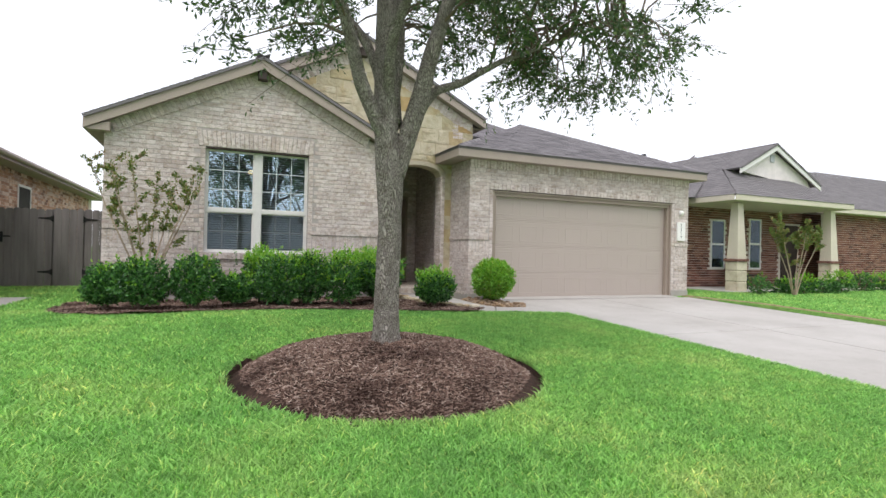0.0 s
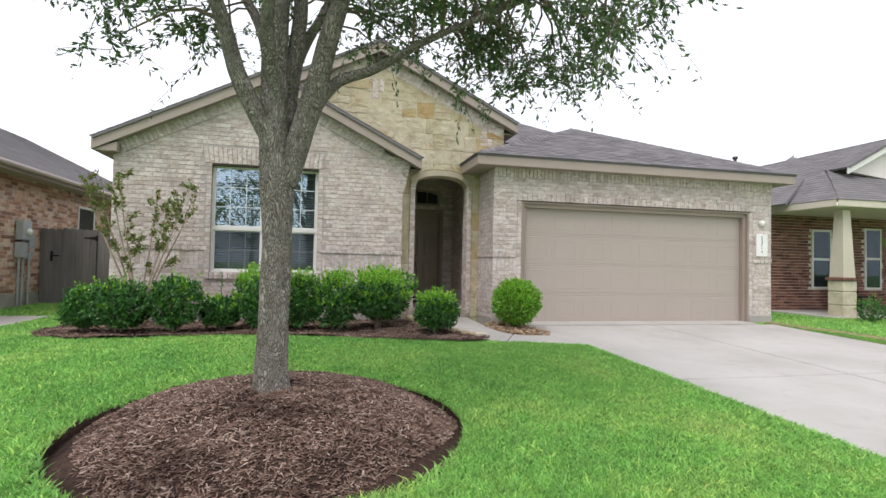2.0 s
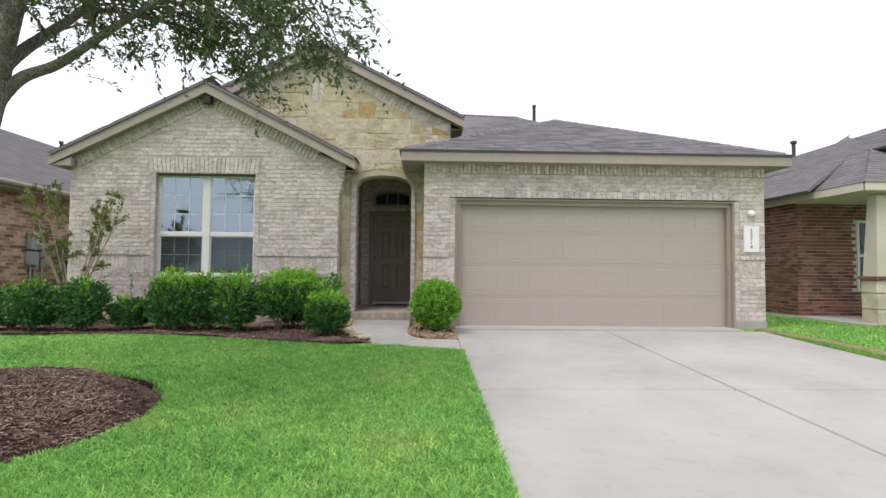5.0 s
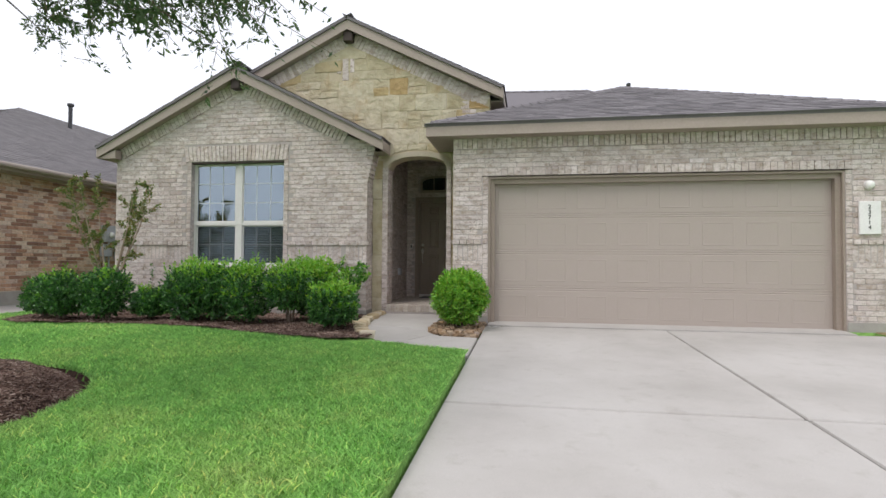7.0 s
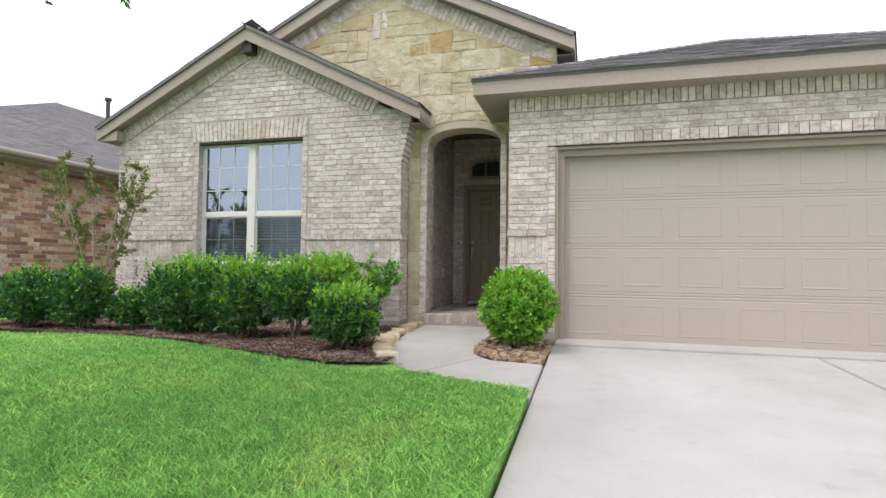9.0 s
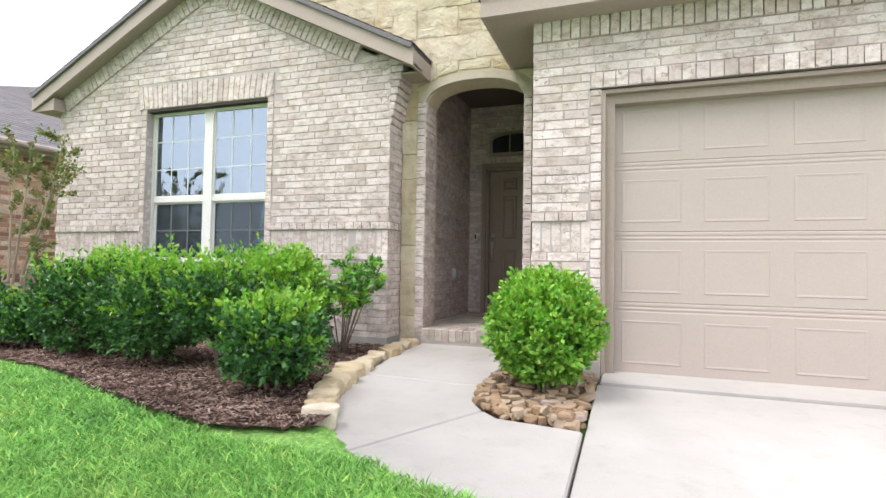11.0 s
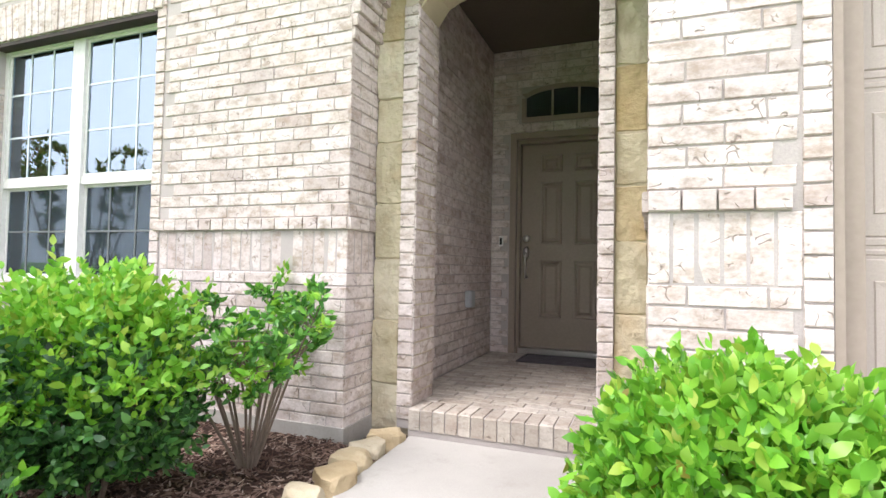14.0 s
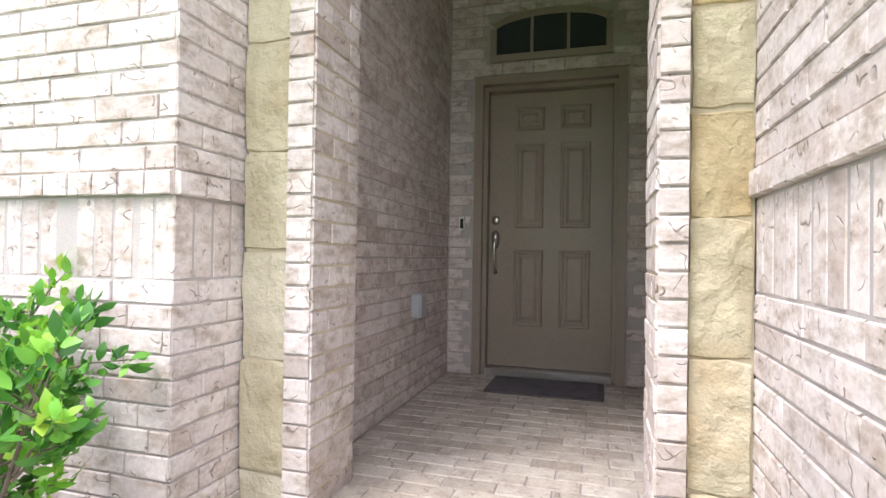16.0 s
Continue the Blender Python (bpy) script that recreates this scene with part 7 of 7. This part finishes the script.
for s, w in ((-1, 1.65), (1, 2.2)):
    b = Build()
    e = GPZ - 0.53 * w
    b.prism([(GPX, GPZ), (GPX + s * w, e), (GPX + s * w, e - 0.17), (GPX, GPZ - 0.19)], "y", GPY - 0.06, GPY - 0.02)
    part("rake_board", b, white_vinyl, right_house)
    c4 = [(GPX + s * w, GPY - 0.08, e + 0.02), (GPX + s * w, 20, e + 0.02), (GPX, 20, GPZ + 0.02), (GPX, GPY - 0.08, GPZ + 0.02)]
    roof_plane(right_house, c4 if s > 0 else [c4[1], c4[0], c4[3], c4[2]], shingles_grey, 84 + s)
b = Build()
b.box(20.6, 32, 13.0, 13.2, -0.1, 2.55)
wing = part("wall", b, mortar_dark, right_house)
lay(wing, (0, 12.99, 0), (1, 0, 0), (0, -1, 0), courses(20.6, 27, 0.05, 2.55, seed=73, length=0.235), brick_brown, brick_brown)
roof_plane(right_house, [(20.1, 12.6, 2.72), (32.5, 12.6, 2.72), (32.5, 16.6, 4.85), (21.0, 16.6, 4.6)], shingles_grey, 86)
board(right_house, (20.1, 12.63, 2.71), (32.5, 12.63, 2.71), 0.15, 0.03, (0, -1, 0), cream_trim)
soffit(right_house, [(20.1, 12.65, 2.55), (32, 12.65, 2.55), (32, 13.0, 2.55), (20.1, 13.0, 2.55)], cream_trim)
vent_pipe((18.7, 19.4, 4.2), 1.1, 0.06)
crape((15.9, 11.0, -0.02), 2.2, 0.85, 7, 5000, 15, "crape myrtle with a green and reddish crown on the lawn", 0.06, low=0.6)
shrub((14.95, 11.3, -0.02), 0.28, 0.28, 0.52, 160, 90, 0.05, "small dark round shrub by the porch pier", name="round_shrub", group="shrubs by the porch next door")
for i, (x, y, h) in enumerate(((16.3, 11.4, 0.42), (17.0, 11.5, 0.5), (17.8, 11.4, 0.42), (18.9, 11.6, 0.62), (20.6, 11.9, 0.6), (22.0, 12.0, 0.55))):
    shrub((x, y, -0.02), 0.42, 0.36, h, 170, 91 + i, 0.5 if i % 2 else 0.1, "low loose green shrub in the bed next door", leaf=0.06, low=0.02, name="low_shrub", group="shrubs by the porch next door")
t = thing("porch_chair", (16.95, 13.2, 0.045), "dark metal chair on the porch next door", "chair")
b = Build()
b.box(16.70, 17.20, 12.95, 13.45, 0.44, 0.48)
part("seat", b, black_metal, t)
b = Build()
b.box(16.70, 17.20, 13.43, 13.47, 0.48, 0.95)
part("backrest", b, black_metal, t)
for x in (16.73, 17.17):
    for y in (12.98, 13.42):
        b = Build()
        b.box(x - 0.02, x + 0.02, y - 0.02, y + 0.02, 0.045, 0.44)
        part("leg", b, black_metal, t)


# ---------------------------------------------------------------- trees across the street, mirrored in the window
def far_tree(at, height, spread, seed):
    rng = np.random.default_rng(seed)
    rnd = random.Random(seed)
    t = thing("street_tree", at, "broad green tree across the street", "tree", "trees across the street")
    A = Vector(at)
    b = Build()
    b.tube([A - Vector((0, 0, 0.2)), A + Vector((0.1, 0, height * 0.3)), A + Vector((0, 0.1, height * 0.8))], [0.2, 0.15, 0.04], 10)
    for k in range(9):
        a = rnd.uniform(0, 6.28)
        s = A + Vector((0.05, 0, height * rnd.uniform(0.28, 0.6)))
        b.tube([s, s + Vector((math.cos(a), math.sin(a), 0.8)) * spread * 0.45, s + Vector((math.cos(a), math.sin(a), 1.0)) * spread * 0.7], [0.08, 0.05, 0.02], 7)
    part("trunk", b, twig_bark, t)
    n = 3600
    c = np.array([(rnd.gauss(0, 0.42) * spread, rnd.gauss(0, 0.42) * spread, height * rnd.uniform(0.38, 1.0)) for _ in range(60)])
    c[:, :2] *= (1.15 - ((c[:, 2:] / height) - 0.6) ** 2 * 3).clip(0.3, 1.2)
    p = c[rng.integers(0, 60, n)] + rng.normal(size=(n, 3)) * spread * 0.13
    v, f = leaf_arrays(p, rng.normal(size=(n, 3)), rng.uniform(0.12, 0.24, n), 0.6, rng, False)
    ob = new("crown", mesh_arrays("crown", v, f, oak_leaf))
    ob.parent = t
    tagged(ob, kind="stuff")


for i, (x, y, h, s) in enumerate(((-1.5, -18, 7.5, 3.6), (3.5, -20, 9.5, 4.2), (8.5, -18, 8.5, 4.0), (13.5, -20, 9, 4.2), (-14, -22, 4.6, 2.2), (-24, -24, 5.5, 2.6), (-36, -24, 6.0, 3.0))):
    far_tree((x, y, -0.5), h, s, 500 + i)


# ---------------------------------------------------------------- a pole beyond the roofs
t = thing("utility_pole", (13.6, 37.2, -0.05), "tall dark wooden utility pole far behind the house", "utility pole")
b = Build()
b.tube([(13.6, 37.2, -0.1), (13.6, 37.2, 6.0), (13.6, 37.2, 12.0)], [0.15, 0.13, 0.105], 12)
part("pole", b, dark_wood, t)
b = Build()
b.tube([(13.6, 37.2, 11.93), (13.6, 37.2, 12.06), (13.6, 37.2, 12.12)], [0.135, 0.135, 0.05], 12)
part("cap", b, vent_metal, t)
